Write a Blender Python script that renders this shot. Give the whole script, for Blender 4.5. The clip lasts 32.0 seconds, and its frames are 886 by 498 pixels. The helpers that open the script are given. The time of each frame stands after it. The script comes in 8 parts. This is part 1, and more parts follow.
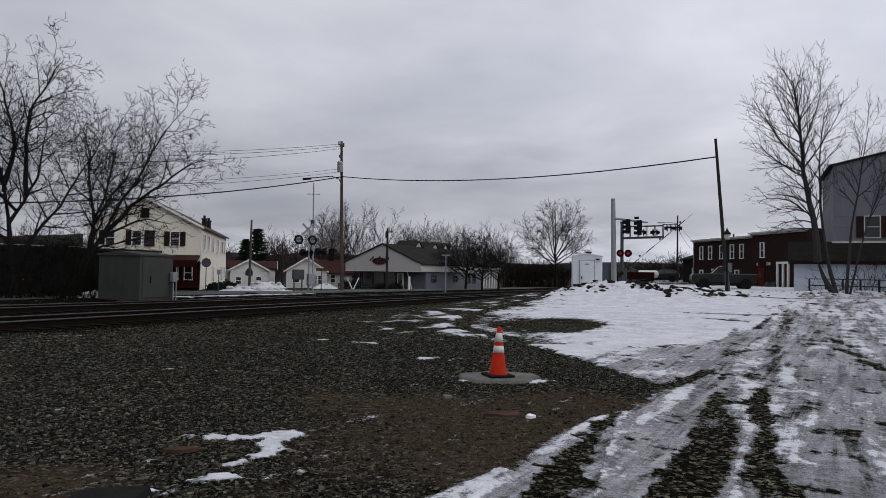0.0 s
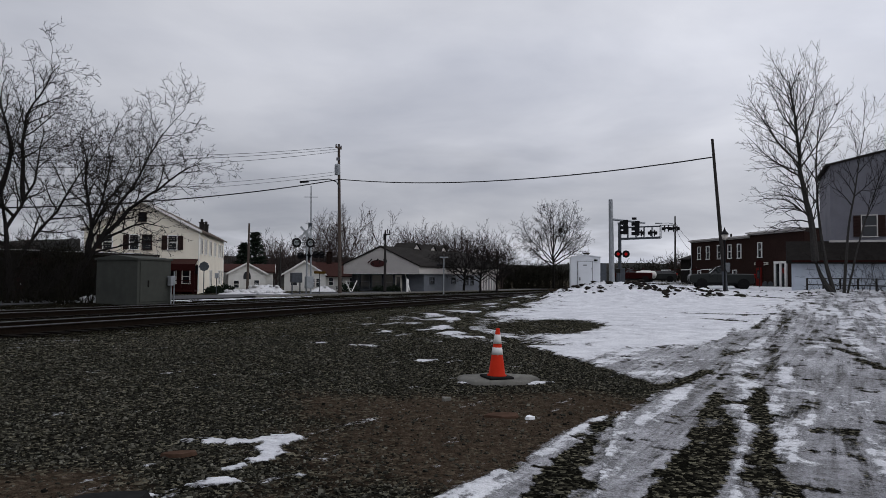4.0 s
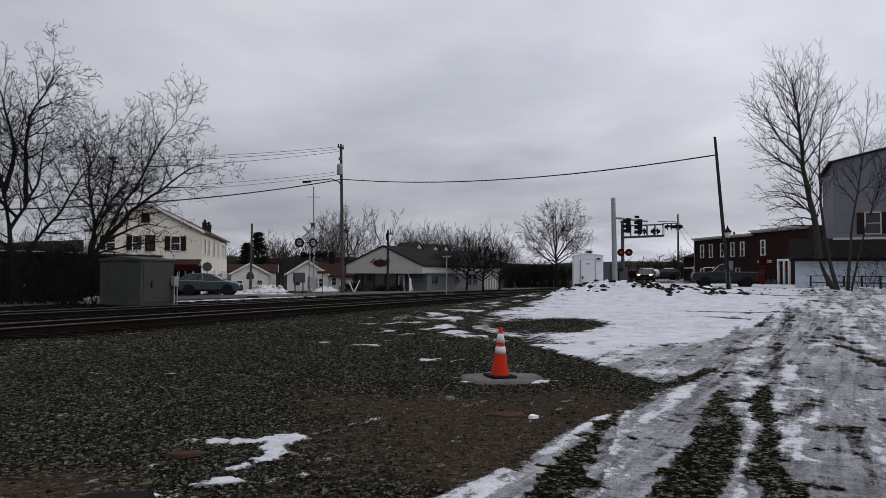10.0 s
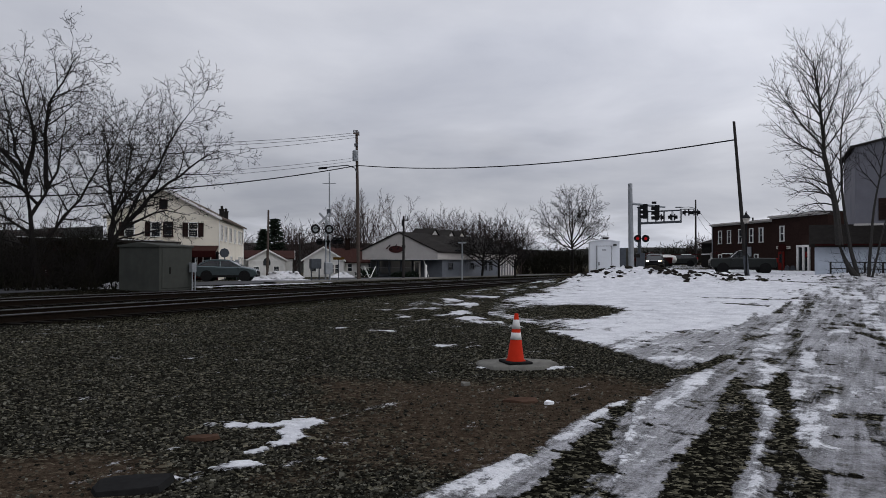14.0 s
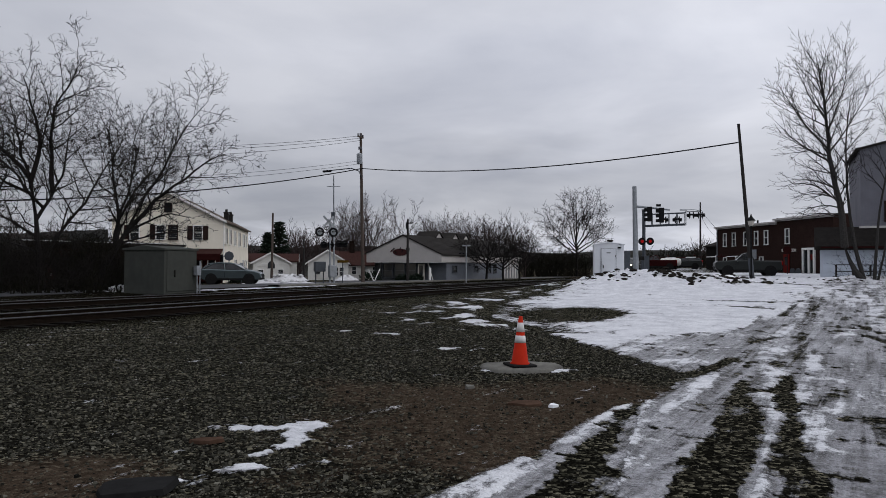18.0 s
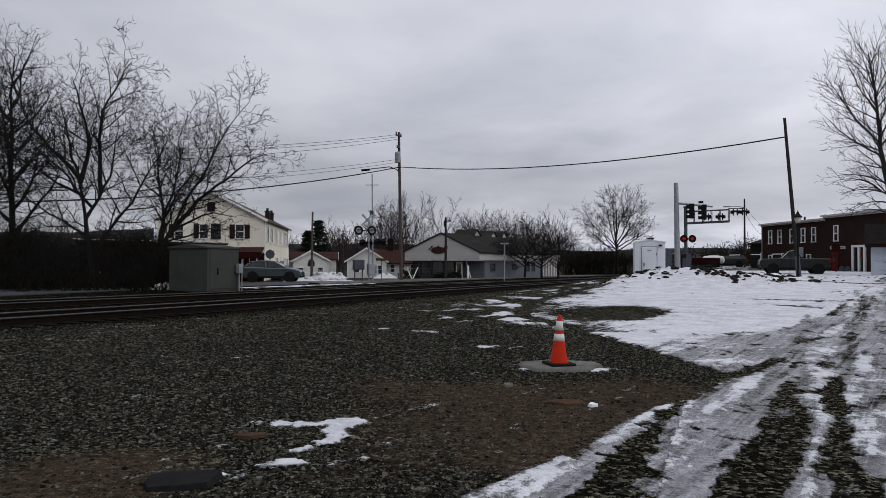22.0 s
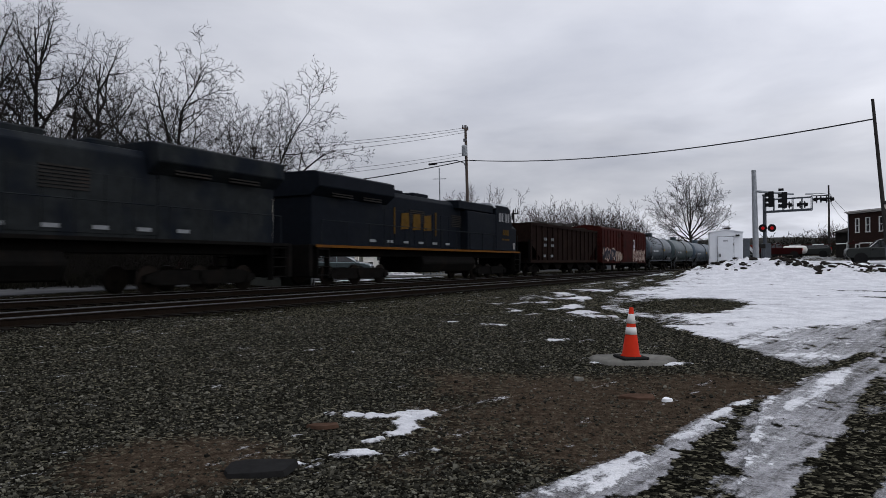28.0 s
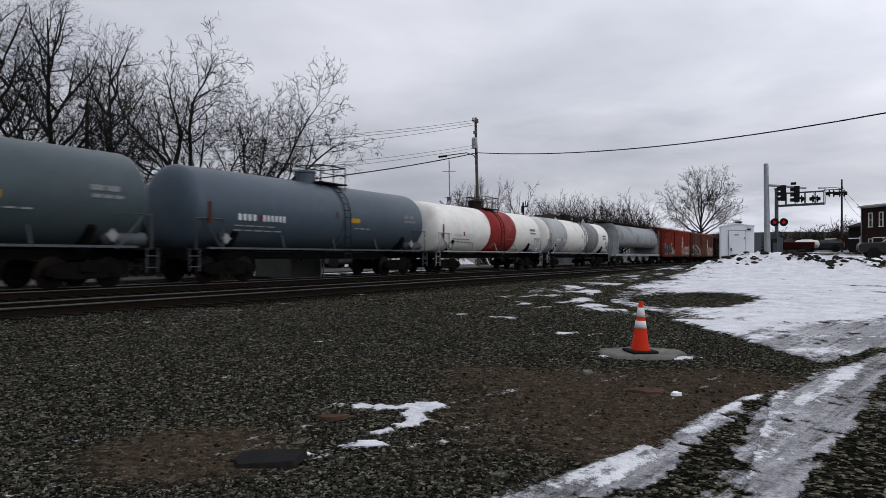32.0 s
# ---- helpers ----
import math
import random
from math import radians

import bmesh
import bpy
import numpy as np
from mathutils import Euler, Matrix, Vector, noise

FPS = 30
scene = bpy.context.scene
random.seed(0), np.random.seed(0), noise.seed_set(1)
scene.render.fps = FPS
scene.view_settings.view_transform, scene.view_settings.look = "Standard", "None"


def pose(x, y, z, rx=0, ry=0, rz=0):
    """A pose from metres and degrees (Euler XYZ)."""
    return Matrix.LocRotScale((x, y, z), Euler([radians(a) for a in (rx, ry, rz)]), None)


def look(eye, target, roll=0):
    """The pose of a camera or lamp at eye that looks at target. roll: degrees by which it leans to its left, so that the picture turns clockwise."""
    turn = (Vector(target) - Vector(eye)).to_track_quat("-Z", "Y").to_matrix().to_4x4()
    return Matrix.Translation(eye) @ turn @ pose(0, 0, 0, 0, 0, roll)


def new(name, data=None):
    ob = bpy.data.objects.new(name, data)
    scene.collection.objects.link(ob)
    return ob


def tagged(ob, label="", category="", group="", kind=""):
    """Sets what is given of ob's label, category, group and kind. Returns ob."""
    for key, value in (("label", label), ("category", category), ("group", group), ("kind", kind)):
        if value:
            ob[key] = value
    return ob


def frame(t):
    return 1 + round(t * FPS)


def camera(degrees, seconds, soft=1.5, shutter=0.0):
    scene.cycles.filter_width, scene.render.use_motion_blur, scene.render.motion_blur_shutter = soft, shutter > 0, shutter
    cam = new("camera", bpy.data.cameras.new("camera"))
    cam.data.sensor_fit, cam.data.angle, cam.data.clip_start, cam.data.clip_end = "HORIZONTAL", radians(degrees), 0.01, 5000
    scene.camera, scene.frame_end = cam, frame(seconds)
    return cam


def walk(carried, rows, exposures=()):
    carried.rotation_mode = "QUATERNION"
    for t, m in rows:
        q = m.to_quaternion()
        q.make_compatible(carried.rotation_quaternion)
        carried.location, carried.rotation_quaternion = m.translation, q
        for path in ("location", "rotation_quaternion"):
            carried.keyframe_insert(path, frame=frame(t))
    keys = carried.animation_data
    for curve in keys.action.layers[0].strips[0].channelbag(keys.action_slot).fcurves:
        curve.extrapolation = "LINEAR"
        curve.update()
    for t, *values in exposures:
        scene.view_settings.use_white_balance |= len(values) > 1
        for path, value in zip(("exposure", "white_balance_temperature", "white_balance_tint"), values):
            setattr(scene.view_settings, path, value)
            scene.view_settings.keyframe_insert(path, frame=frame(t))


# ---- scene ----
# The camera stands at one spot and only turns.
EYE = (0.0, 0.0, 1.5)
TURNS = [
    (0, 92.004, -0.904, -0.032), (0.5, 91.916, -0.778, -0.109), (1, 92.095, -0.692, 0.094), (1.5, 92.364, -0.498, -0.054),
    (2, 92.384, -0.559, 0.176), (2.5, 92.417, -0.586, 0.098), (3, 92.217, -0.557, -0.172), (3.5, 92.259, -0.514, -0.242),
    (5.5, 91.71, -0.38, 0.259), (6, 91.868, -0.375, 0.331), (6.5, 92.031, -0.507, 0.058), (7, 92.234, -0.184, 0.096),
    (7.5, 92.198, -0.223, 0.16), (8, 92.31, -0.239, 0.07), (8.5, 92.236, -0.191, 0.196), (9, 92.488, -0.277, -0.107),
    (9.5, 92.397, -0.173, 0.072), (10, 92.114, -0.229, 0.044), (10.5, 91.974, -0.28, -0.084), (11, 92.028, -0.227, 0.04),
    (11.5, 92.135, -0.379, -0.089), (12, 91.766, -0.235, 0.435), (12.5, 91.561, -0.432, 0.487), (13, 91.058, -0.427, 0.704),
    (13.5, 91.085, -0.226, 1.048), (14, 90.965, -0.242, 1.332), (14.5, 91.217, -0.058, 1.838), (16.5, 90.962, -0.35, 1.353),
    (17, 91.132, -0.233, 1.539), (17.5, 91.146, -0.281, 1.343), (18, 91.204, -0.204, 1.676), (18.5, 91.11, -0.192, 1.947),
    (19, 90.936, -0.215, 1.854), (19.5, 90.918, -0.017, 2.65), (20, 90.729, -0.32, 3.676), (20.5, 90.831, -0.45, 4.143),
    (21, 90.635, -0.27, 4.262), (21.5, 90.895, -0.195, 4.334), (22, 91.028, -0.176, 4.822), (22.5, 91.098, -0.151, 4.849),
    (23, 91.142, 0.026, 5.726), (23.5, 91.274, -0.074, 5.45), (24, 91.54, -0.402, 5.84), (24.5, 91.362, -0.265, 6.092),
    (25, 91.031, -0.21, 6.622), (25.5, 90.884, -0.176, 7.73), (26, 90.667, -0.032, 9.917), (26.5, 90.568, -0.422, 9.635),
    (28.5, 90.477, 0.64, 10.687), (29, 90.65, 0.681, 10.749), (29.5, 90.683, 0.484, 11.061), (30, 91.36, 0.656, 11.121),
    (30.5, 91.433, 0.605, 11.086), (31, 90.785, 0.409, 11.081), (31.5, 90.202, 0.247, 11.091), (32, 89.858, 0.09, 11.221),
]

cam = camera(65.22, 32.0, soft=0.7, shutter=0.2)
walk(cam, [(t, pose(*EYE, rx, ry, rz)) for t, rx, ry, rz in TURNS], [(0, -0.02), (14, 0.0), (20.0, 0.06), (25.0, 0.10), (29.0, 0.25), (32.0, 0.27)])

# ---- overcast daylight ----
world = bpy.data.worlds.new("world")
scene.world = world
world.use_nodes = True
wt = world.node_tree
wt.nodes.clear()
SUN_EL, SUN_ROT = radians(27), radians(112)


def wnode(kind, **sets):
    n = wt.nodes.new(kind)
    for k, val in sets.items():
        n.inputs[k].default_value = val
    return n


sky = wt.nodes.new("ShaderNodeTexSky")
sky.sky_type, sky.sun_disc, sky.sun_elevation, sky.sun_rotation = "NISHITA", False, SUN_EL, SUN_ROT
wco = wt.nodes.new("ShaderNodeTexCoord")
wsep = wt.nodes.new("ShaderNodeSeparateXYZ")
wt.links.new(wco.outputs["Generated"], wsep.inputs[0])
# cloud deck: flatten the direction so that the clouds stretch towards the horizon
wadd = wt.nodes.new("ShaderNodeMath")
wadd.operation, wadd.inputs[1].default_value = "ADD", 0.16
wt.links.new(wsep.outputs["Z"], wadd.inputs[0])
wdiv = wt.nodes.new("ShaderNodeVectorMath")
wdiv.operation = "DIVIDE"
wcomb = wt.nodes.new("ShaderNodeCombineXYZ")
for i in range(3):
    wt.links.new(wadd.outputs[0], wcomb.inputs[i])
wt.links.new(wco.outputs["Generated"], wdiv.inputs[0])
wt.links.new(wcomb.outputs[0], wdiv.inputs[1])
wno = wnode("ShaderNodeTexNoise", Scale=1.15, Detail=6.0, Roughness=0.52, Distortion=0.25)
wt.links.new(wdiv.outputs[0], wno.inputs["Vector"])
wramp = wt.nodes.new("ShaderNodeValToRGB")
wramp.color_ramp.elements[0].position, wramp.color_ramp.elements[0].color = 0.32, (0.47, 0.49, 0.555, 1)
wramp.color_ramp.elements[1].position, wramp.color_ramp.elements[1].color = 0.66, (0.65, 0.665, 0.72, 1)
wt.links.new(wno.outputs["Fac"], wramp.inputs[0])
# the deck is darker low down, with a paler gap right at the horizon, and brightest overhead
wband = wt.nodes.new("ShaderNodeValToRGB")
cr = wband.color_ramp
cr.elements[0].position, cr.elements[0].color = 0.0, (0.98, 0.99, 1.02, 1)
cr.elements[1].position, cr.elements[1].color = 0.45, (1.06, 1.055, 1.05, 1)
for pos, g in ((0.035, 0.98), (0.065, 0.74), (0.13, 0.78), (0.19, 0.95), (0.30, 1.07), (0.65, 1.45), (1.0, 1.85)):
    el = cr.elements.new(pos)
    el.color = (g, g * 1.0, g * 1.015, 1)
wno2 = wnode("ShaderNodeTexNoise", Scale=2.6, Detail=3.0)
wt.links.new(wdiv.outputs[0], wno2.inputs["Vector"])
wjit = wt.nodes.new("ShaderNodeMath")
wjit.operation, wjit.inputs[1].default_value = "MULTIPLY_ADD", 0.10
wt.links.new(wno2.outputs["Fac"], wjit.inputs[0])
wsub = wt.nodes.new("ShaderNodeMath")
wsub.operation, wsub.inputs[1].default_value = "SUBTRACT", 0.05
wt.links.new(wsep.outputs["Z"], wsub.inputs[0])
wt.links.new(wsub.outputs[0], wjit.inputs[2])
wt.links.new(wjit.outputs[0], wband.inputs[0])
wmul = wt.nodes.new("ShaderNodeMix")
wmul.data_type, wmul.blend_type = "RGBA", "MULTIPLY"
wmul.inputs[0].default_value = 1.0
wt.links.new(wramp.outputs[0], wmul.inputs[6])
wt.links.new(wband.outputs[0], wmul.inputs[7])
wbg1, wbg2 = wnode("ShaderNodeBackground", Strength=0.06), wnode("ShaderNodeBackground", Strength=1.06)
wt.links.new(sky.outputs[0], wbg1.inputs[0])
# the deck is thinner towards the hidden sun
wside = wt.nodes.new("ShaderNodeMapRange")
for i, val in ((1, -1.0), (2, 1.0), (3, 0.66), (4, 1.30)):
    wside.inputs[i].default_value = val
wt.links.new(wsep.outputs["X"], wside.inputs[0])
wtilt = wt.nodes.new("ShaderNodeMix")
wtilt.data_type, wtilt.blend_type = "RGBA", "MULTIPLY"
wtilt.inputs[0].default_value = 1.0
wt.links.new(wmul.outputs[2], wtilt.inputs[6])
wt.links.new(wside.outputs[0], wtilt.inputs[7])
wt.links.new(wtilt.outputs[2], wbg2.inputs[0])
wmix = wnode("ShaderNodeMixShader", Fac=0.95)
wt.links.new(wbg1.outputs[0], wmix.inputs[1])
wt.links.new(wbg2.outputs[0], wmix.inputs[2])
wout = wt.nodes.new("ShaderNodeOutputWorld")
wt.links.new(wmix.outputs[0], wout.inputs[0])

sun = new("sun", bpy.data.lights.new("sun", "SUN"))
sun.data.energy, sun.data.angle, sun.data.color = 0.5, radians(40), (1.0, 0.97, 0.93)
sun.matrix_world = look((0, 0, 50), (0 - math.sin(SUN_ROT) * 50, 0 - math.cos(SUN_ROT) * 50, 50 - 50 * math.tan(SUN_EL)))


# ---- materials ----
def material(name, colour, rough=0.7, metal=0.0, vary=0.18, grain=8.0, bump=0.15, stain=None, stain_scale=0.6, stain_at=0.55, per_object=0.0, glow=None, spec=0.02):
    """A surface with variation at two scales, an optional stain colour and fine relief."""
    m = bpy.data.materials.new(name)
    m.use_nodes = True
    nt = m.node_tree
    b = nt.nodes["Principled BSDF"]
    b.inputs["Roughness"].default_value, b.inputs["Metallic"].default_value = rough, metal
    b.inputs["Specular IOR Level"].default_value = spec
    co = nt.nodes.new("ShaderNodeTexCoord")
    n1 = nt.nodes.new("ShaderNodeTexNoise")
    n1.inputs["Scale"].default_value, n1.inputs["Detail"].default_value, n1.inputs["Roughness"].default_value = grain, 4.0, 0.65
    nt.links.new(co.outputs["Object"], n1.inputs["Vector"])
    n2 = nt.nodes.new("ShaderNodeTexNoise")
    n2.inputs["Scale"].default_value, n2.inputs["Detail"].default_value = stain_scale, 5.0
    nt.links.new(co.outputs["Object"], n2.inputs["Vector"])
    r1 = nt.nodes.new("ShaderNodeMapRange")
    r1.inputs[1].default_value, r1.inputs[2].default_value = 0.3, 0.7
    r1.inputs[3].default_value, r1.inputs[4].default_value = 1.0 - vary, 1.0 + vary
    nt.links.new(n1.outputs["Fac"], r1.inputs[0])
    mul = nt.nodes.new("ShaderNodeMix")
    mul.data_type, mul.blend_type = "RGBA", "MULTIPLY"
    mul.inputs[0].default_value = 1.0
    mul.inputs[6].default_value = (*colour, 1)
    nt.links.new(r1.outputs[0], mul.inputs[7])
    top = mul.outputs[2]
    if stain:
        rs = nt.nodes.new("ShaderNodeMapRange")
        rs.inputs[1].default_value, rs.inputs[2].default_value = stain_at, stain_at + 0.18
        nt.links.new(n2.outputs["Fac"], rs.inputs[0])
        ms = nt.nodes.new("ShaderNodeMix")
        ms.data_type = "RGBA"
        ms.inputs[7].default_value = (*stain, 1)
        nt.links.new(rs.outputs[0], ms.inputs[0])
        nt.links.new(top, ms.inputs[6])
        top = ms.outputs[2]
    if per_object:
        oi = nt.nodes.new("ShaderNodeObjectInfo")
        ro = nt.nodes.new("ShaderNodeMapRange")
        ro.inputs[3].default_value, ro.inputs[4].default_value = 1 - per_object, 1 + per_object
        nt.links.new(oi.outputs["Random"], ro.inputs[0])
        mo = nt.nodes.new("ShaderNodeMix")
        mo.data_type, mo.blend_type = "RGBA", "MULTIPLY"
        mo.inputs[0].default_value = 1.0
        nt.links.new(top, mo.inputs[6])
        nt.links.new(ro.outputs[0], mo.inputs[7])
        top = mo.outputs[2]
    nt.links.new(top, b.inputs["Base Color"])
    if bump:
        bp = nt.nodes.new("ShaderNodeBump")
        bp.inputs["Strength"].default_value, bp.inputs["Distance"].default_value = bump, 0.02
        nt.links.new(n1.outputs["Fac"], bp.inputs["Height"])
        nt.links.new(bp.outputs[0], b.inputs["Normal"])
    if glow:
        b.inputs["Emission Color"].default_value, b.inputs["Emission Strength"].default_value = (*glow[0], 1), glow[1]
    return m


M = {}


def mk(key, *a, **k):
    M[key] = material(key, *a, **k)


mk("bark", (0.015, 0.0138, 0.0132), 0.95, vary=0.4, grain=14, bump=0.5)
mk("bark_pale", (0.038, 0.036, 0.034), 0.95, vary=0.35, grain=14, bump=0.5)
mk("twig", (0.015, 0.0135, 0.0125), 0.95, vary=0.3, grain=5, bump=0)
mk("twig_red", (0.04125, 0.0315, 0.03), 0.95, vary=0.3, grain=5, bump=0)
mk("conifer", (0.014, 0.020, 0.014), 0.9, vary=0.4, grain=3, bump=0)
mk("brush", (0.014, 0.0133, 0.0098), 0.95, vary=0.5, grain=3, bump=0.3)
mk("hill", (0.020, 0.020, 0.018), 1.0, vary=0.45, grain=0.12, bump=0.0, stain=(0.032, 0.029, 0.026), stain_scale=0.02)
mk("cream_siding", (0.72, 0.67, 0.57), 0.6, vary=0.05, grain=1.5, bump=0.03, stain=(0.62, 0.57, 0.48), stain_scale=0.25, stain_at=0.6)
mk("white_siding", (0.594, 0.585, 0.558), 0.6, vary=0.07, grain=1.5, bump=0.03, stain=(0.468, 0.459, 0.432), stain_scale=0.3, stain_at=0.6)
mk("grey_fascia", (0.42, 0.40, 0.385), 0.6, vary=0.06, grain=1.2, bump=0.03)
mk("blue_grey_wall", (0.115, 0.124, 0.142), 0.6, vary=0.1, grain=2.0, bump=0.05, stain=(0.145, 0.152, 0.165), stain_scale=0.3)
mk("lilac_siding", (0.15, 0.15, 0.17), 0.6, vary=0.08, grain=1.5, bump=0.05, stain=(0.12, 0.12, 0.135), stain_scale=0.3)
mk("pale_block", (0.42, 0.46, 0.52), 0.8, vary=0.1, grain=2.5, bump=0.1, stain=(0.33, 0.36, 0.41), stain_scale=0.35, stain_at=0.5)
mk("brown_brick", (0.027, 0.01575, 0.0135), 0.85, vary=0.22, grain=6, bump=0.15, stain=(0.0375, 0.0225, 0.01875), stain_scale=0.4)
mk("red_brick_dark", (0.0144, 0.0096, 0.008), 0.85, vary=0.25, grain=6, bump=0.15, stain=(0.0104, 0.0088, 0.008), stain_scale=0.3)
mk("dark_wall", (0.016, 0.0145, 0.0135), 0.85, vary=0.25, grain=3, bump=0.1)
mk("red_door", (0.11, 0.012, 0.010), 0.4, vary=0.08, grain=2)
mk("white_trim", (0.72, 0.71, 0.69), 0.55, vary=0.05, grain=4, bump=0.02)
mk("maroon", (0.025, 0.0065, 0.006), 0.6, vary=0.15, grain=4, bump=0.05)
mk("dark_shutter", (0.03, 0.018, 0.016), 0.6, vary=0.15, grain=6)
mk("roof_dark", (0.0238, 0.0217, 0.0203), 0.9, vary=0.2, grain=5, bump=0.3, stain=(0.0336, 0.0315, 0.0287), stain_scale=0.25)
mk("roof_brown", (0.105, 0.085, 0.072), 0.9, vary=0.2, grain=5, bump=0.3, stain=(0.075, 0.063, 0.056), stain_scale=0.25)
mk("roof_maroon", (0.040, 0.020, 0.017), 0.9, vary=0.2, grain=5, bump=0.3, stain=(0.042, 0.0198, 0.018), stain_scale=0.3)
mk("window_dark", (0.015, 0.017, 0.02), 0.08, vary=0.1, grain=2, bump=0, spec=0.5)
mk("cabinet_grey", (0.050, 0.0525, 0.047), 0.6, 0.0, vary=0.1, grain=3, bump=0.05, stain=(0.0405, 0.0432, 0.03915), stain_scale=0.9, stain_at=0.52)
mk("galvanised", (0.26, 0.275, 0.29), 0.5, 0.35, vary=0.15, grain=5, bump=0.05, stain=(0.20, 0.215, 0.235), stain_scale=1.5)
mk("galvanised_dark", (0.07, 0.077, 0.0875), 0.55, 0.3, vary=0.15, grain=5, bump=0.05)
mk("shed_white", (0.66, 0.68, 0.71), 0.5, vary=0.04, grain=3, bump=0.02, stain=(0.60, 0.62, 0.65), stain_scale=0.8)
mk("black_metal", (0.012, 0.012, 0.013), 0.5, 0.1, vary=0.2, grain=8)
mk("dark_steel", (0.018, 0.017, 0.016), 0.75, 0.2, vary=0.3, grain=5, bump=0.2, stain=(0.03, 0.022, 0.018), stain_scale=1.0)
mk("signal_red", (0.12, 0.006, 0.008), 0.3, vary=0.05, grain=3, bump=0, glow=((1.0, 0.03, 0.03), 0.2))
mk("pole_wood", (0.075, 0.060, 0.052), 0.9, vary=0.25, grain=9, bump=0.3, stain=(0.050, 0.041, 0.036), stain_scale=1.2)
mk("pole_grey", (0.03, 0.028, 0.027), 0.9, vary=0.25, grain=9, bump=0.3)
mk("insulator", (0.10, 0.10, 0.11), 0.35, vary=0.1)
mk("cable", (0.012, 0.012, 0.013), 0.7, vary=0.1, bump=0)
mk("rail_top", (0.13, 0.13, 0.135), 0.45, 0.9, vary=0.1, grain=4, bump=0)
mk("rail_side", (0.011, 0.008, 0.006), 0.85, 0.1, vary=0.3, grain=12, bump=0.2)
mk("tie_wood", (0.008, 0.007, 0.006), 0.95, vary=0.3, grain=9, bump=0.3)
mk("cone_orange", (0.36, 0.022, 0.009), 0.45, vary=0.1, grain=9, bump=0.03, stain=(0.289, 0.02125, 0.0102), stain_scale=5, stain_at=0.6)
mk("cone_white", (0.55, 0.54, 0.53), 0.4, vary=0.1, grain=12, bump=0.03, stain=(0.5, 0.49, 0.48), stain_scale=7, stain_at=0.58)
mk("rubber", (0.014, 0.014, 0.014), 0.85, vary=0.25, grain=12, bump=0.2)
mk("concrete", (0.14, 0.1365, 0.1225), 0.9, vary=0.2, grain=12, bump=0.35, stain=(0.084, 0.0805, 0.0735), stain_scale=2.5, stain_at=0.5)
mk("asphalt", (0.05, 0.051, 0.054), 0.6, vary=0.2, grain=12, bump=0.2, stain=(0.11, 0.11, 0.112), stain_scale=0.25)
mk("snow", (0.72, 0.729, 0.756), 0.75, vary=0.06, grain=5, bump=0.35, stain=(0.594, 0.603, 0.63), stain_scale=1.4, stain_at=0.56)
mk("dirty_snow", (0.52, 0.52, 0.53), 0.8, vary=0.12, grain=6, bump=0.4, stain=(0.32, 0.31, 0.30), stain_scale=2.5, stain_at=0.56)
mk("soil_clod", (0.018, 0.0156, 0.0132), 0.95, vary=0.4, grain=10, bump=0.5)
mk("stone", (0.04, 0.039, 0.036), 0.85, vary=0.3, grain=20, bump=0.2, per_object=0.0)
mk("board_brown", (0.06, 0.036, 0.025), 0.9, vary=0.3, grain=10, bump=0.3)
mk("sign_dark", (0.05, 0.02, 0.02), 0.5, vary=0.1)
mk("sign_pale", (0.45, 0.42, 0.38), 0.6, vary=0.08)
mk("sign_yellow", (0.3, 0.18, 0.018), 0.45, vary=0.1, grain=5)
mk("sign_green", (0.28, 0.36, 0.36), 0.45, vary=0.1, grain=5)
# rolling stock
mk("loco_blue", (0.0058, 0.0074, 0.0104), 0.55, 0.0, vary=0.2, grain=3, bump=0.03, stain=(0.010, 0.0115, 0.0135), stain_scale=0.7, stain_at=0.56)
mk("loco_grey", (0.0135, 0.0155, 0.0165), 0.6, 0.0, vary=0.35, grain=2, bump=0.03, stain=(0.0065, 0.0085, 0.012), stain_scale=0.8, stain_at=0.46)
mk("loco_yellow", (0.104, 0.0496, 0.0072), 0.45, vary=0.12, grain=4, bump=0.03, stain=(0.048, 0.0256, 0.008), stain_scale=1.5, stain_at=0.57)
mk("loco_stripe", (0.09, 0.0372, 0.0072), 0.5, vary=0.2, grain=4, bump=0.03, stain=(0.06, 0.03, 0.018), stain_scale=1.2)
mk("logo_gold", (0.064, 0.036, 0.008), 0.6, vary=0.25, grain=5)
mk("underframe", (0.0054, 0.0051, 0.0048), 0.85, 0.1, vary=0.35, grain=6, bump=0.2, stain=(0.0096, 0.0078, 0.0066), stain_scale=1.2)
mk("wheel_steel", (0.01225, 0.0098, 0.0084), 0.7, 0.5, vary=0.3, grain=8)
mk("headlight", (0.9, 0.85, 0.7), 0.2, vary=0.0, bump=0, glow=((1.0, 0.86, 0.6), 5.0))
mk("car_headlight", (0.9, 0.8, 0.6), 0.2, vary=0.0, bump=0, glow=((1.0, 0.72, 0.45), 5.0))
mk("hopper_dark", (0.0112, 0.00672, 0.0056), 0.85, 0.1, vary=0.3, grain=4, bump=0.15, stain=(0.0168, 0.01064, 0.00784), stain_scale=0.8, stain_at=0.53)
mk("boxcar_red", (0.030, 0.0072, 0.006), 0.75, 0.05, vary=0.3, grain=4, bump=0.1, stain=(0.017, 0.0075, 0.006), stain_scale=0.7, stain_at=0.52)
mk("boxcar_bright", (0.14, 0.021, 0.014), 0.75, 0.05, vary=0.25, grain=4, bump=0.1, stain=(0.063, 0.021, 0.0154), stain_scale=0.7, stain_at=0.52)
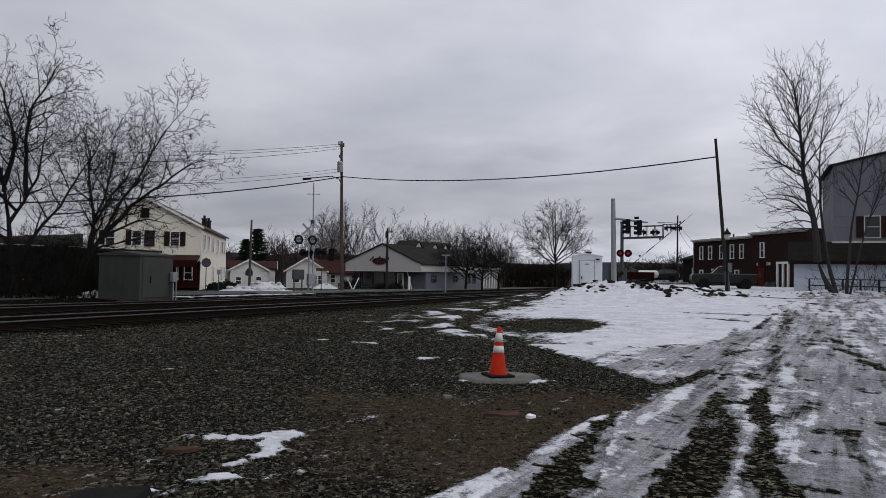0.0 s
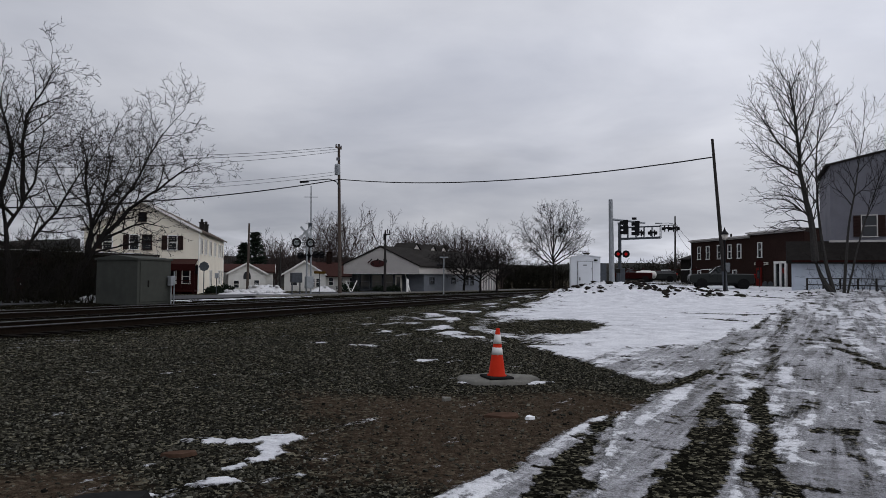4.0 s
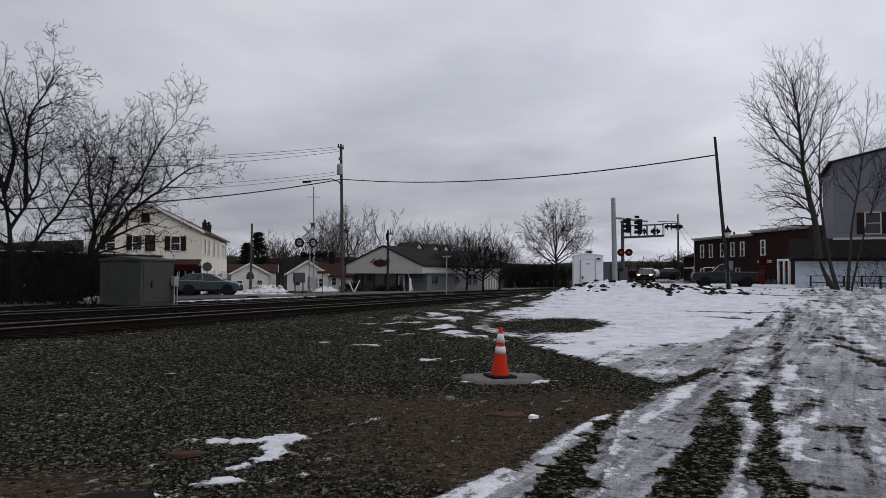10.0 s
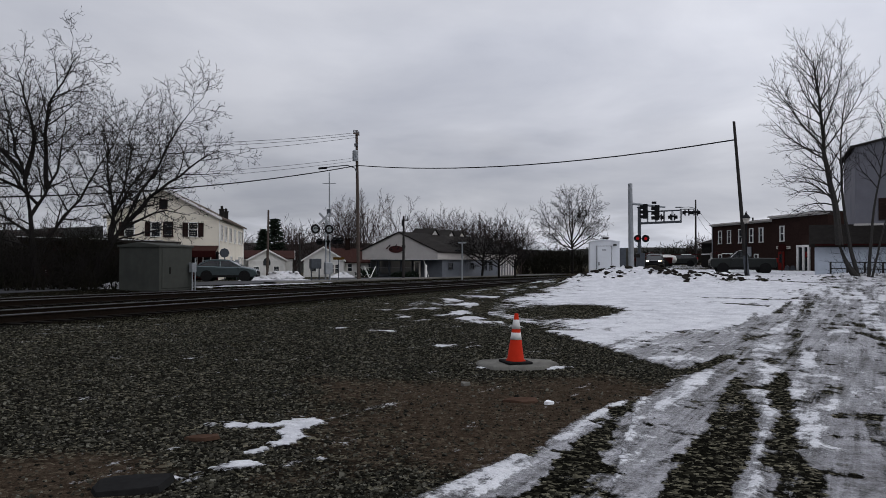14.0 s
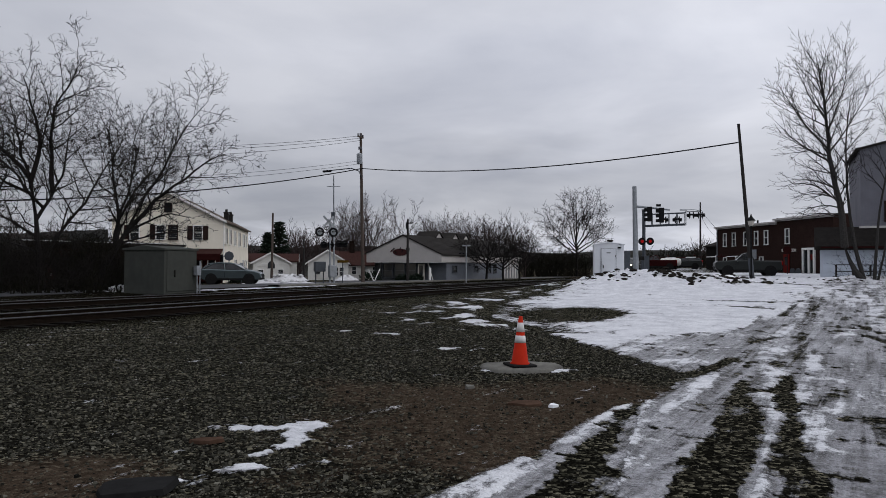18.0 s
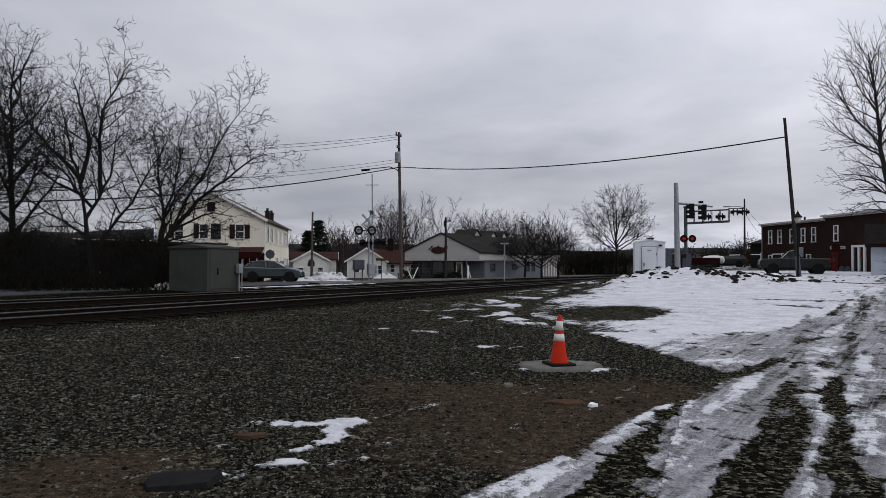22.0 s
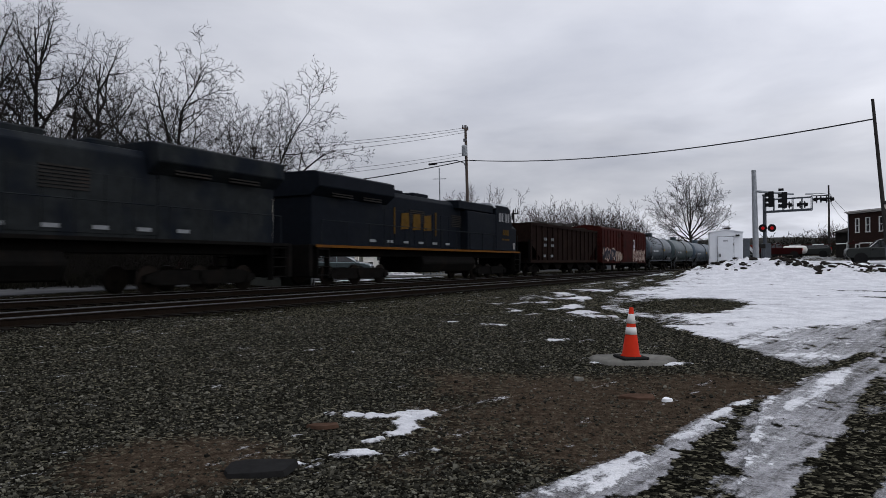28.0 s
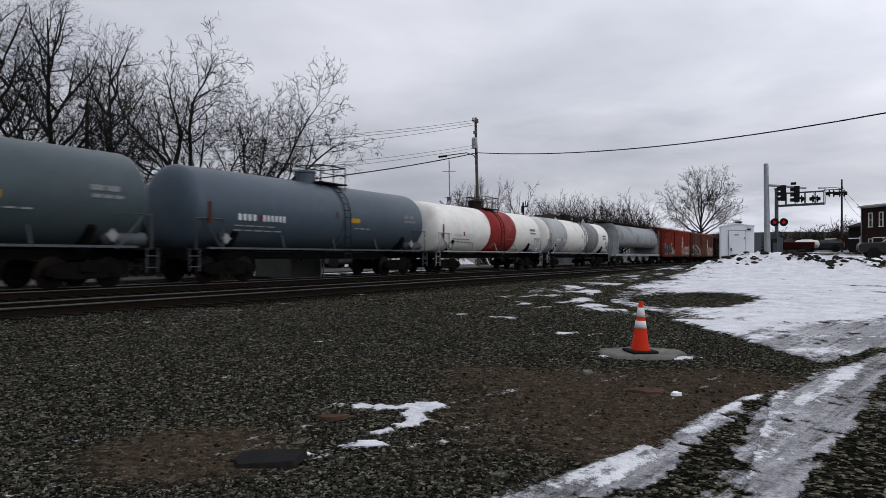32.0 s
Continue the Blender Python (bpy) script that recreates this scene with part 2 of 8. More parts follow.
mk("boxcar_brown", (0.084, 0.0315, 0.021), 0.75, 0.05, vary=0.25, grain=4, bump=0.1, stain=(0.042, 0.021, 0.0175), stain_scale=0.7, stain_at=0.5)
mk("graffiti_tan", (0.20, 0.165, 0.14), 0.7, vary=0.3, grain=5, bump=0, stain=(0.14, 0.06, 0.04), stain_scale=2.0, stain_at=0.5)
mk("graffiti_pale", (0.34, 0.28, 0.25), 0.7, vary=0.35, grain=5, bump=0, stain=(0.10, 0.04, 0.03), stain_scale=2.6, stain_at=0.46)
mk("graffiti_navy", (0.018, 0.02, 0.03), 0.7, vary=0.3, grain=5, bump=0)
mk("lettering", (0.55, 0.57, 0.60), 0.6, vary=0.2, grain=9, bump=0, stain=(0.3, 0.31, 0.33), stain_scale=5)
# pale tone stands in for sky reflected off the trailing cab's roof
mk("loco_roof_sheen", (0.30, 0.31, 0.33), 0.4, 0.3, vary=0.2, grain=3)
mk("lettering_dim", (0.16, 0.17, 0.18), 0.6, vary=0.25, grain=9, bump=0)
mk("sign_grey", (0.20, 0.20, 0.20), 0.6, vary=0.2, grain=9)
mk("tank_blue_grey", (0.055, 0.070, 0.086), 0.38, 0.05, vary=0.12, grain=2, bump=0.02, stain=(0.03375, 0.04185, 0.05198), stain_scale=0.5, stain_at=0.52, spec=0.15)
mk("tank_green_grey", (0.043, 0.060, 0.066), 0.38, 0.05, vary=0.12, grain=2, bump=0.02, stain=(0.0459, 0.05814, 0.06426), stain_scale=0.5, stain_at=0.52, spec=0.15)
mk("tank_dark", (0.050, 0.068, 0.088), 0.4, 0.05, vary=0.12, grain=2, bump=0.02, stain=(0.046, 0.060, 0.072), stain_scale=0.5, stain_at=0.52, spec=0.15)
mk("tank_white", (0.62, 0.61, 0.58), 0.45, 0.0, vary=0.08, grain=2, bump=0.02, stain=(0.44, 0.42, 0.37), stain_scale=0.6, stain_at=0.56)
mk("tank_grey", (0.33, 0.34, 0.34), 0.45, 0.0, vary=0.12, grain=2, bump=0.02, stain=(0.22, 0.225, 0.22), stain_scale=0.6)
mk("tank_band_red", (0.21, 0.03, 0.028), 0.5, 0.0, vary=0.15, grain=2, bump=0.02, stain=(0.28, 0.09, 0.08), stain_scale=1.2)
mk("tank_band_grey", (0.17, 0.175, 0.175), 0.5, 0.0, vary=0.12, grain=2, bump=0.02)
mk("hopper_grey", (0.24, 0.255, 0.265), 0.5, 0.1, vary=0.15, grain=3, bump=0.04, stain=(0.15, 0.155, 0.16), stain_scale=0.7, stain_at=0.5)
mk("reflector_orange", (0.0585, 0.0189, 0.009), 0.4, vary=0.2, grain=5)
# road vehicles
mk("car_grey_green", (0.072, 0.0912, 0.096), 0.25, 0.4, vary=0.04, grain=2, bump=0, spec=0.3)
mk("car_dark", (0.008, 0.0105, 0.009), 0.35, 0.0, vary=0.06, grain=2, bump=0, spec=0.3)
mk("car_red", (0.028, 0.006, 0.006), 0.3, 0.2, vary=0.06, grain=2, bump=0)
mk("car_silver", (0.3, 0.31, 0.32), 0.3, 0.5, vary=0.05, grain=2, bump=0)
mk("car_glass", (0.012, 0.014, 0.016), 0.05, vary=0.05, bump=0, spec=0.6)
mk("alloy", (0.28, 0.28, 0.29), 0.35, 0.7, vary=0.1)
mk("tail_red", (0.25, 0.01, 0.01), 0.3, vary=0.05)


# ---- building tools ----
class Mesh:
    """Collects vertices and faces for one mesh."""

    def __init__(self):
        self.v, self.f = [], []

    def add(self, verts, faces):
        k = len(self.v)
        self.v.extend(verts)
        self.f.extend(tuple(i + k for i in face) for face in faces)
        return self

    def box(self, c, s, rz=0.0, ry=0.0, rx=0.0):
        x, y, z = (d / 2 for d in s)
        vs = [Vector((a, b, d)) for a in (-x, x) for b in (-y, y) for d in (-z, z)]
        if rz or ry or rx:
            r = Euler((radians(rx), radians(ry), radians(rz))).to_matrix()
            vs = [r @ q for q in vs]
        return self.add([(q.x + c[0], q.y + c[1], q.z + c[2]) for q in vs],
                        [(0, 1, 3, 2), (4, 6, 7, 5), (0, 4, 5, 1), (2, 3, 7, 6), (0, 2, 6, 4), (1, 5, 7, 3)])

    def tube(self, p, q, r0, r1=None, n=8, caps=True):
        p, q = Vector(p), Vector(q)
        r1 = r0 if r1 is None else r1
        d = (q - p)
        if d.length < 1e-6:
            return self
        d.normalize()
        a = d.cross(Vector((0, 0, 1)) if abs(d.z) < 0.9 else Vector((1, 0, 0))).normalized()
        b = d.cross(a)
        vs = []
        for base, r in ((p, r0), (q, r1)):
            for i in range(n):
                w = 2 * math.pi * i / n
                vs.append(tuple(base + (a * math.cos(w) + b * math.sin(w)) * r))
        fs = [(i, i + n, (i + 1) % n + n, (i + 1) % n) for i in range(n)]
        if caps:
            fs += [tuple(range(n)), tuple(range(2 * n - 1, n - 1, -1))]
        return self.add(vs, fs)

    def path(self, pts, r, n=6):
        """One bent tube through the points."""
        pts = [Vector(p) for p in pts]
        vs, fs = [], []
        for k, p in enumerate(pts):
            d = (pts[min(k + 1, len(pts) - 1)] - pts[max(k - 1, 0)]).normalized()
            a = d.cross(Vector((0, 0, 1)) if abs(d.z) < 0.9 else Vector((1, 0, 0))).normalized()
            b = d.cross(a)
            for i in range(n):
                w = 2 * math.pi * i / n
                vs.append(tuple(p + (a * math.cos(w) + b * math.sin(w)) * r))
        for k in range(len(pts) - 1):
            for i in range(n):
                j = (i + 1) % n
                fs.append((k * n + i, k * n + j, (k + 1) * n + j, (k + 1) * n + i))
        fs += [tuple(range(n)), tuple(range(len(vs) - 1, len(vs) - n - 1, -1))]
        return self.add(vs, fs)

    def prism(self, outline, y0, y1, axis="y"):
        """An outline of (x, z) pairs pushed from y0 to y1 (axis y), or of (y, z) pairs pushed along x."""
        n = len(outline)
        vs = []
        for y in (y0, y1):
            for a, b in outline:
                vs.append((a, y, b) if axis == "y" else (y, a, b))
        fs = [(i, (i + 1) % n, (i + 1) % n + n, i + n) for i in range(n)]
        return self.add(vs, fs + [tuple(range(n - 1, -1, -1)), tuple(range(n, 2 * n))])

    def lathe(self, prof, n=16, axis="z", c=(0, 0, 0)):
        """Turns a profile of (radius, height) round an axis."""
        vs = []
        for r, h in prof:
            for i in range(n):
                w = 2 * math.pi * i / n
                a, b = r * math.cos(w), r * math.sin(w)
                vs.append({"z": (c[0] + a, c[1] + b, c[2] + h), "x": (c[0] + h, c[1] + a, c[2] + b), "y": (c[0] + a, c[1] + h, c[2] + b)}[axis])
        fs = []
        for k in range(len(prof) - 1):
            for i in range(n):
                j = (i + 1) % n
                fs.append((k * n + i, k * n + j, (k + 1) * n + j, (k + 1) * n + i))
        fs += [tuple(range(n - 1, -1, -1)), tuple(range((len(prof) - 1) * n, len(prof) * n))]
        return self.add(vs, fs)

    def data(self, name, mat, bevel=0.0, smooth=False):
        me = bpy.data.meshes.new(name)
        me.from_pydata(self.v, [], self.f)
        bm = bmesh.new()
        bm.from_mesh(me)
        bmesh.ops.recalc_face_normals(bm, faces=bm.faces)
        if bevel:
            edges = [e for e in bm.edges if len(e.link_faces) == 2 and e.calc_face_angle(0) > 0.6]
            bmesh.ops.bevel(bm, geom=edges, offset=bevel, segments=1, affect="EDGES", clamp_overlap=True)
        if smooth:
            for f in bm.faces:
                f.smooth = len(f.verts) <= 4
        bm.to_mesh(me)
        bm.free()
        me.materials.append(mat)
        return me


def part(name, mesh, mat, parent, label="", bevel=0.0, smooth=False, at=None):
    """Links a mesh as one object under a thing or under a part."""
    ob = new(name, mesh.data(name, M[mat], bevel, smooth))
    ob.parent = parent
    if at is not None:
        ob.matrix_basis = at
    if label:
        ob["label"] = label
    return ob


def same_part(name, ob, parent, at):
    """One more piece on the mesh of ob."""
    o = new(name, ob.data)
    o.parent = parent
    o.matrix_basis = at
    return o


def thing(name, m, label, category, group="", kind=""):
    ob = new(name)
    ob.empty_display_size = 0.2
    ob.matrix_basis = m
    return tagged(ob, label, category, group, kind)


def solid(name, mesh, mat, label, category="", group="", kind="", m=None, bevel=0.0, smooth=False):
    """A thing of a single mesh."""
    ob = new(name, mesh.data(name, M[mat], bevel, smooth))
    if m is not None:
        ob.matrix_basis = m
    return tagged(ob, label, category, group, kind)


def polar(az, r, z=0.0):
    """A place by its bearing (degrees right of straight ahead) and distance from the camera's spot."""
    a = radians(az)
    return Vector((math.sin(a) * r, math.cos(a) * r, z))


def facing(p, az):
    """A pose at p whose -y side faces back along the bearing az."""
    return pose(p[0], p[1], p[2], 0, 0, -az)


def smooth01(x):
    x = min(1.0, max(0.0, x))
    return x * x * (3 - 2 * x)


# ---- the plan: the two tracks run past on the far side, bearing 17.8 degrees ----
HEAD = 17.797
TANG = Vector((math.sin(radians(HEAD)), math.cos(radians(HEAD)), 0))
LEFT = Vector((-math.cos(radians(HEAD)), math.sin(radians(HEAD)), 0))
NEAR_OFF, FAR_OFF, GAUGE = 14.01, 19.34, 1.505
SPEED, NOSE_26 = 23.6, 45.9


def bend(s):
    """How far the line has curved to the right at s metres along it, and its slope."""
    if s < 30:
        return 0.0, 0.0
    if s < 110:
        return 3.1e-4 * (s - 30) ** 2, 6.2e-4 * (s - 30)
    return 3.1e-4 * 80 ** 2 + 6.2e-4 * 80 * (s - 110), 6.2e-4 * 80


def rail_z(s):
    return 0.227 - 0.0125 * (max(-60.0, min(s, 130.0)) - 20)


def line_point(s, off, z=0.0):
    b, g = bend(s)
    return TANG * s + LEFT * (off - b) + Vector((0, 0, rail_z(s) + z))


def line_pose(s, off):
    p = line_point(s, off)
    g = math.degrees(math.atan(bend(s)[1]))
    slope = math.degrees(math.atan(rail_z(s - 1) - rail_z(s + 1)) / 2)
    return pose(p.x, p.y, p.z, 0, slope, 90 - HEAD - g)


def sn(x, y):
    """Along and across the line."""
    return x * TANG.x + y * TANG.y, x * LEFT.x + y * LEFT.y


def ground_z(x, y):
    s, n = sn(x, y)
    b, _ = bend(s)
    n += b
    r = math.hypot(x, y)
    rise = 0.55 * smooth01((r - 14) / 34) + 0.008 * max(0.0, min(r, 90) - 48)
    right = rise * smooth01((11.0 - n) / 7.0) * smooth01((y + 5) / 20)
    near_side = right + (0.05 * smooth01((n - 3) / 6))
    left = 0.12 - 0.011 * max(0.0, min(s, 150) - 25) - 0.012 * max(0.0, min(n, 90) - 30)
    bed = rail_z(s) - 0.20
    # formation between n = 12 and n = 21.5
    if n < 9.5:
        z = near_side
    elif n < 12.0:
        t = smooth01((n - 9.5) / 2.5)
        z = near_side * (1 - t) + bed * t
    elif n < 21.3:
        z = bed
    elif n < 24.0:
        t = smooth01((n - 21.3) / 2.7)
        z = bed * (1 - t) + left * t
    else:
        z = left
    return z


# ---- ground: one sheet out to the horizon, with snow, ice and clay on gravel ----
def near_line(x, y, pts, w0, w1=None):
    """1 on a line of points, falling to 0 at its half width."""
    best = 9.0
    w1 = w0 if w1 is None else w1
    for i, ((ax, ay), (bx, by)) in enumerate(zip(pts, pts[1:])):
        dx, dy = bx - ax, by - ay
        t = max(0.0, min(1.0, ((x - ax) * dx + (y - ay) * dy) / (dx * dx + dy * dy)))
        k = (i + t) / (len(pts) - 1)
        d = math.hypot(x - ax - dx * t, y - ay - dy * t) / (w0 + (w1 - w0) * k)
        best = min(best, d)
    return max(0.0, 1.0 - best)


def blob(x, y, cx, cy, rx, ry, turn=0.0):
    a = radians(turn)
    u, w = (x - cx) * math.cos(a) + (y - cy) * math.sin(a), -(x - cx) * math.sin(a) + (y - cy) * math.cos(a)
    return max(0.0, 1.0 - math.hypot(u / rx, w / ry))


KERB = [(-1.2, 3.0), (0.02, 4.82), (0.85, 5.95), (1.25, 6.75), (1.70, 7.45), (2.10, 7.75), (2.72, 8.85), (3.05, 9.45), (2.85, 10.5), (2.43, 12.3), (1.99, 14.1), (1.5, 16.4), (0.5, 18.5),
        (0.6, 21.5), (1.3, 25.0), (3.3, 31.0), (6.4, 38.0), (9.5, 47.0)]


def kerb_x(y):
    for (ax, ay), (bx, by) in zip(KERB, KERB[1:]):
        if y < by:
            return ax + (bx - ax) * (y - ay) / (by - ay)
    return 9.5 + (y - 47) * 0.32


def fbm(x, y, f, o=4):
    return noise.fractal(Vector((x * f, y * f, 3.7)), 1.0, 2.0, o) * 0.5


# edges of the wheel ruts and of the ice between them, as they cross the lot
GAP_L = [(0.2, 3.9), (0.71, 5.04), (0.93, 5.72), (1.20, 6.31), (1.54, 7.04), (1.80, 7.5), (2.2, 8.0)]
GAP_R = [(0.45, 3.9), (0.97, 5.05), (1.29, 5.91), (1.66, 6.79), (1.98, 7.62), (2.4, 8.5)]
EDGE = [(0.75, 3.8), (1.06, 4.79), (1.37, 5.8), (1.96, 7.63), (2.41, 8.45), (3.16, 9.48), (3.92, 10.39)]
RUT_AL = [(0.9, 3.7), (1.38, 4.69), (1.67, 5.26), (2.22, 6.34), (2.72, 7.36), (3.3, 8.7), (3.96, 10.21)]
RUT_AR = [(1.4, 3.7), (1.86, 4.69), (2.12, 5.27), (2.74, 6.36), (3.10, 7.4), (3.50, 8.6), (4.04, 9.85), (4.1, 10.2)]
RUT_BL = [(1.6, 3.7), (2.09, 4.74), (2.43, 5.49), (2.98, 6.66), (3.63, 8.26), (4.64, 10.24)]
RUT_BR = [(2.05, 3.7), (2.5, 4.83), (2.74, 5.6), (3.24, 6.67), (3.90, 8.27), (4.85, 10.3)]


def x_at(line, y):
    for (ax, ay), (bx, by) in zip(line, line[1:]):
        if y < by:
            return ax + (bx - ax) * (y - ay) / (by - ay)
    (ax, ay), (bx, by) = line[-2:]
    return ax + (bx - ax) * (y - ay) / (by - ay)


def between(x, y, left, right):
    """How far inside two edges a place lies, in metres."""
    return min(x - x_at(left, y), x_at(right, y) - x)


def mound_z(x, y):
    h = 0.0
    for cx, cy, rx, ry, a in ((7.9, 36.5, 3.4, 4.0, 0.32), (10.6, 36.2, 3.6, 3.8, 0.43), (13.4, 35.0, 3.6, 3.4, 0.27), (6.4, 35.5, 3.5, 3.0, 0.12)):
        d = ((x - cx) / rx) ** 2 + ((y - cy) / ry) ** 2
        h += a * math.exp(-d * 1.4)
    for cx, cy, rx, ry, a in ((22.5, 41.0, 4.5, 3.0, 0.16), (25.5, 42.0, 4.0, 4.0, 0.22), (18.5, 44.0, 3.0, 3.0, 0.12)):
        d = ((x - cx) / rx) ** 2 + ((y - cy) / ry) ** 2
        h += a * math.exp(-d * 1.4)
    return h


WHITE = [(13.7, 1.5), (12.1, 2.4), (13.0, 3.35), (14.1, 4.7), (17.0, 6.8), (21.9, 9.7), (27.0, 13.0), (34.0, 17.5), (60.0, 34.0)]


def cover(x, y):
    """Snow, ice and clay at a place."""
    s, n = sn(x, y)
    r = math.hypot(x, y)
    inside = x - kerb_x(y)
    u, w = 0.875 * x - 0.485 * y, 0.485 * x + 0.875 * y
    streak = noise.fractal(Vector((u * 2.6, w * 0.22, 1.3)), 1.0, 2.0, 4) * 0.5
    patch = fbm(x, y, 0.35)
    snow = ice = 0.0
    clay = max(0.0, blob(x, y, 0.8, 6.9, 3.3, 3.5) * 1.5 + fbm(x, y, 0.8) * 0.9 - 0.22) + max(0.0, blob(x, y, -2.8, 4.6, 1.1, 1.0) * 1.2)
    clay *= smooth01(1 - inside / 0.12)
    if y > -14 and inside > -0.15 and n < 12:
        rag = fbm(x, y, 2.4) * 0.20 + fbm(x, y, 8.0) * 0.12
        edge = smooth01((inside + 0.15 + rag * 0.5) / (0.3 + 0.05 * max(0.0, y - 9))) * smooth01((y + 14) / 8)
        # unbroken snow beyond, thinning into the driven slush
        yb = next((a0 + (a1 - a0) * (x - b0) / (b1 - b0) for (a0, b0), (a1, b1) in zip(WHITE, WHITE[1:]) if x < b1), 60.0) if x > 1.5 else 13.7
        white = smooth01(((y - yb) / (1.2 + 0.06 * y) + patch * 0.5 + streak * 0.7) * 0.9 + 0.35)
        far = smooth01((r - 17) / 14)
        ice = edge * (0.84 + 0.35 * streak)
        snow = 0.47 + 1.5 * streak + 0.3 * patch + 0.30 * far
        if y < 11:
            near = smooth01((11 - y) / 1.5)
            snow -= 0.06 * near
            lane = between(x, y, EDGE, RUT_AL)
            if lane > 0:
                snow += 0.12 * near + 0.30 * smooth01((y - 8.0) / 1.5) + 0.32 * smooth01(1 - (x - x_at(EDGE, y)) / 0.10)
            if between(x, y, GAP_R, EDGE) > 0:
                snow -= 0.30 * near
                ice -= 0.22 * near
            mid = between(x, y, RUT_AR, RUT_BL)
            if mid > 0:
                snow += 0.30 * smooth01(1 - abs(x - x_at(RUT_BL, y) + 0.08) / 0.08) * smooth01((6.4 - y) / 0.5)
                ice -= 0.16
            for left, right, y1 in ((GAP_L, GAP_R, 8.3), (RUT_AL, RUT_AR, 9.9), (RUT_BL, RUT_BR, 10.0)):
                d = smooth01((between(x, y, left, right) + rag) / 0.09 + 0.45) * smooth01((y1 - y) / 0.8 + rag * 2)
                snow -= 1.1 * d
                ice -= d * (0.88 + 1.2 * streak + 0.9 * fbm(x, y, 3.0))
        for pts, wd, k in (([(3.59, 7.39), (4.5, 8.41)], 0.16, 0.5), ([(4.05, 6.95), (3.51, 5.86), (3.0, 4.7)], 0.14, 0.4), ([(9.6, 17.2), (9.05, 15.33)], 0.16, 0.9), ([(8.5, 14.9), (8.1, 13.3)], 0.18, 0.9), ([(7.8, 12.9), (7.4, 11.5)], 0.2, 0.9),
                           ([(5.7, 13.7), (6.49, 14.5)], 0.16, 0.7), ([(2.76, 9.15), (3.33, 9.83), (4.3, 11.2)], 0.20, 0.9), ([(4.7, 10.4), (6.06, 12.4), (7.26, 15.2), (10.4, 21.0), (13.7, 27.2)], 0.26, 0.5), ([(4.5, 11.4), (6.77, 15.66), (12.07, 25.34)], 0.20, 0.35)):
            d = smooth01((near_line(x, y, pts, wd) + rag * 1.8) * 1.5)
            snow -= k * d
            ice -= 0.75 * k * d
        snow += 0.5 * near_line(x, y, [(4.79, 9.09), (4.99, 9.72), (5.99, 12.32)], 0.30) + 0.45 * near_line(x, y, [(2.85, 5.6), (3.35, 6.7), (4.3, 7.9), (5.4, 8.6)], 0.14)
        snow += 0.52 * near_line(x, y, [(-0.7, 3.8), (-0.02, 4.68), (0.32, 5.17), (0.72, 5.71), (0.98, 6.16), (1.67, 7.41)], 0.14, 0.15)
        snow = snow * (1 - white) + white * (1.35 + 0.3 * patch)
        snow = max(snow, 0.0) * edge if inside < 0.3 or y < 0 else snow
        # bare strokes across the snow, the bare island, and ragged snow beside the ballast
        for pts, wd in (([(7.41, 23.71), (8.71, 23.2), (9.72, 21.91)], 0.30), ([(8.0, 26.2), (11.5, 24.6)], 0.22), ([(12.5, 33.0), (24.0, 37.0)], 0.5)):
            snow -= 1.2 * smooth01((near_line(x, y, pts, wd) + rag * 1.5) * 1.4)
        snow -= 3.0 * min(0.6, max(0.0, blob(x, y, 3.3, 20.2, 2.0, 3.4, -18) + rag * 0.9))
        band = smooth01(1 - inside / (2.2 + 0.12 * max(0, y - 16))) if y > 15 else 0.0
        snow -= band * (0.75 - 1.6 * noise.fractal(Vector((x * 0.55, y * 0.28, 5.5)), 1.0, 2.0, 4) * 0.5)
        ice *= (1 - smooth01((y - 17) / 3) * white) * (1 - smooth01(3 * blob(x, y, 3.3, 20.2, 2.2, 3.6, -18))) * (1 - 0.8 * band)
    elif y > 1.5 and n < 12:
        loose = noise.fractal(Vector((x * 1.15, y * 0.75, 8.8)), 1.0, 2.0, 4) * 0.5
        snow = (loose + 0.03) * 3.4 * smooth01(1.1 + inside / (3.0 + 0.05 * y)) * smooth01((y - 13) / 6)
    # single patches on the gravel
    if r < 19 and x < 2:
        rough = fbm(x, y, 3.2, 5)
        b = 0.9 * near_line(x, y, [(-2.19, 6.24), (-1.89, 6.28), (-1.55, 6.27), (-1.34, 6.42)], 0.13, 0.17)
        b = max(b, near_line(x, y, [(-1.36, 6.4), (-1.5, 6.05), (-1.3, 5.86), (-1.46, 5.64), (-1.58, 5.40)], 0.12, 0.10), 0.95 * near_line(x, y, [(-1.56, 4.97), (-1.66, 4.86), (-1.80, 4.68)], 0.17, 0.17))
        for cx, cy, rx, ry, turn in ((-1.33, 5.86, 0.26, 0.14, 10), (-2.25, 5.44, 0.12, 0.08, 0), (-2.12, 5.28, 0.12, 0.05, 0), (-1.05, 5.26, 0.09, 0.06, 0), (-1.36, 5.02, 0.16, 0.05, 10), (-0.12, 12.15, 0.56, 0.30, 0), (-1.51, 14.43, 0.42, 0.17, 0), (-2.63, 14.85, 0.24, 0.13, 0),
                                     (0.70, 16.75, 0.42, 0.5, 0), (0.3, 20.6, 0.6, 0.5, 0), (1.16, 19.9, 0.7, 0.45, 0), (-0.43, 21.8, 0.5, 0.4, 0), (1.28, 9.75, 0.34, 0.18, 0), (0.42, 9.75, 0.22, 0.14, 0)):
            b = max(b, blob(x, y, cx, cy, rx, ry, turn))
        if b > 0:
            snow = max(snow, min(1.0, b * 1.0 + 0.10 + rough * 3.0 + fbm(x, y, 11.0, 3) * 1.4))
    # far side of the line
    nn = n + bend(s)[0]
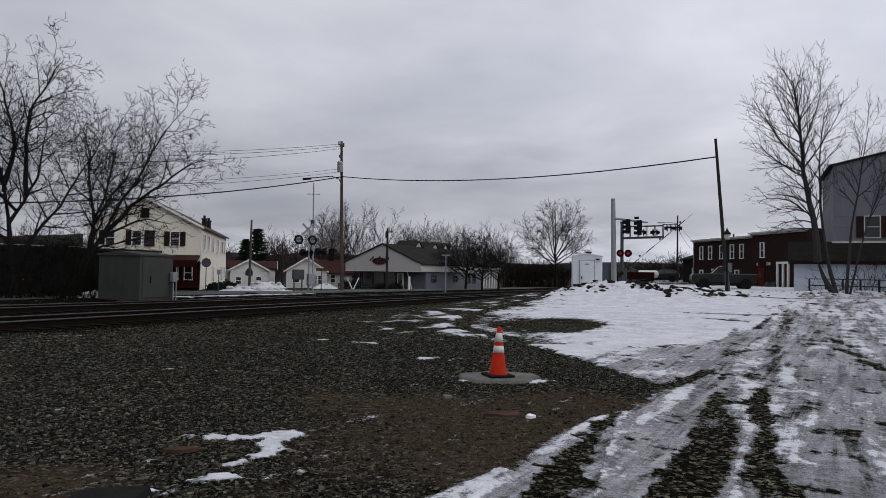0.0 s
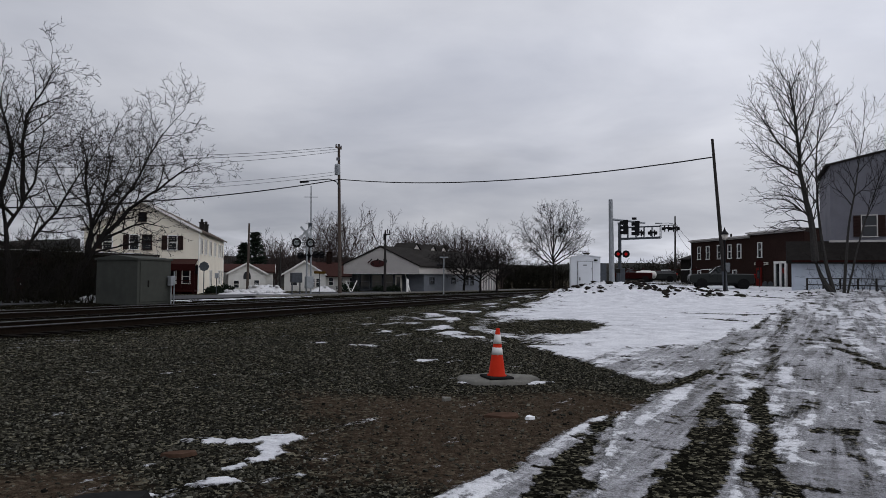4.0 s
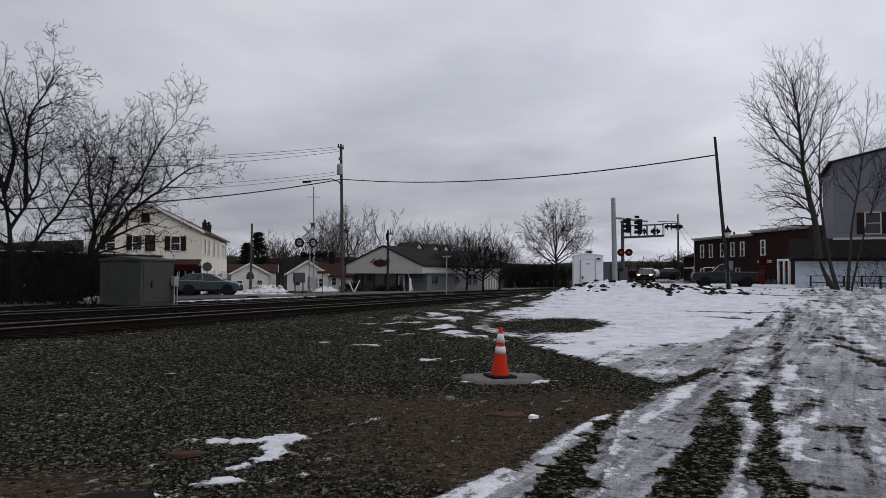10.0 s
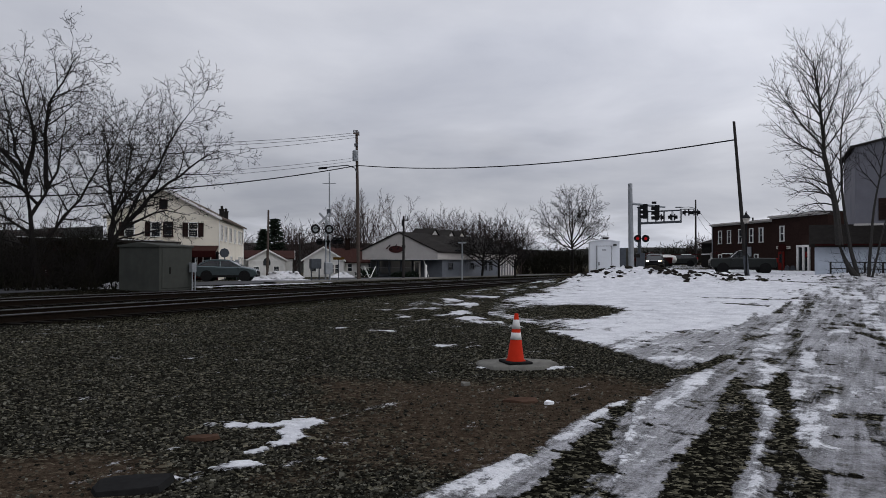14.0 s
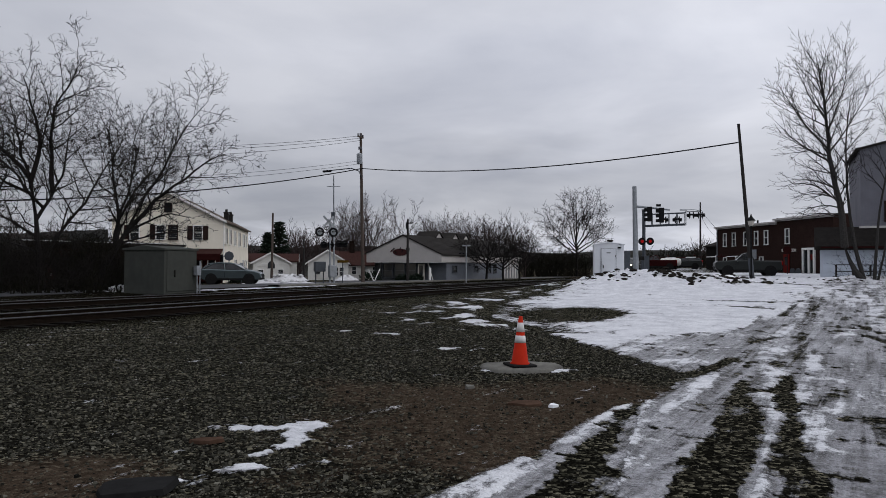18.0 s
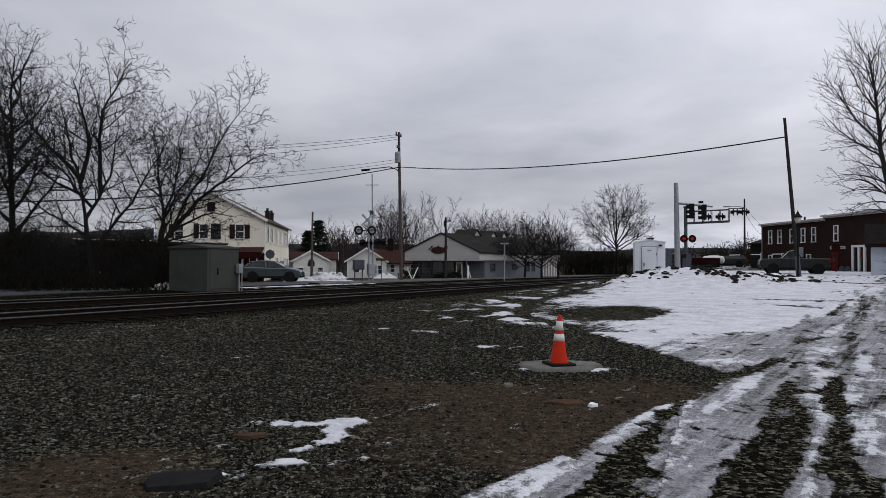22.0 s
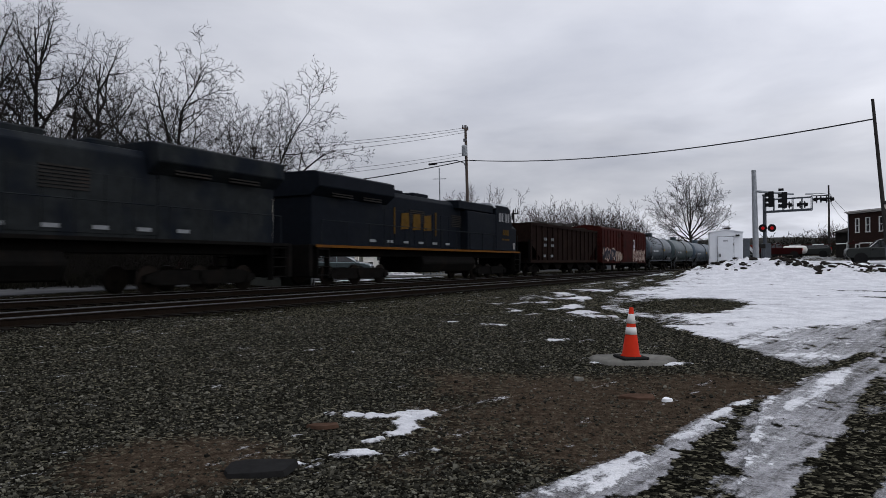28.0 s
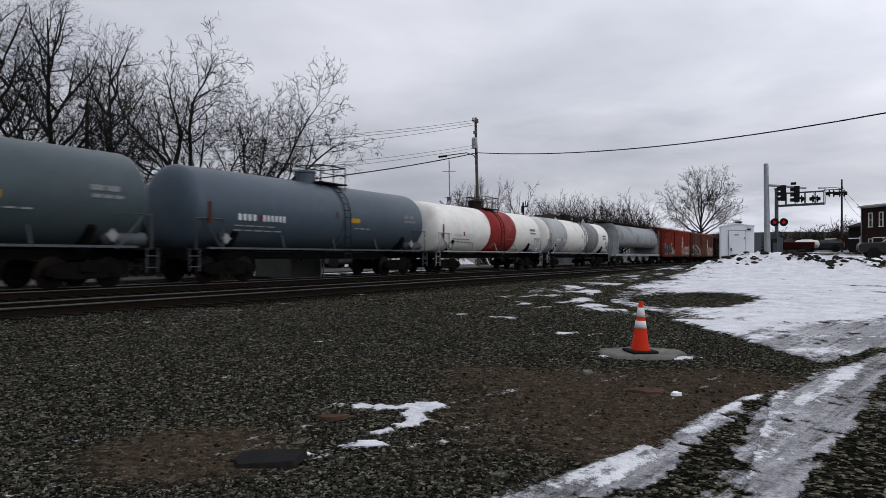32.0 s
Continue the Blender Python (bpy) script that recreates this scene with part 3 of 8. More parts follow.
    if nn > 23.3:
        snow = 0.55 * fbm(x, y, 0.22) - 0.15 + (0.9 if abs(n - 28.5 - 0.03 * s) < 0.5 and 8 < s < 60 else 0.0)
        snow += 1.3 * smooth01(1.6 - abs(nn - 23.95) / 0.34 + 2.5 * fbm(x, y, 0.9)) if 29 < s < 44 else 0.0
        clay = 0.1
    if r > 70 and n < 12:
        snow = 0.4 + patch
    return max(0.0, min(1.5, snow)), max(0.0, min(1.0, ice)), max(0.0, min(1.0, clay))


def build_ground():
    azs = [a * 0.25 for a in range(-216, 181)]
    azs += [45 + 5.0 * k for k in range(1, 52)]
    azs = [a for a in azs if a < 306]
    rs = [0.0, 0.6]
    r = 1.2
    while r < 420:
        rs.append(r)
        r *= 1.009 if r < 14 else 1.0165 if r < 60 else 1.03
    rs += [520, 700, 1000, 1600, 2600]
    verts, cov = [], []
    for r in rs[1:]:
        for a in azs:
            p = polar(a, r)
            z = ground_z(p.x, p.y)
            sv, iv, cv = 0.0, 0.0, 0.3
            if r < 130:
                sv, iv, cv = cover(p.x, p.y)
                z += mound_z(p.x, p.y)
                z += 0.018 * smooth01((min(sv, 1.0) - 0.25) * 2.2) + 0.012 * fbm(p.x, p.y, 2.0)
                if 30 < r < 48:
                    z += mound_z(p.x, p.y) * (0.7 * fbm(p.x, p.y, 1.1) + 0.3 * fbm(p.x, p.y, 3.1))
            verts.append((p.x, p.y, z))
            sa, na = sn(p.x, p.y)
            na += bend(sa)[0]
            cov.append((sv, iv, cv, smooth01((na - 11.2) / 1.4) * smooth01((33 - na) / 6.0)))
    n = len(azs)
    global GRID, GRID_R
    GRID, GRID_R = np.array([(*c, q[2]) for c, q in zip(cov, verts)]).reshape(len(rs) - 1, n, 5), np.array(rs[1:])
    faces = []
    for k in range(len(rs) - 2):
        for i in range(n):
            j = (i + 1) % n
            faces.append((k * n + i, (k + 1) * n + i, (k + 1) * n + j, k * n + j))
    faces.append(tuple(range(n)))
    me = bpy.data.meshes.new("ground")
    me.from_pydata(verts, [], [f[::-1] for f in faces])
    for k, name in enumerate(("snow", "ice", "clay", "oil")):
        at = me.attributes.new(name, "FLOAT", "POINT")
        at.data.foreach_set("value", [c[k] for c in cov])
    for f in me.polygons:
        f.use_smooth = True
    ob = new("ground", me)
    return tagged(ob, "dark wet gravel with brown clay, melting snow and icy wheel ruts", "ground", kind="structure")


def ground_material():
    m = bpy.data.materials.new("ground_cover")
    m.use_nodes = True
    nt = m.node_tree
    b = nt.nodes["Principled BSDF"]

    def nd(kind, **sets):
        q = nt.nodes.new(kind)
        for k, val in sets.items():
            q.inputs[k].default_value = val
        return q

    def mix(fac, a, c):
        q = nt.nodes.new("ShaderNodeMix")
        q.data_type = "RGBA"
        for slot, val in ((0, fac), (6, a), (7, c)):
            if isinstance(val, (tuple, float)):
                q.inputs[slot].default_value = val
            else:
                nt.links.new(val, q.inputs[slot])
        return q.outputs[2]

    def ramp(src, lo, hi, a=0.0, c=1.0):
        q = nd("ShaderNodeMapRange")
        for i, val in ((1, lo), (2, hi), (3, a), (4, c)):
            q.inputs[i].default_value = val
        nt.links.new(src, q.inputs[0])
        return q.outputs[0]

    def math_(op, a, c):
        q = nt.nodes.new("ShaderNodeMath")
        q.operation = op
        for i, val in ((0, a), (1, c)):
            if isinstance(val, float):
                q.inputs[i].default_value = val
            else:
                nt.links.new(val, q.inputs[i])
        return q.outputs[0]

    co = nd("ShaderNodeTexCoord")
    vor = nd("ShaderNodeTexVoronoi", Scale=29.0)
    nt.links.new(co.outputs["Object"], vor.inputs["Vector"])
    vor2 = nd("ShaderNodeTexVoronoi", Scale=61.0)
    nt.links.new(co.outputs["Object"], vor2.inputs["Vector"])
    big = nd("ShaderNodeTexNoise", Scale=0.45, Detail=6.0)
    fine = nd("ShaderNodeTexNoise", Scale=9.0, Detail=7.0, Roughness=0.68)
    for q in (big, fine):
        nt.links.new(co.outputs["Object"], q.inputs["Vector"])
    # stones differ in tone, each one its own cell
    sep = nd("ShaderNodeSeparateColor")
    nt.links.new(vor.outputs["Color"], sep.inputs[0])
    tone = nd("ShaderNodeValToRGB")
    e = tone.color_ramp
    e.elements[0].position, e.elements[0].color = 0.0, (0.006, 0.006, 0.006, 1)
    e.elements[1].position, e.elements[1].color = 1.0, (0.20, 0.19, 0.165, 1)
    for pos, c in ((0.52, (0.012, 0.0118, 0.0105, 1)), (0.76, (0.050, 0.048, 0.042, 1))):
        q = e.elements.new(pos)
        q.color = c
    nt.links.new(sep.outputs[0], tone.inputs[0])
    wet = mix(ramp(big.outputs["Fac"], 0.35, 0.65), (0.74, 0.73, 0.60, 1), (1.14, 1.10, 0.92, 1))
    q = nt.nodes.new("ShaderNodeMix")
    q.data_type, q.blend_type = "RGBA", "MULTIPLY"
    q.inputs[0].default_value = 1.0
    nt.links.new(tone.outputs[0], q.inputs[6])
    nt.links.new(wet, q.inputs[7])
    gravel = q.outputs[2]
    at = {k: nd("ShaderNodeAttribute") for k in ("snow", "ice", "clay", "oil")}
    for k, q in at.items():
        q.attribute_name = k
    clay_c = mix(ramp(fine.outputs["Fac"], 0.35, 0.7), (0.040, 0.028, 0.0195, 1), (0.105, 0.077, 0.055, 1))
    clay_f = ramp(math_("ADD", at["clay"].outputs["Fac"], math_("MULTIPLY", fine.outputs["Fac"], 0.9)), 0.62, 1.05, 0.0, 0.75)
    # brake dust and oil on the bed of the line
    grime = mix(at["oil"].outputs["Fac"], (1.0, 1.0, 1.0, 1), (0.30, 0.29, 0.27, 1))
    q = nt.nodes.new("ShaderNodeMix")
    q.data_type, q.blend_type = "RGBA", "MULTIPLY"
    q.inputs[0].default_value = 1.0
    nt.links.new(gravel, q.inputs[6])
    nt.links.new(grime, q.inputs[7])
    gravel = q.outputs[2]
    base = mix(clay_f, gravel, clay_c)
    mid = nd("ShaderNodeTexNoise", Scale=1.7, Detail=5.0, Roughness=0.6)
    nt.links.new(co.outputs["Object"], mid.inputs["Vector"])
    fsub = math_("ADD", math_("SUBTRACT", mid.outputs["Fac"], 0.5), math_("SUBTRACT", fine.outputs["Fac"], 0.5))
    turn = nd("ShaderNodeMapping")
    turn.vector_type = "TEXTURE"
    turn.inputs["Rotation"].default_value = (0, 0, radians(-30))
    turn.inputs["Scale"].default_value = (0.22, 3.0, 1.0)
    nt.links.new(co.outputs["Object"], turn.inputs["Vector"])
    drag = nd("ShaderNodeTexNoise", Scale=1.3, Detail=8.0, Roughness=0.66, Distortion=0.5)
    nt.links.new(turn.outputs[0], drag.inputs["Vector"])
    dsub = math_("SUBTRACT", drag.outputs["Fac"], 0.5)
    grit = nd("ShaderNodeTexNoise", Scale=42.0, Detail=4.0, Roughness=0.7)
    nt.links.new(co.outputs["Object"], grit.inputs["Vector"])
    gsub = math_("SUBTRACT", grit.outputs["Fac"], 0.5)
    fsub = math_("ADD", fsub, math_("MULTIPLY", gsub, 0.7))
    icef = ramp(math_("ADD", at["ice"].outputs["Fac"], math_("ADD", math_("MULTIPLY", fsub, 0.8), math_("MULTIPLY", dsub, 1.5))), 0.26, 0.62, 0.0, 0.92)
    tex = math_("ADD", math_("ADD", drag.outputs["Fac"], math_("MULTIPLY", gsub, 0.45)), math_("MULTIPLY", math_("SUBTRACT", fine.outputs["Fac"], 0.5), 0.7))
    ice_c = mix(ramp(tex, 0.36, 0.66), (0.085, 0.083, 0.088, 1), (0.50, 0.50, 0.53, 1))
    ice_c = mix(ramp(big.outputs["Fac"], 0.42, 0.58), ice_c, mix(ramp(tex, 0.40, 0.70), (0.06, 0.058, 0.060, 1), (0.34, 0.34, 0.365, 1)))
    base = mix(icef, base, ice_c)
    snowf = ramp(math_("ADD", at["snow"].outputs["Fac"], math_("ADD", math_("MULTIPLY", fsub, 1.5), math_("MULTIPLY", dsub, 1.6))), 0.38, 0.72)
    snow_c = mix(ramp(math_("ADD", math_("MULTIPLY", math_("ADD", fine.outputs["Fac"], mid.outputs["Fac"]), 0.5), math_("MULTIPLY", gsub, 0.25)), 0.36, 0.62), (0.39, 0.395, 0.425, 1), (0.66, 0.665, 0.685, 1))
    base = mix(snowf, base, snow_c)
    nt.links.new(base, b.inputs["Base Color"])
    rough = ramp(icef, 0.0, 1.0, 0.82, 0.42)
    nt.links.new(rough, b.inputs["Roughness"])
    nt.links.new(ramp(math_("MAXIMUM", icef, snowf), 0.0, 1.0, 0.0, 0.30), b.inputs["Specular IOR Level"])
    # relief: rounded stones, soft snow
    h1 = math_("MULTIPLY", math_("SUBTRACT", 0.6, vor.outputs["Distance"]), 0.045)
    h2 = math_("MULTIPLY", math_("SUBTRACT", 0.6, vor2.outputs["Distance"]), 0.014)
    keep = math_("SUBTRACT", 1.0, math_("MULTIPLY", math_("MAXIMUM", snowf, icef), 0.9))
    h = math_("ADD", math_("MULTIPLY", math_("ADD", h1, h2), keep), math_("MULTIPLY", fine.outputs["Fac"], 0.03))
    h = math_("ADD", h, math_("MULTIPLY", snowf, 0.02))
    bp = nd("ShaderNodeBump", Strength=1.0, Distance=1.3)
    nt.links.new(h, bp.inputs["Height"])
    nt.links.new(bp.outputs[0], b.inputs["Normal"])
    return m


ground = build_ground()
ground.data.materials.append(ground_material())


def scatter_stones():
    """Angular ballast stones near the camera, joined, as nobody could count them."""
    rng = np.random.default_rng(5)
    n = 150000
    r = 2.9 + 13.6 * rng.random(n) ** 1.35
    az = np.radians(rng.uniform(-50, 40, n))
    x, y = np.sin(az) * r, np.cos(az) * r
    i, k = np.clip(((np.degrees(az) + 54) / 0.25).round().astype(int), 0, 396), np.clip(np.searchsorted(GRID_R, r), 1, len(GRID_R) - 1) - 1
    sv, iv, cv = (GRID[k, i, c] for c in range(3))
    lot = x > np.interp(y, [q[1] for q in KERB], [q[0] for q in KERB])
    keep = (sv < 0.30) & (iv < 0.36) & (rng.random(n) < np.where(lot, 0.22, np.clip(1.0 - 1.7 * cv, 0.14, 1.0)))
    x, y, z, r = x[keep], y[keep], GRID[k, i, 4][keep], r[keep]
    n = len(x)
    size = rng.choice((0.006, 0.0075, 0.009, 0.011, 0.014, 0.019), n, p=(0.22, 0.24, 0.22, 0.17, 0.11, 0.04)) * rng.uniform(0.8, 1.2, n) * (0.75 + 0.03 * r) * np.where(lot[keep], 0.55, 1.0)
    corner = np.array([(a, b, c) for a in (-1, 1) for b in (-1, 1) for c in (-1, 1)], float)
    v = corner[None] * rng.uniform(0.45, 1.1, (n, 8, 3)) * (rng.uniform((0.8, 0.6, 0.45), (1.5, 1.1, 0.85), (n, 3)) * size[:, None])[:, None]
    tilt, turn = rng.normal(0, 0.45, n), rng.uniform(0, 6.28, n)
    ct, st, cz, sz = np.cos(tilt)[:, None], np.sin(tilt)[:, None], np.cos(turn)[:, None], np.sin(turn)[:, None]
    vx, vz = v[:, :, 0] * ct - v[:, :, 2] * st, v[:, :, 0] * st + v[:, :, 2] * ct
    v = np.stack((vx * cz - v[:, :, 1] * sz + x[:, None], vx * sz + v[:, :, 1] * cz + y[:, None], vz + (z + size * 0.22)[:, None]), 2)
    box_f = np.array([(0, 1, 3, 2), (4, 6, 7, 5), (0, 4, 5, 1), (2, 3, 7, 6), (0, 2, 6, 4), (1, 5, 7, 3)])
    f = (box_f[None] + 8 * np.arange(n)[:, None, None]).reshape(-1, 4)
    me = bpy.data.meshes.new("gravel")
    me.vertices.add(n * 8)
    me.vertices.foreach_set("co", v.reshape(-1))
    me.loops.add(f.size)
    me.loops.foreach_set("vertex_index", f.reshape(-1))
    me.polygons.add(len(f))
    me.polygons.foreach_set("loop_start", np.arange(0, f.size, 4))
    me.update(calc_edges=True)
    me.shade_flat()
    m = material("loose_stone", (0.07, 0.069, 0.065), 0.9, vary=0.25, grain=30, bump=0.15)
    nt = m.node_tree
    g = nt.nodes.new("ShaderNodeNewGeometry")
    rp = nt.nodes.new("ShaderNodeValToRGB")
    rp.color_ramp.elements[0].color, rp.color_ramp.elements[1].color = (0.009, 0.0088, 0.0072, 1), (0.15, 0.145, 0.118, 1)
    for pos, c in ((0.55, (0.027, 0.0262, 0.0205, 1)), (0.86, (0.070, 0.067, 0.053, 1))):
        q = rp.color_ramp.elements.new(pos)
        q.color = c
    nt.links.new(g.outputs["Random Per Island"], rp.inputs[0])
    nt.links.new(rp.outputs[0], nt.nodes["Principled BSDF"].inputs["Base Color"])
    me.materials.append(m)
    tagged(new("gravel", me), "loose grey crushed stones lying on the ground", "gravel", kind="stuff")


scatter_stones()


# ---- the two railway tracks ----
def build_track(name, off, label):
    t = thing(name, pose(0, 0, 0), label, "railway track", kind="structure")
    stations = [-120 + 4 * k for k in range(0, 85)] + [230 + 20 * k for k in range(0, 20)]
    for side in (-0.5, 0.5):
        # running surface, then web and foot
        for pname, prof, mat in (("rail_head", [(-0.036, -0.02), (-0.036, 0.0), (0.036, 0.0), (0.036, -0.02)], "rail_top"),
                                 ("rail", [(-0.038, -0.021), (0.038, -0.021), (0.036, -0.045), (0.009, -0.055), (0.009, -0.155), (0.075, -0.175), (-0.075, -0.175), (-0.009, -0.155), (-0.009, -0.055), (-0.036, -0.045)], "rail_side")):
            vs, fs = [], []
            n = len(prof)
            for s in stations:
                p = line_point(s, off + side * GAUGE)
                for a, z in prof:
                    vs.append((p.x + LEFT.x * a, p.y + LEFT.y * a, p.z + z))
            for k in range(len(stations) - 1):
                for i in range(n):
                    fs.append((k * n + i, k * n + (i + 1) % n, (k + 1) * n + (i + 1) % n, (k + 1) * n + i))
            part(pname, Mesh().add(vs, fs), mat, t)
    ties = Mesh()
    s = -40.0
    while s < 130:
        p = line_point(s, off)
        ties.box((p.x, p.y, p.z - 0.225), (2.6, 0.23, 0.12), rz=-HEAD)
        s += 0.55
    tagged(part("ties", ties, "tie_wood", t), kind="stuff")
    return t


build_track("railway_track", NEAR_OFF, "worn steel rails on dark wooden ties in ballast")
build_track("railway_track", FAR_OFF, "worn steel rails on dark wooden ties in ballast")


# ---- the freight train on the far track; every vehicle stands on its rails at its own origin ----
MOVES = []
TRAIN = []


def vehicle(name, u0, u1, label, category, flip=False, group=""):
    """u0, u1: its two ends along the line at 29 s."""
    mid = (u0 + u1) / 2
    t = thing(name, line_pose(mid, FAR_OFF), label, category, group)
    TRAIN.append((t, mid, flip))
    return t, u1 - u0


def wheel_mesh():
    return Mesh().lathe([(0.10, -0.075), (0.44, -0.075), (0.47, -0.045), (0.445, 0.03), (0.42, 0.06), (0.36, 0.045), (0.16, 0.02), (0.12, 0.09), (0.06, 0.09)], 20, "y").data("wheel", M["wheel_steel"], smooth=True)


WHEEL = wheel_mesh()


def truck(parent, x, base, axles=2):
    """A bogie with side frames, bolster and wheels."""
    b = Mesh()
    half = base / 2
    for y in (-1.0, 1.0):
        b.prism([(x - half - 0.35, 0.42), (x - half - 0.3, 0.62), (x - half + 0.35, 0.78), (x + half - 0.35, 0.78), (x + half + 0.3, 0.62), (x + half + 0.35, 0.42), (x + half, 0.34), (x + half - 0.5, 0.3), (x - half + 0.5, 0.3), (x - half, 0.34)], y - 0.09, y + 0.09)
        for k in range(axles):
            wx = x - half + base * k / (axles - 1)
            b.lathe([(0.05, -0.05), (0.16, -0.03), (0.15, 0.05), (0.02, 0.06)], 10, "y", (wx, y * 1.1, 0.46))
        for sx in (-0.16, 0.0, 0.16):
            b.tube((x + sx, y, 0.34), (x + sx, y, 0.66), 0.055, n=6)
    b.box((x, 0, 0.62), (0.45, 2.3, 0.25))
    t = part("truck", b, "underframe", parent)
    for k in range(axles):
        wx = x - half + base * k / (axles - 1)
        for y in (-0.76, 0.76):
            w = new("wheel", WHEEL)
            w.parent = t
            w.matrix_basis = pose(wx, y, 0.47, 0, 0, 0 if y < 0 else 180)
    return t


def coupler(parent, length):
    for sx in (-1, 1):
        m = Mesh()
        m.box((sx * (length / 2 + 0.25), 0, 0.88), (0.75, 0.22, 0.24)).box((sx * (length / 2 + 0.55), 0.03, 0.88), (0.25, 0.34, 0.3))
        part("coupler", m, "underframe", parent, bevel=0.03)


def bars(parent, x, z, y, count, w, h, gap, mat="lettering", name="marking", rng=None):
    """Unreadable characters as plain bars on a side at y."""
    first = part(name, Mesh().box((0, 0, 0), (w, 0.012, h)), mat, parent, at=pose(x, y, z))
    for k in range(1, count):
        same_part(name, first, parent, pose(x + k * (w + gap), y, z))
    return first


def ladder(m, x, y, z0, z1, w=0.4):
    for sx in (-w / 2, w / 2):
        m.tube((x + sx, y, z0), (x + sx, y, z1), 0.02, n=5)
    k = z0 + 0.15
    while k < z1:
        m.tube((x - w / 2, y, k), (x + w / 2, y, k), 0.015, n=5)
        k += 0.35


def tank_car(name, u0, u1, label, mat, bands=(), radius=1.45, cz=2.62, cage=True, marks=True, rail="galvanised_dark", yellow=True):
    t, length = vehicle(name, u0, u1, label, "tank car", group="tank cars")
    h = length / 2
    e = 0.42

    def shell(x0, x1, r, ends=True):
        m = Mesh()
        prof = []
        if ends:
            for k in range(7):
                a = math.pi / 2 * k / 6
                prof.append((max(0.02, r * math.sin(a) ** 0.55), x0 + e - e * math.cos(a)))
            prof += [(r, x0 + e + (x1 - x0 - 2 * e) * q / 4) for q in range(1, 4)]
            for k in range(6, -1, -1):
                a = math.pi / 2 * k / 6
                prof.append((max(0.02, r * math.sin(a) ** 0.55), x1 - e + e * math.cos(a)))
        else:
            prof = [(r - 0.02, x0), (r, x0), (r, (x0 + x1) / 2), (r, x1), (r - 0.02, x1)]
        return m.lathe(prof, 40, "x", (0, 0, cz))

    part("tank", shell(-h + 0.35, h - 0.35, radius), mat, t, smooth=True)
    for x0, x1, bm_ in bands:
        part("band", shell(x0, x1, radius + 0.006, False), bm_, t, smooth=True)
    if not bands:
        part("girth_band", shell(0.45, 0.75, radius + 0.012, False), mat, t, smooth=True)
    # underframe
    f = Mesh()
    f.box((0, 0, 0.98), (length, 0.55, 0.3))
    for sx in (-1, 1):
        f.prism([(-0.95, 1.05), (0.95, 1.05), (1.30, 1.75), (1.22, 2.0), (0.9, 1.6), (0, 1.3), (-0.9, 1.6), (-1.22, 2.0), (-1.30, 1.75)], sx * (h - 2.3) - 0.12, sx * (h - 2.3) + 0.12, axis="x")
        f.box((sx * (h - 0.15), 0, 1.0), (0.14, 2.7, 0.26))
        f.box((sx * (h - 0.8), 0, 1.17), (1.3, 2.6, 0.06))
    part("underframe", f, "underframe", t)
    for y in (-1.42, 1.42):
        r = Mesh()
        r.box((0, y, 1.22), (length - 1.9, 0.07, 0.07))
        for k in range(5):
            x = -h + 1.6 + (length - 3.2) * k / 4
            r.tube((x, y, 1.22), (x + 0.02, y * 0.86, 1.75), 0.025, n=5)
        part("side_rail", r, rail, t)
        for sx in (-1, 1):
            g = Mesh()
            x = sx * (h - 0.45)
            g.path([(x, y, 1.15), (x, y, 2.2), (x - sx * 1.15, y, 2.2), (x - sx * 1.15, y, 1.15)], 0.028, 6)
            g.path([(x - sx * 0.3, y, 2.15), (x - sx * 1.1, y, 1.2)], 0.025, 6)
            part("grab_rail", g, rail, t)
            g = Mesh()
            ladder(g, sx * (h - 0.4), y, 0.45, 1.2)
            part("step_ladder", g, rail, t)
    # fittings on top
    d = Mesh().lathe([(0.42, 0), (0.42, 0.42), (0.46, 0.44), (0.46, 0.52), (0.40, 0.56), (0.02, 0.57)], 18, "z", (-0.25, 0, cz + radius - 0.05))
    part("dome", d, mat if not bands else "dark_steel", t, smooth=False)
    if cage:
        zt = cz + radius
        deck = part("platform", Mesh().box((0.75, 0, zt + 0.02), (1.9, 1.5, 0.05)), "dark_steel", t)
        for y in (-0.7, 0.7):
            for x in (-0.1, 0.75, 1.6):
                part("post", Mesh().tube((x, y, zt - 0.25), (x, y, zt + 0.75), 0.028, n=6), "dark_steel", deck)
            for z, r in ((0.75, 0.025), (0.4, 0.02)):
                part("railing", Mesh().path([(-0.1, y, zt + z), (1.6, y, zt + z)], r), "dark_steel", deck)
        for x in (-0.1, 1.6):
            part("railing", Mesh().path([(x, -0.7, zt + 0.75), (x, 0.7, zt + 0.75)], 0.025), "dark_steel", deck)
    for y in (-1, 1):
        lad = Mesh()
        pts = []
        for k in range(9):
            a = math.pi * (0.5 + 0.5 * k / 8) * 1.0
            pts.append((y * -math.cos(a) * (radius + 0.05), cz + math.sin(a) * (radius + 0.05)))
        for sx in (0.55, 0.95):
            lad.path([(sx, q[0], q[1]) for q in pts] + [(sx, y * (radius + 0.05), 0.6)], 0.02, 5)
        for q in pts:
            lad.path([(0.55, q[0], q[1]), (0.95, q[0], q[1])], 0.015, 5)
        for k in range(4):
            lad.path([(0.55, y * (radius + 0.05), 0.7 + 0.35 * k), (0.95, y * (radius + 0.05), 0.7 + 0.35 * k)], 0.015, 5)
        part("ladder", lad, "dark_steel", t)
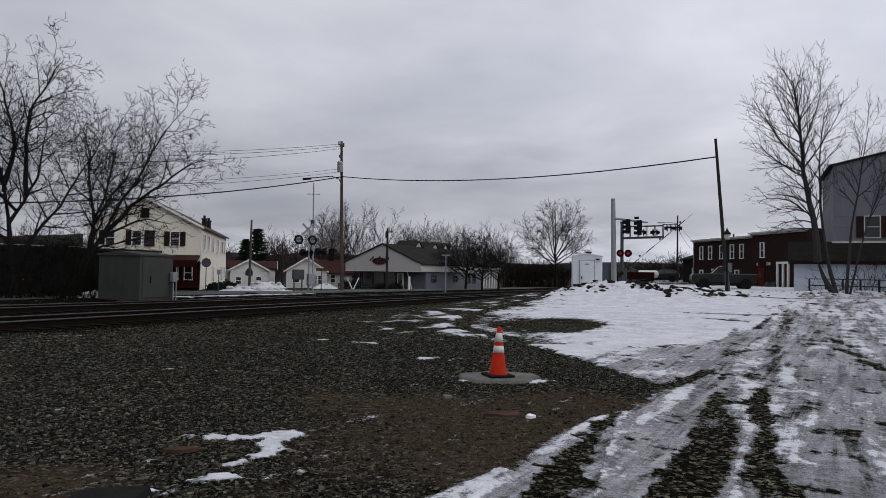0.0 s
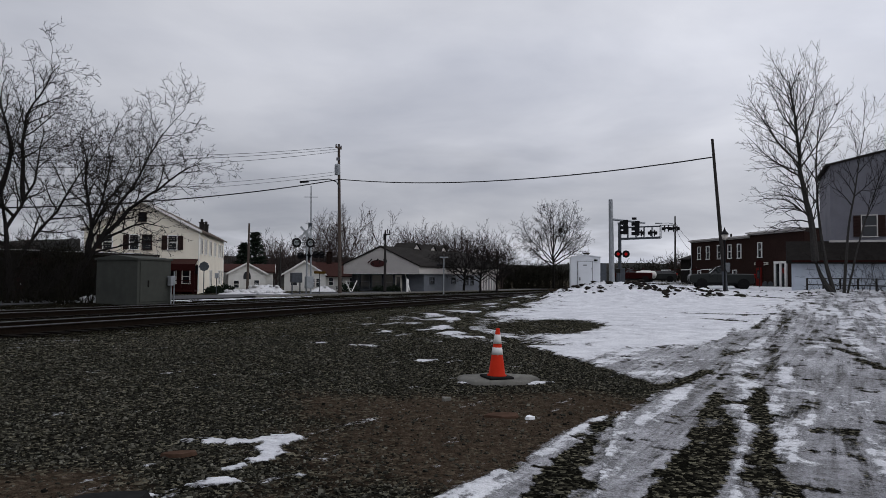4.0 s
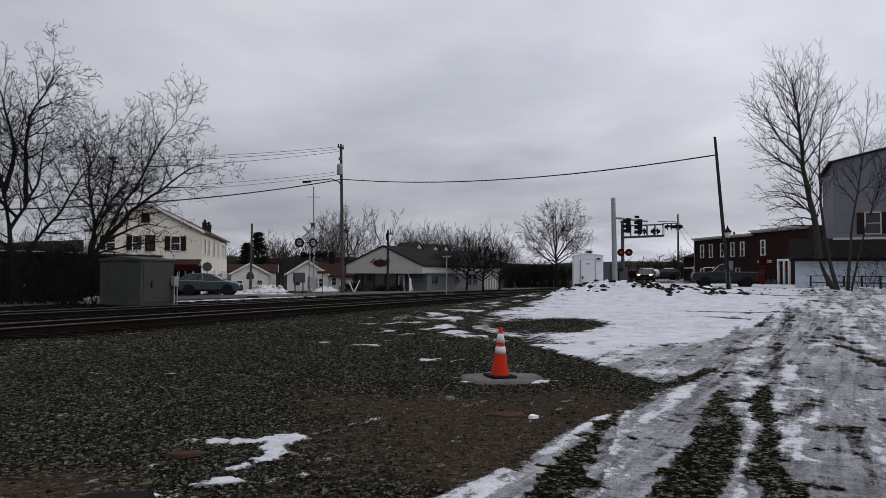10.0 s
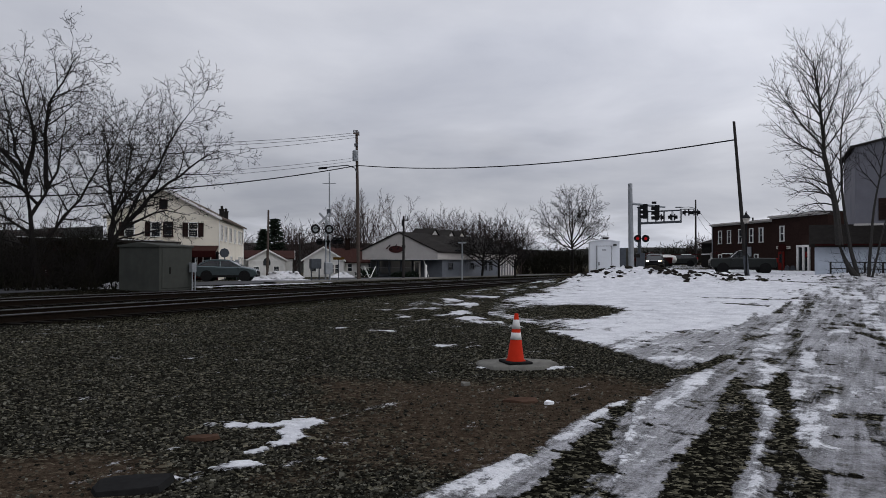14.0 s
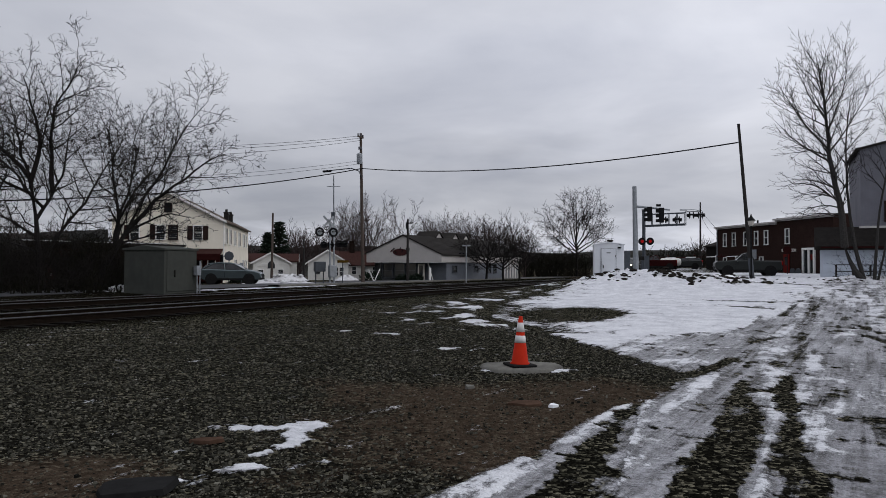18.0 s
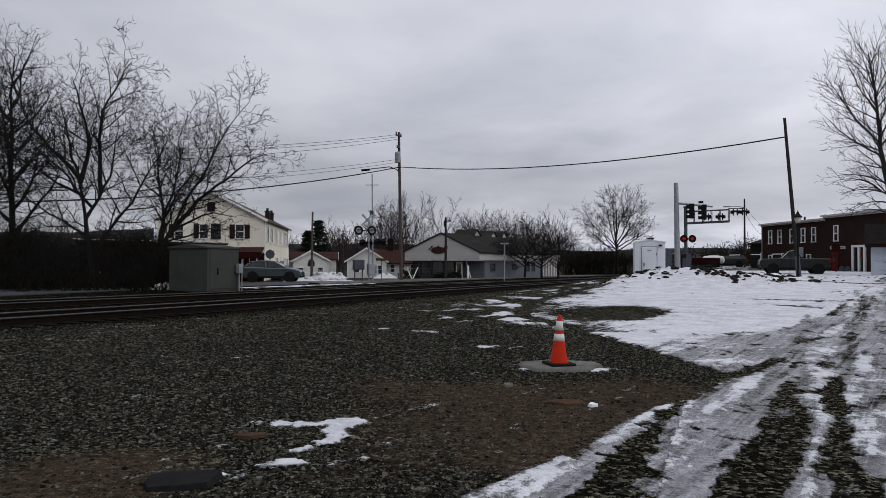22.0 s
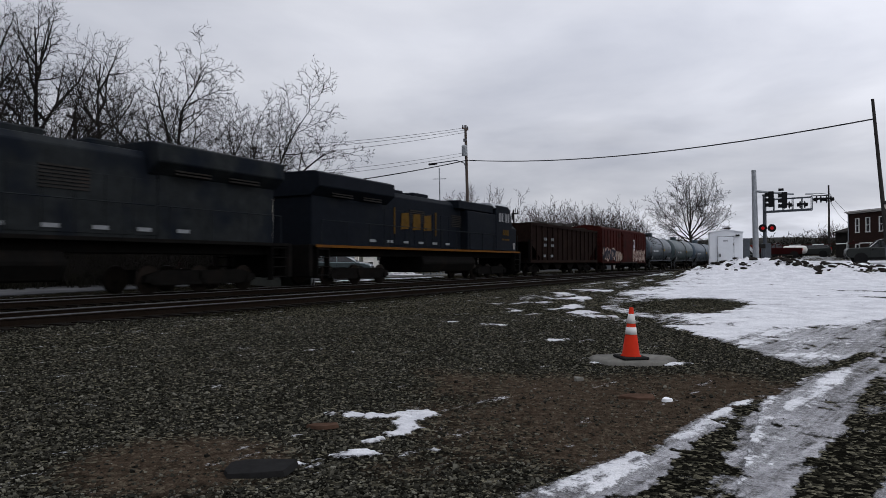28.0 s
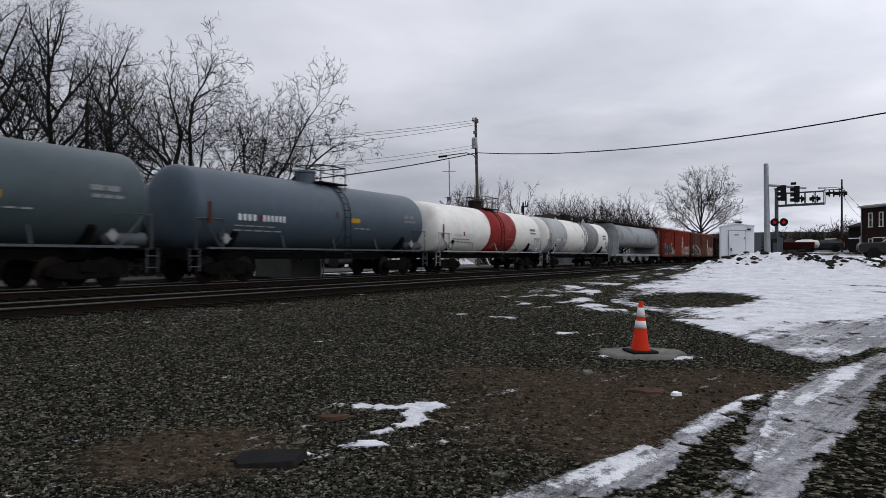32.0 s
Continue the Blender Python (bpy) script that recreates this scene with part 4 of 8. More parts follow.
    if marks:
        yy = -(radius + 0.004)
        bars(t, -h + 2.35, cz - 0.28, yy + 0.022, 4, 0.11, 0.23, 0.13)
        bars(t, -h + 3.55, cz - 0.28, yy + 0.022, 6, 0.09, 0.23, 0.12)
        bars(t, -h + 3.4, cz - 0.28, yy + 0.019, 1, 0.12, 0.22, 0.1, "red_door", "placard")
        bars(t, -h + 2.4, cz - 0.58, yy + 0.11, 4, 0.42, 0.045, 0.10, "lettering_dim")
        bars(t, -h + 2.4, cz - 0.74, yy + 0.19, 5, 0.38, 0.045, 0.12, "lettering_dim")
        bars(t, 1.5, cz - 0.45, yy + 0.06, 3, 0.30, 0.05, 0.12, "lettering_dim")
        bars(t, h - 2.3, cz + 0.25, yy, 2, 0.42, 0.16, 0.08, "lettering_dim")
        bars(t, h - 2.3, cz + 0.02, yy, 3, 0.28, 0.10, 0.07, "lettering_dim")
        if yellow:
            bars(t, 1.35, cz - 0.12, yy - 0.004, 1, 0.62, 0.20, 0.1, "sign_yellow", "placard")
        bars(t, -h + 0.98, cz - 0.20, yy, 1, 0.14, 0.75, 0.1, "reflector_orange", "reflector")
        bars(t, 0.05, cz + 0.05, yy, 1, 0.10, 0.25, 0.1, "reflector_orange", "reflector")
    # air reservoir and brake gear at the ends
    a = Mesh().lathe([(0.02, -0.75), (0.2, -0.68), (0.22, -0.6), (0.22, 0.6), (0.2, 0.68), (0.02, 0.75)], 14, "x", (h - 1.1, -1.0, 1.45))
    part("air_reservoir", a, rail, t, smooth=True)
    for sx in (-1, 1):
        part("placard_holder", Mesh().box((sx * (h - 1.75), -1.42, 1.55), (0.28, 0.03, 0.28), ry=45), "sign_grey", t)
    truck(t, -h + 2.3, 1.75)
    truck(t, h - 2.3, 1.75)
    coupler(t, length)
    return t


def rib_side(m, x0, x1, y, z0, z1, pitch, w=0.12, d=0.09):
    n = max(1, int((x1 - x0) / pitch))
    for k in range(n + 1):
        m.box((x0 + (x1 - x0) * k / n, y, (z0 + z1) / 2), (w, d, z1 - z0))


def box_car(name, u0, u1, label, mat, top=4.45, graffiti=True, seed=1):
    t, length = vehicle(name, u0, u1, label, "boxcar", group="boxcars")
    h = length / 2
    body = Mesh().prism([(-1.52, 0.98), (1.52, 0.98), (1.52, top - 0.25), (1.35, top - 0.06), (0, top + 0.12), (-1.35, top - 0.06), (-1.52, top - 0.25)], -h + 0.3, h - 0.3, axis="x")
    part("body", body, mat, t, bevel=0.02)
    for y in (-1.54, 1.54):
        r = Mesh()
        rib_side(r, -h + 0.36, -1.6, y, 1.02, top - 0.3, 0.95, 0.11, 0.05)
        rib_side(r, 2.5, h - 0.36, y, 1.02, top - 0.3, 0.95, 0.11, 0.05)
        r.box((0, y, top - 0.3), (length - 0.6, 0.07, 0.12)).box((0, y, 1.02), (length - 0.6, 0.07, 0.16))
        part("side_rib", r, mat, t)
        d = Mesh().box((0.6, y * 1.012, (top + 0.6) / 2), (3.7, 0.09, top - 1.75))
        k = 1.4
        while k < top - 0.6:
            d.box((0.6, y * 1.04, k), (3.6, 0.06, 0.1))
            k += 0.34
        part("door", d, mat, t)
        part("door_track", Mesh().box((1.0, y * 1.05, 0.98), (6.6, 0.1, 0.1)), "dark_steel", t)
    for sx in (-1, 1):
        ends = Mesh()
        k = 1.3
        while k < top - 0.3:
            ends.box((sx * (h - 0.28), 0, k), (0.1, 2.8, 0.16))
            k += 0.36
        part("end_rib", ends, mat, t)
    roof = Mesh()
    rr = int((length - 1) / 1.1)
    for k in range(rr + 1):
        x = -h + 0.5 + (length - 1.0) * k / rr
        for sy in (-1, 1):
            roof.add([(x - 0.04, 0, top + 0.16), (x + 0.04, 0, top + 0.16), (x + 0.04, sy * 1.35, top - 0.02), (x - 0.04, sy * 1.35, top - 0.02)], [(0, 1, 2, 3)])
    part("roof_rib", roof, mat, t)
    for sx in (-1, 1):
        for y in (-1.6, 1.6):
            lad = Mesh()
            ladder(lad, sx * (h - 0.62), y, 0.5, top - 0.4 if sx * y > 0 else 2.3)
            part("ladder", lad, "dark_steel", t)
    under = Mesh().box((0, 0, 0.85), (length - 0.8, 0.5, 0.3)).box((0, -1.25, 0.8), (5.0, 0.1, 0.22)).box((0, 1.25, 0.8), (5.0, 0.1, 0.22))
    part("underframe", under, "underframe", t)
    if graffiti:
        rng = random.Random(seed)
        yy = -1.572

        def blot(x, z, w, hh, mat, label, lift, n=13, wild=0.22):
            """One sprayed letter or patch: a ragged outline on the side."""
            pts = []
            ph, q3 = rng.uniform(0, 6.28), rng.uniform(0, 6.28)
            for k in range(n):
                a = 2 * math.pi * k / n
                rr = 1 + wild * math.sin(2 * a + ph) + wild * 0.8 * math.sin(3 * a + q3) + rng.uniform(-0.08, 0.08)
                c, d_ = math.cos(a), math.sin(a)
                pts.append((x + w / 2 * rr * math.copysign(abs(c) ** 0.6, c), max(1.04, z + hh / 2 * rr * math.copysign(abs(d_) ** 0.6, d_))))
            part("graffiti", Mesh().prism(pts, yy - lift - 0.006, yy - lift), mat, t, label)

        x = -h + 0.9
        for k in range(7):
            w = rng.uniform(0.55, 0.85)
            z = 1.75 + rng.uniform(-0.1, 0.2)
            blot(x, z, w + 0.12, 1.12, "graffiti_pale", "pale halo of sprayed lettering", 0.0)
            blot(x, z, w, 0.92, "graffiti_navy", "navy sprayed letter", 0.007, wild=0.3)
            blot(x + rng.uniform(-0.1, 0.1), z + rng.uniform(-0.2, 0.2), 0.16, 0.42, "graffiti_tan", "tan stroke in a sprayed letter", 0.014, 8)
            x += w * 0.92
        while x < -1.5:
            blot(x, 1.55 + rng.uniform(-0.1, 0.2), rng.uniform(0.5, 0.9), rng.uniform(0.7, 1.1), "graffiti_tan", "tan patch of spray paint", 0.0, wild=0.3)
            blot(x, 1.5 + rng.uniform(-0.2, 0.3), 0.14, rng.uniform(0.4, 0.8), "graffiti_pale", "pale sprayed stroke", 0.007, 8)
            x += rng.uniform(0.55, 0.85)
        x = 2.9
        while x < h - 0.6:
            w = rng.uniform(0.34, 0.5)
            blot(x, 1.72, w, rng.uniform(1.1, 1.4), "graffiti_pale", "pale sprayed block letter", 0.0, 11, 0.10)
            blot(x + rng.uniform(-0.06, 0.06), 1.75, w * 0.25, rng.uniform(0.4, 0.7), mat, "bare gap inside a sprayed letter", 0.007, 8, 0.1)
            x += w * 1.25
        bars(t, 3.1, 3.35, yy, 1, 0.5, 0.13, 0.1)
        bars(t, 3.28, 3.1, yy, 1, 0.12, 0.4, 0.1)
        bars(t, 3.05, 2.7, yy, 2, 0.24, 0.26, 0.08)
        bars(t, 3.1, 2.35, yy, 2, 0.22, 0.26, 0.08)
    truck(t, -h + 2.2, 1.75)
    truck(t, h - 2.2, 1.75)
    coupler(t, length)
    return t


def open_hopper(name, u0, u1, label, mat, top=3.75):
    t, length = vehicle(name, u0, u1, label, "hopper car", group="hopper cars")
    h = length / 2
    part("body", Mesh().prism([(-h + 0.3, top), (-h + 0.3, 2.5), (-h + 2.3, 1.35), (-h + 2.3, 1.05), (h - 2.3, 1.05), (h - 2.3, 1.35), (h - 0.3, 2.5), (h - 0.3, top)], -1.46, 1.46), mat, t)
    for y in (-1.5, 1.5):
        r = Mesh()
        rib_side(r, -h + 0.4, h - 0.4, y, 1.15, top, 1.12, 0.13, 0.10)
        r.box((0, y, top - 0.08), (length - 0.6, 0.16, 0.18)).box((0, y, 1.1), (length - 0.6, 0.12, 0.2))
        part("side_rib", r, mat, t)
    for sx in (-1, 1):
        for y in (-1.4, 1.4):
            part("end_post", Mesh().box((sx * (h - 0.35), y, 1.85), (0.12, 0.12, 1.6)), "underframe", t)
            c = Mesh()
            ladder(c, sx * (h - 0.4), y * 1.08, 0.5, 2.6)
            part("ladder", c, "underframe", t)
        part("end_platform", Mesh().box((sx * (h - 1.1), 0, 1.02), (1.9, 2.7, 0.12)), "underframe", t)
    for x in (-h + 4.2, -h + 6.9, h - 6.9, h - 4.2):
        g = Mesh()
        g.prism([(x - 1.25, 1.1), (x - 0.35, 0.45), (x + 0.35, 0.45), (x + 1.25, 1.1)], -1.2, 1.2)
        part("discharge_gate", g, "underframe", t)
    part("load", Mesh().prism([(-h + 0.5, top - 0.15), (-h + 3, top + 0.18), (-1, top + 0.1), (0, top + 0.22), (2, top + 0.08), (h - 3, top + 0.2), (h - 0.5, top - 0.15)], -1.2, 1.2), "soil_clod", t)
    yy = -1.565
    bars(t, -h + 3.0, 2.75, yy, 2, 0.2, 0.22, 0.1, "lettering_dim")
    bars(t, -h + 4.5, 2.75, yy, 2, 0.2, 0.22, 0.1, "lettering_dim")
    bars(t, -h + 2.95, 2.3, yy, 2, 0.2, 0.22, 0.1, "lettering_dim")
    bars(t, -h + 4.5, 2.3, yy, 2, 0.2, 0.22, 0.1, "lettering_dim")
    bars(t, -h + 3.0, 1.5, yy, 1, 0.45, 0.18, 0.06, "lettering_dim")
    bars(t, -h + 4.5, 1.5, yy, 1, 0.45, 0.18, 0.06, "lettering_dim")
    truck(t, -h + 2.0, 1.75)
    truck(t, h - 2.0, 1.75)
    coupler(t, length)
    return t


def covered_hopper(name, u0, u1, label, mat):
    t, length = vehicle(name, u0, u1, label, "hopper car", group="hopper cars")
    h = length / 2
    prof = []
    for k in range(13):
        a = -0.62 + (math.pi + 1.24) * k / 12
        prof.append((1.6 * math.cos(a), 2.75 + 1.42 * math.sin(a)))
    part("body", Mesh().prism(prof, -h + 1.5, h - 1.5, axis="x"), mat, t, smooth=True)
    for sx in (-1, 1):
        f = Mesh()
        f.prism([(-1.55, 1.0), (1.55, 1.0), (1.55, 3.4), (0.9, 4.15), (-0.9, 4.15), (-1.55, 3.4)], sx * (h - 1.52) - 0.06, sx * (h - 1.52) + 0.06, axis="x")
        for y in (-1.35, 1.35):
            part("end_post", Mesh().box((sx * (h - 0.4), y, 2.0), (0.12, 0.12, 2.0)), mat, t)
            lad = Mesh()
            ladder(lad, sx * (h - 0.45), y * 1.1, 0.5, 3.9)
            part("ladder", lad, mat, t)
        part("end_platform", Mesh().box((sx * (h - 0.8), 0, 1.05), (1.4, 2.8, 0.14)), mat, t)
        part("end_frame", f, mat, t)
    for y in (-1.52, 1.52):
        part("sill", Mesh().box((0, y, 1.1), (length - 1.0, 0.12, 0.22)), mat, t)
    part("roof_walk", Mesh().box((0, 0, 4.3), (length - 0.6, 1.3, 0.08)).box((0, 0, 4.2), (length - 2.4, 0.9, 0.12)), "dark_steel", t)
    for x in (-4.2, -1.4, 1.4, 4.2):
        part("discharge_gate", Mesh().prism([(x - 1.3, 1.15), (x - 0.35, 0.5), (x + 0.35, 0.5), (x + 1.3, 1.15)], -1.25, 1.25), mat, t)
    truck(t, -h + 2.1, 1.75)
    truck(t, h - 2.1, 1.75)
    coupler(t, length)
    return t


def locomotive(name, u0, u1, label, hood, front, cab_roof, flip, lit, logo):
    t, length = vehicle(name, u0, u1, label, "locomotive", flip, group="locomotives")
    h = length / 2
    # frame and walkway; the cab points to -x
    part("frame", Mesh().box((0, 0, 1.52), (length - 0.7, 2.0, 0.42)).box((0, 0, 1.72), (length - 0.9, 3.05, 0.07)), "underframe", t, bevel=0.02)
    for y in (-1.535, 1.535):
        part("sill_stripe", Mesh().box((0, y, 1.70), (length - 1.2, 0.03, 0.11)), "underframe" if lit else "loco_stripe", t, "" if lit else "yellow-orange stripe along the frame")
    part("fuel_tank", Mesh().prism([(-1.3, 1.35), (-1.45, 1.0), (-1.15, 0.5), (1.15, 0.5), (1.45, 1.0), (1.3, 1.35)], -4.2, 2.0, axis="x"), "underframe", t, bevel=0.06)
    part("hood", Mesh().prism([(-1.0, 1.75), (1.0, 1.75), (1.0, 4.28), (0.78, 4.52), (-0.78, 4.52), (-1.0, 4.28)], -h + 4.5, h - 6.2, axis="x"), hood, t, bevel=0.03)
    part("rear_hood", Mesh().prism([(-1.05, 1.75), (1.05, 1.75), (1.05, 4.0), (-1.05, 4.0)], h - 6.2, h - 0.9, axis="x"), hood, t, bevel=0.03)
    part("radiator", Mesh().prism([(-1.05, 3.8), (1.05, 3.8), (1.52, 4.18), (1.5, 4.74), (1.2, 4.84), (-1.2, 4.84), (-1.5, 4.74), (-1.52, 4.18)], h - 6.6, h - 0.8, axis="x"), hood, t, bevel=0.03)
    part("inverter_cabinet", Mesh().box((-h + 6.7, -1.05, 2.9), (4.4, 0.86, 2.3)).box((-h + 6.5, 1.05, 2.9), (4.0, 0.86, 2.3)), hood, t, bevel=0.04)
    part("blower_housing", Mesh().box((-h + 7.0, 0, 4.36), (4.8, 2.7, 0.5)).box((-h + 12.5, 0, 4.58), (1.6, 1.3, 0.3)).box((-h + 15, 0, 4.56), (1.0, 1.5, 0.26)), hood, t, bevel=0.05)
    for sx in (-h + 9.0, -h + 13.6, h - 5.0, h - 2.7):
        for y in (-1, 1):
            g = Mesh()
            for k in range(7):
                g.box((sx, y * (1.03 if sx < 4 else 1.30), (3.1 if sx < 4 else 3.86) + k * 0.1), (1.5, 0.03, 0.06), rx=y * 12)
            part("louvre", g, "dark_steel", t)
    for k in range(9):
        x = -h + 9.6 + k * 0.95
        for y in (-1.01, 1.01):
            part("hood_door", Mesh().box((x, y, 2.75), (0.86, 0.03, 1.75)), hood, t, bevel=0.008)
    # cab and nose
    part("cab", Mesh().prism([(-h + 1.95, 1.75), (-h + 4.5, 1.75), (-h + 4.5, 4.5), (-h + 4.3, 4.66), (-h + 2.5, 4.66), (-h + 2.15, 4.46), (-h + 1.82, 3.45)], -1.5, 1.5), hood, t, bevel=0.05)
    part("cab_roof", Mesh().prism([(-1.52, 4.46), (-1.1, 4.84), (1.1, 4.84), (1.52, 4.46)], -h + 2.02, -h + 4.6, axis="x"), cab_roof, t, bevel=0.03)
    part("cab_front", Mesh().prism([(-h + 1.80, 2.6), (-h + 1.90, 2.6), (-h + 2.22, 4.46), (-h + 2.10, 4.46), (-h + 1.77, 3.45)], -1.45, 1.45), "loco_blue", t, bevel=0.01)
    # nose with sloping shoulders, its top rounded up to the middle
    gab = [(-1.42, 1.75), (1.42, 1.75), (1.42, 3.28), (1.05, 3.56), (0.45, 3.74), (-0.45, 3.74), (-1.05, 3.56), (-1.42, 3.28)]
    nm = Mesh().add([(-h + 0.72, y * 0.90, 1.75 + (z - 1.75) * 0.88) for y, z in gab] + [(-h + 1.0, y, z) for y, z in gab] + [(-h + 2.0, y, z + 0.02) for y, z in gab],
                    [tuple(range(8))] + [(k * 8 + i, k * 8 + (i + 1) % 8, k * 8 + 8 + (i + 1) % 8, k * 8 + 8 + i) for k in range(2) for i in range(8)] + [tuple(range(23, 15, -1))])
    part("nose", nm, front, t, bevel=0.03)
    part("nose_door", Mesh().box((-h + 0.71, 0.0, 2.35), (0.05, 0.62, 1.1)), front, t, bevel=0.01)
    for y in (-0.8, 0.8):
        part("windscreen", Mesh().box((-h + 1.93, y, 4.02), (0.05, 1.05, 0.44), ry=18), "window_dark", t, bevel=0.03)
    for y in (-1.51, 1.51):
        for x in (-h + 2.75, -h + 3.75):
            sw = part("side_window", Mesh().box((x, y, 3.9), (0.75, 0.04, 0.6)), "window_dark", t, bevel=0.02)
            for dx in (-0.39, 0.0, 0.39):
                part("mullion", Mesh().box((x + dx, y * 1.02, 3.9), (0.05, 0.03, 0.62)), "galvanised_dark", sw)
    for y in (-0.85, 0.85):
        part("number_board", Mesh().box((-h + 2.0, y, 4.42), (0.1, 0.7, 0.16)), "black_metal", t)
    part("headlight_housing", Mesh().box((-h + 0.86, 0.1, 3.36), (0.22, 0.30, 0.56)), "black_metal", t, bevel=0.04)
    lens = "headlight" if lit else "car_glass"
    part("classification_window", Mesh().box((-h + 0.78, -0.5, 3.28), (0.06, 0.36, 0.36)), "black_metal", t, bevel=0.02)
    for z in (3.25, 3.51):
        part("headlight", Mesh().lathe([(0.02, 0), (0.085, 0), (0.085, 0.04), (0.02, 0.05)], 14, "x", (-h + 0.72, 0.1, z)), lens, t)
    for y in (-0.95, 0.95):
        part("ditch_light", Mesh().lathe([(0.02, 0), (0.075, 0), (0.10, 0.14), (0.02, 0.16)], 14, "x", (-h + 0.42, y, 1.95)), lens, t)
    # pilots, steps, plough
    pl = Mesh().prism([(-1.5, 1.75), (1.5, 1.75), (1.45, 0.35), (0.9, 0.18), (-0.9, 0.18), (-1.45, 0.35)], -h + 0.28, -h + 0.55, axis="x")
    part("pilot", pl, "underframe", t, bevel=0.03)
    part("rear_pilot", Mesh().box((h - 0.4, 0, 1.1), (0.25, 2.9, 1.3)), "underframe", t, bevel=0.03)
    for x in (-h + 1.1, h - 1.1):
        for y in (-1.4, 1.4):
            st = Mesh()
            for k in range(4):
                st.box((x, y, 0.5 + 0.36 * k), (0.7, 0.28, 0.04))
            for sx in (-0.36, 0.36):
                st.box((x + sx, y, 1.05), (0.04, 0.28, 1.35))
            part("step_ladder", st, "underframe", t)
    for y in (-1.5, 1.5):
        hr = Mesh()
        n = 11
        for k in range(n):
            x = -h + 4.8 + (length - 5.8) * k / (n - 1)
            hr.tube((x, y, 1.75), (x, y, 2.78), 0.02, n=5)
        hr.path([(-h + 4.8, y, 2.78), (h - 1.0, y, 2.78)], 0.02, 5)
        hr.path([(-h + 0.55, y * 0.9, 1.75), (-h + 0.55, y * 0.9, 2.8), (-h + 0.8, y * 0.97, 2.85)], 0.02, 5)
        part("handrail", hr, "loco_grey", t)
    if logo:
        for sy in (-1, 1):
            m = Mesh()
            y = sy * 1.045
            x0 = 0.4
            for x, w in ((x0 - 0.35, 0.1), (x0 + 3.85, 0.1)):
                m.box((x, y, 3.1), (w, 0.02, 1.3))
            for k in range(3):
                m.prism([(x0 + 0.15 + k * 1.15, 2.75), (x0 + 0.95 + k * 1.15, 2.68), (x0 + 0.9 + k * 1.15, 3.5), (x0 + 0.2 + k * 1.15, 3.56)], y - 0.01, y + 0.01)
            part("emblem", m, "logo_gold", t, "faded gold bars of an emblem")
        for y in (-1.525, 1.525):
            bars(t, -h + 2.65, 2.95, y, 3, 0.20, 0.36, 0.14, "logo_gold")
            bars(t, -h + 2.6, 2.5, y, 3, 0.34, 0.10, 0.08, "logo_gold")
            part("placard", Mesh().box((-h + 1.4, y * 0.94, 2.1), (0.26, 0.02, 0.42)), "sign_grey", t)
    else:
        for y in (-1.525, 1.525):
            bars(t, -h + 2.5, 2.95, y, 4, 0.16, 0.30, 0.12, "lettering_dim")
    for y in (-1.045, 1.045):
        bars(t, -h + 10.2, 2.05, y, 6, 0.5, 0.12, 1.0, "lettering_dim")
    truck(t, -h + 4.3, 4.1, 3)
    truck(t, h - 4.3, 4.1, 3)
    coupler(t, length - 0.5)
    return t


locomotive("locomotive", -25.3, -2.4, "grimy blue-grey diesel locomotive with a yellow nose and lit headlights", "loco_grey", "loco_yellow", "loco_blue", False, True, False)
# cab roof here is painted pale to carry the sky's reflection
locomotive("locomotive", -1.9, 21.2, "dark blue diesel locomotive with a yellow-orange frame stripe, cab trailing", "loco_blue", "loco_blue", "loco_roof_sheen", True, False, True)
open_hopper("hopper_car", 22.3, 39.0, "dark brown ribbed open-top hopper car, loaded", "hopper_dark", 3.85)
box_car("boxcar", 39.9, 57.3, "rust-red ribbed boxcar with tan and white graffiti", "boxcar_red", 4.45, True, 3)
tank_car("tank_car", 58.8, 71.3, "blue-grey tank car with white lettering bars", "tank_blue_grey", radius=1.5, cz=2.64, cage=False)
tank_car("tank_car", 72.2, 85.3, "green-grey tank car with white lettering bars", "tank_green_grey", radius=1.5, cz=2.62)
tank_car("tank_car", 86.1, 101.6, "dark blue-grey tank car with a dome and railed platform", "tank_dark", radius=1.46, cz=2.6)
tank_car("tank_car", 102.2, 117.8, "white tank car with a broad faded red band", "tank_white", bands=((-1.0, 2.9, "tank_band_red"),), rail="galvanised", yellow=False, radius=1.42, cz=2.5)
tank_car("tank_car", 118.4, 134.6, "pale grey and white tank car with a darker grey band", "tank_white", bands=((-7.4, -3.6, "tank_grey"), (1.4, 4.4, "tank_band_grey")), rail="galvanised", yellow=False, radius=1.42, cz=2.5)
covered_hopper("hopper_car", 135.2, 153.4, "grey round-sided covered hopper car", "hopper_grey")
box_car("boxcar", 154.0, 169.6, "bright rusty red boxcar with pale graffiti", "boxcar_bright", 4.4, True, 8)
box_car("boxcar", 170.2, 186.2, "rust-brown boxcar with pale graffiti", "boxcar_brown", 4.4, True, 11)
open_hopper("hopper_car", 186.8, 203.4, "dark brown ribbed open-top hopper car, loaded", "hopper_dark", 3.85)
box_car("boxcar", 204.0, 221.4, "rust-brown boxcar with pale graffiti", "boxcar_brown", 4.45, True, 17)


# ---- bare winter trees ----
def leaning(deg, away=0.0):
    """A direction that leans by so many degrees to the right (local x) and by a share away (local y)."""
    return Vector((math.sin(radians(deg)), away, math.cos(radians(deg)))).normalized()


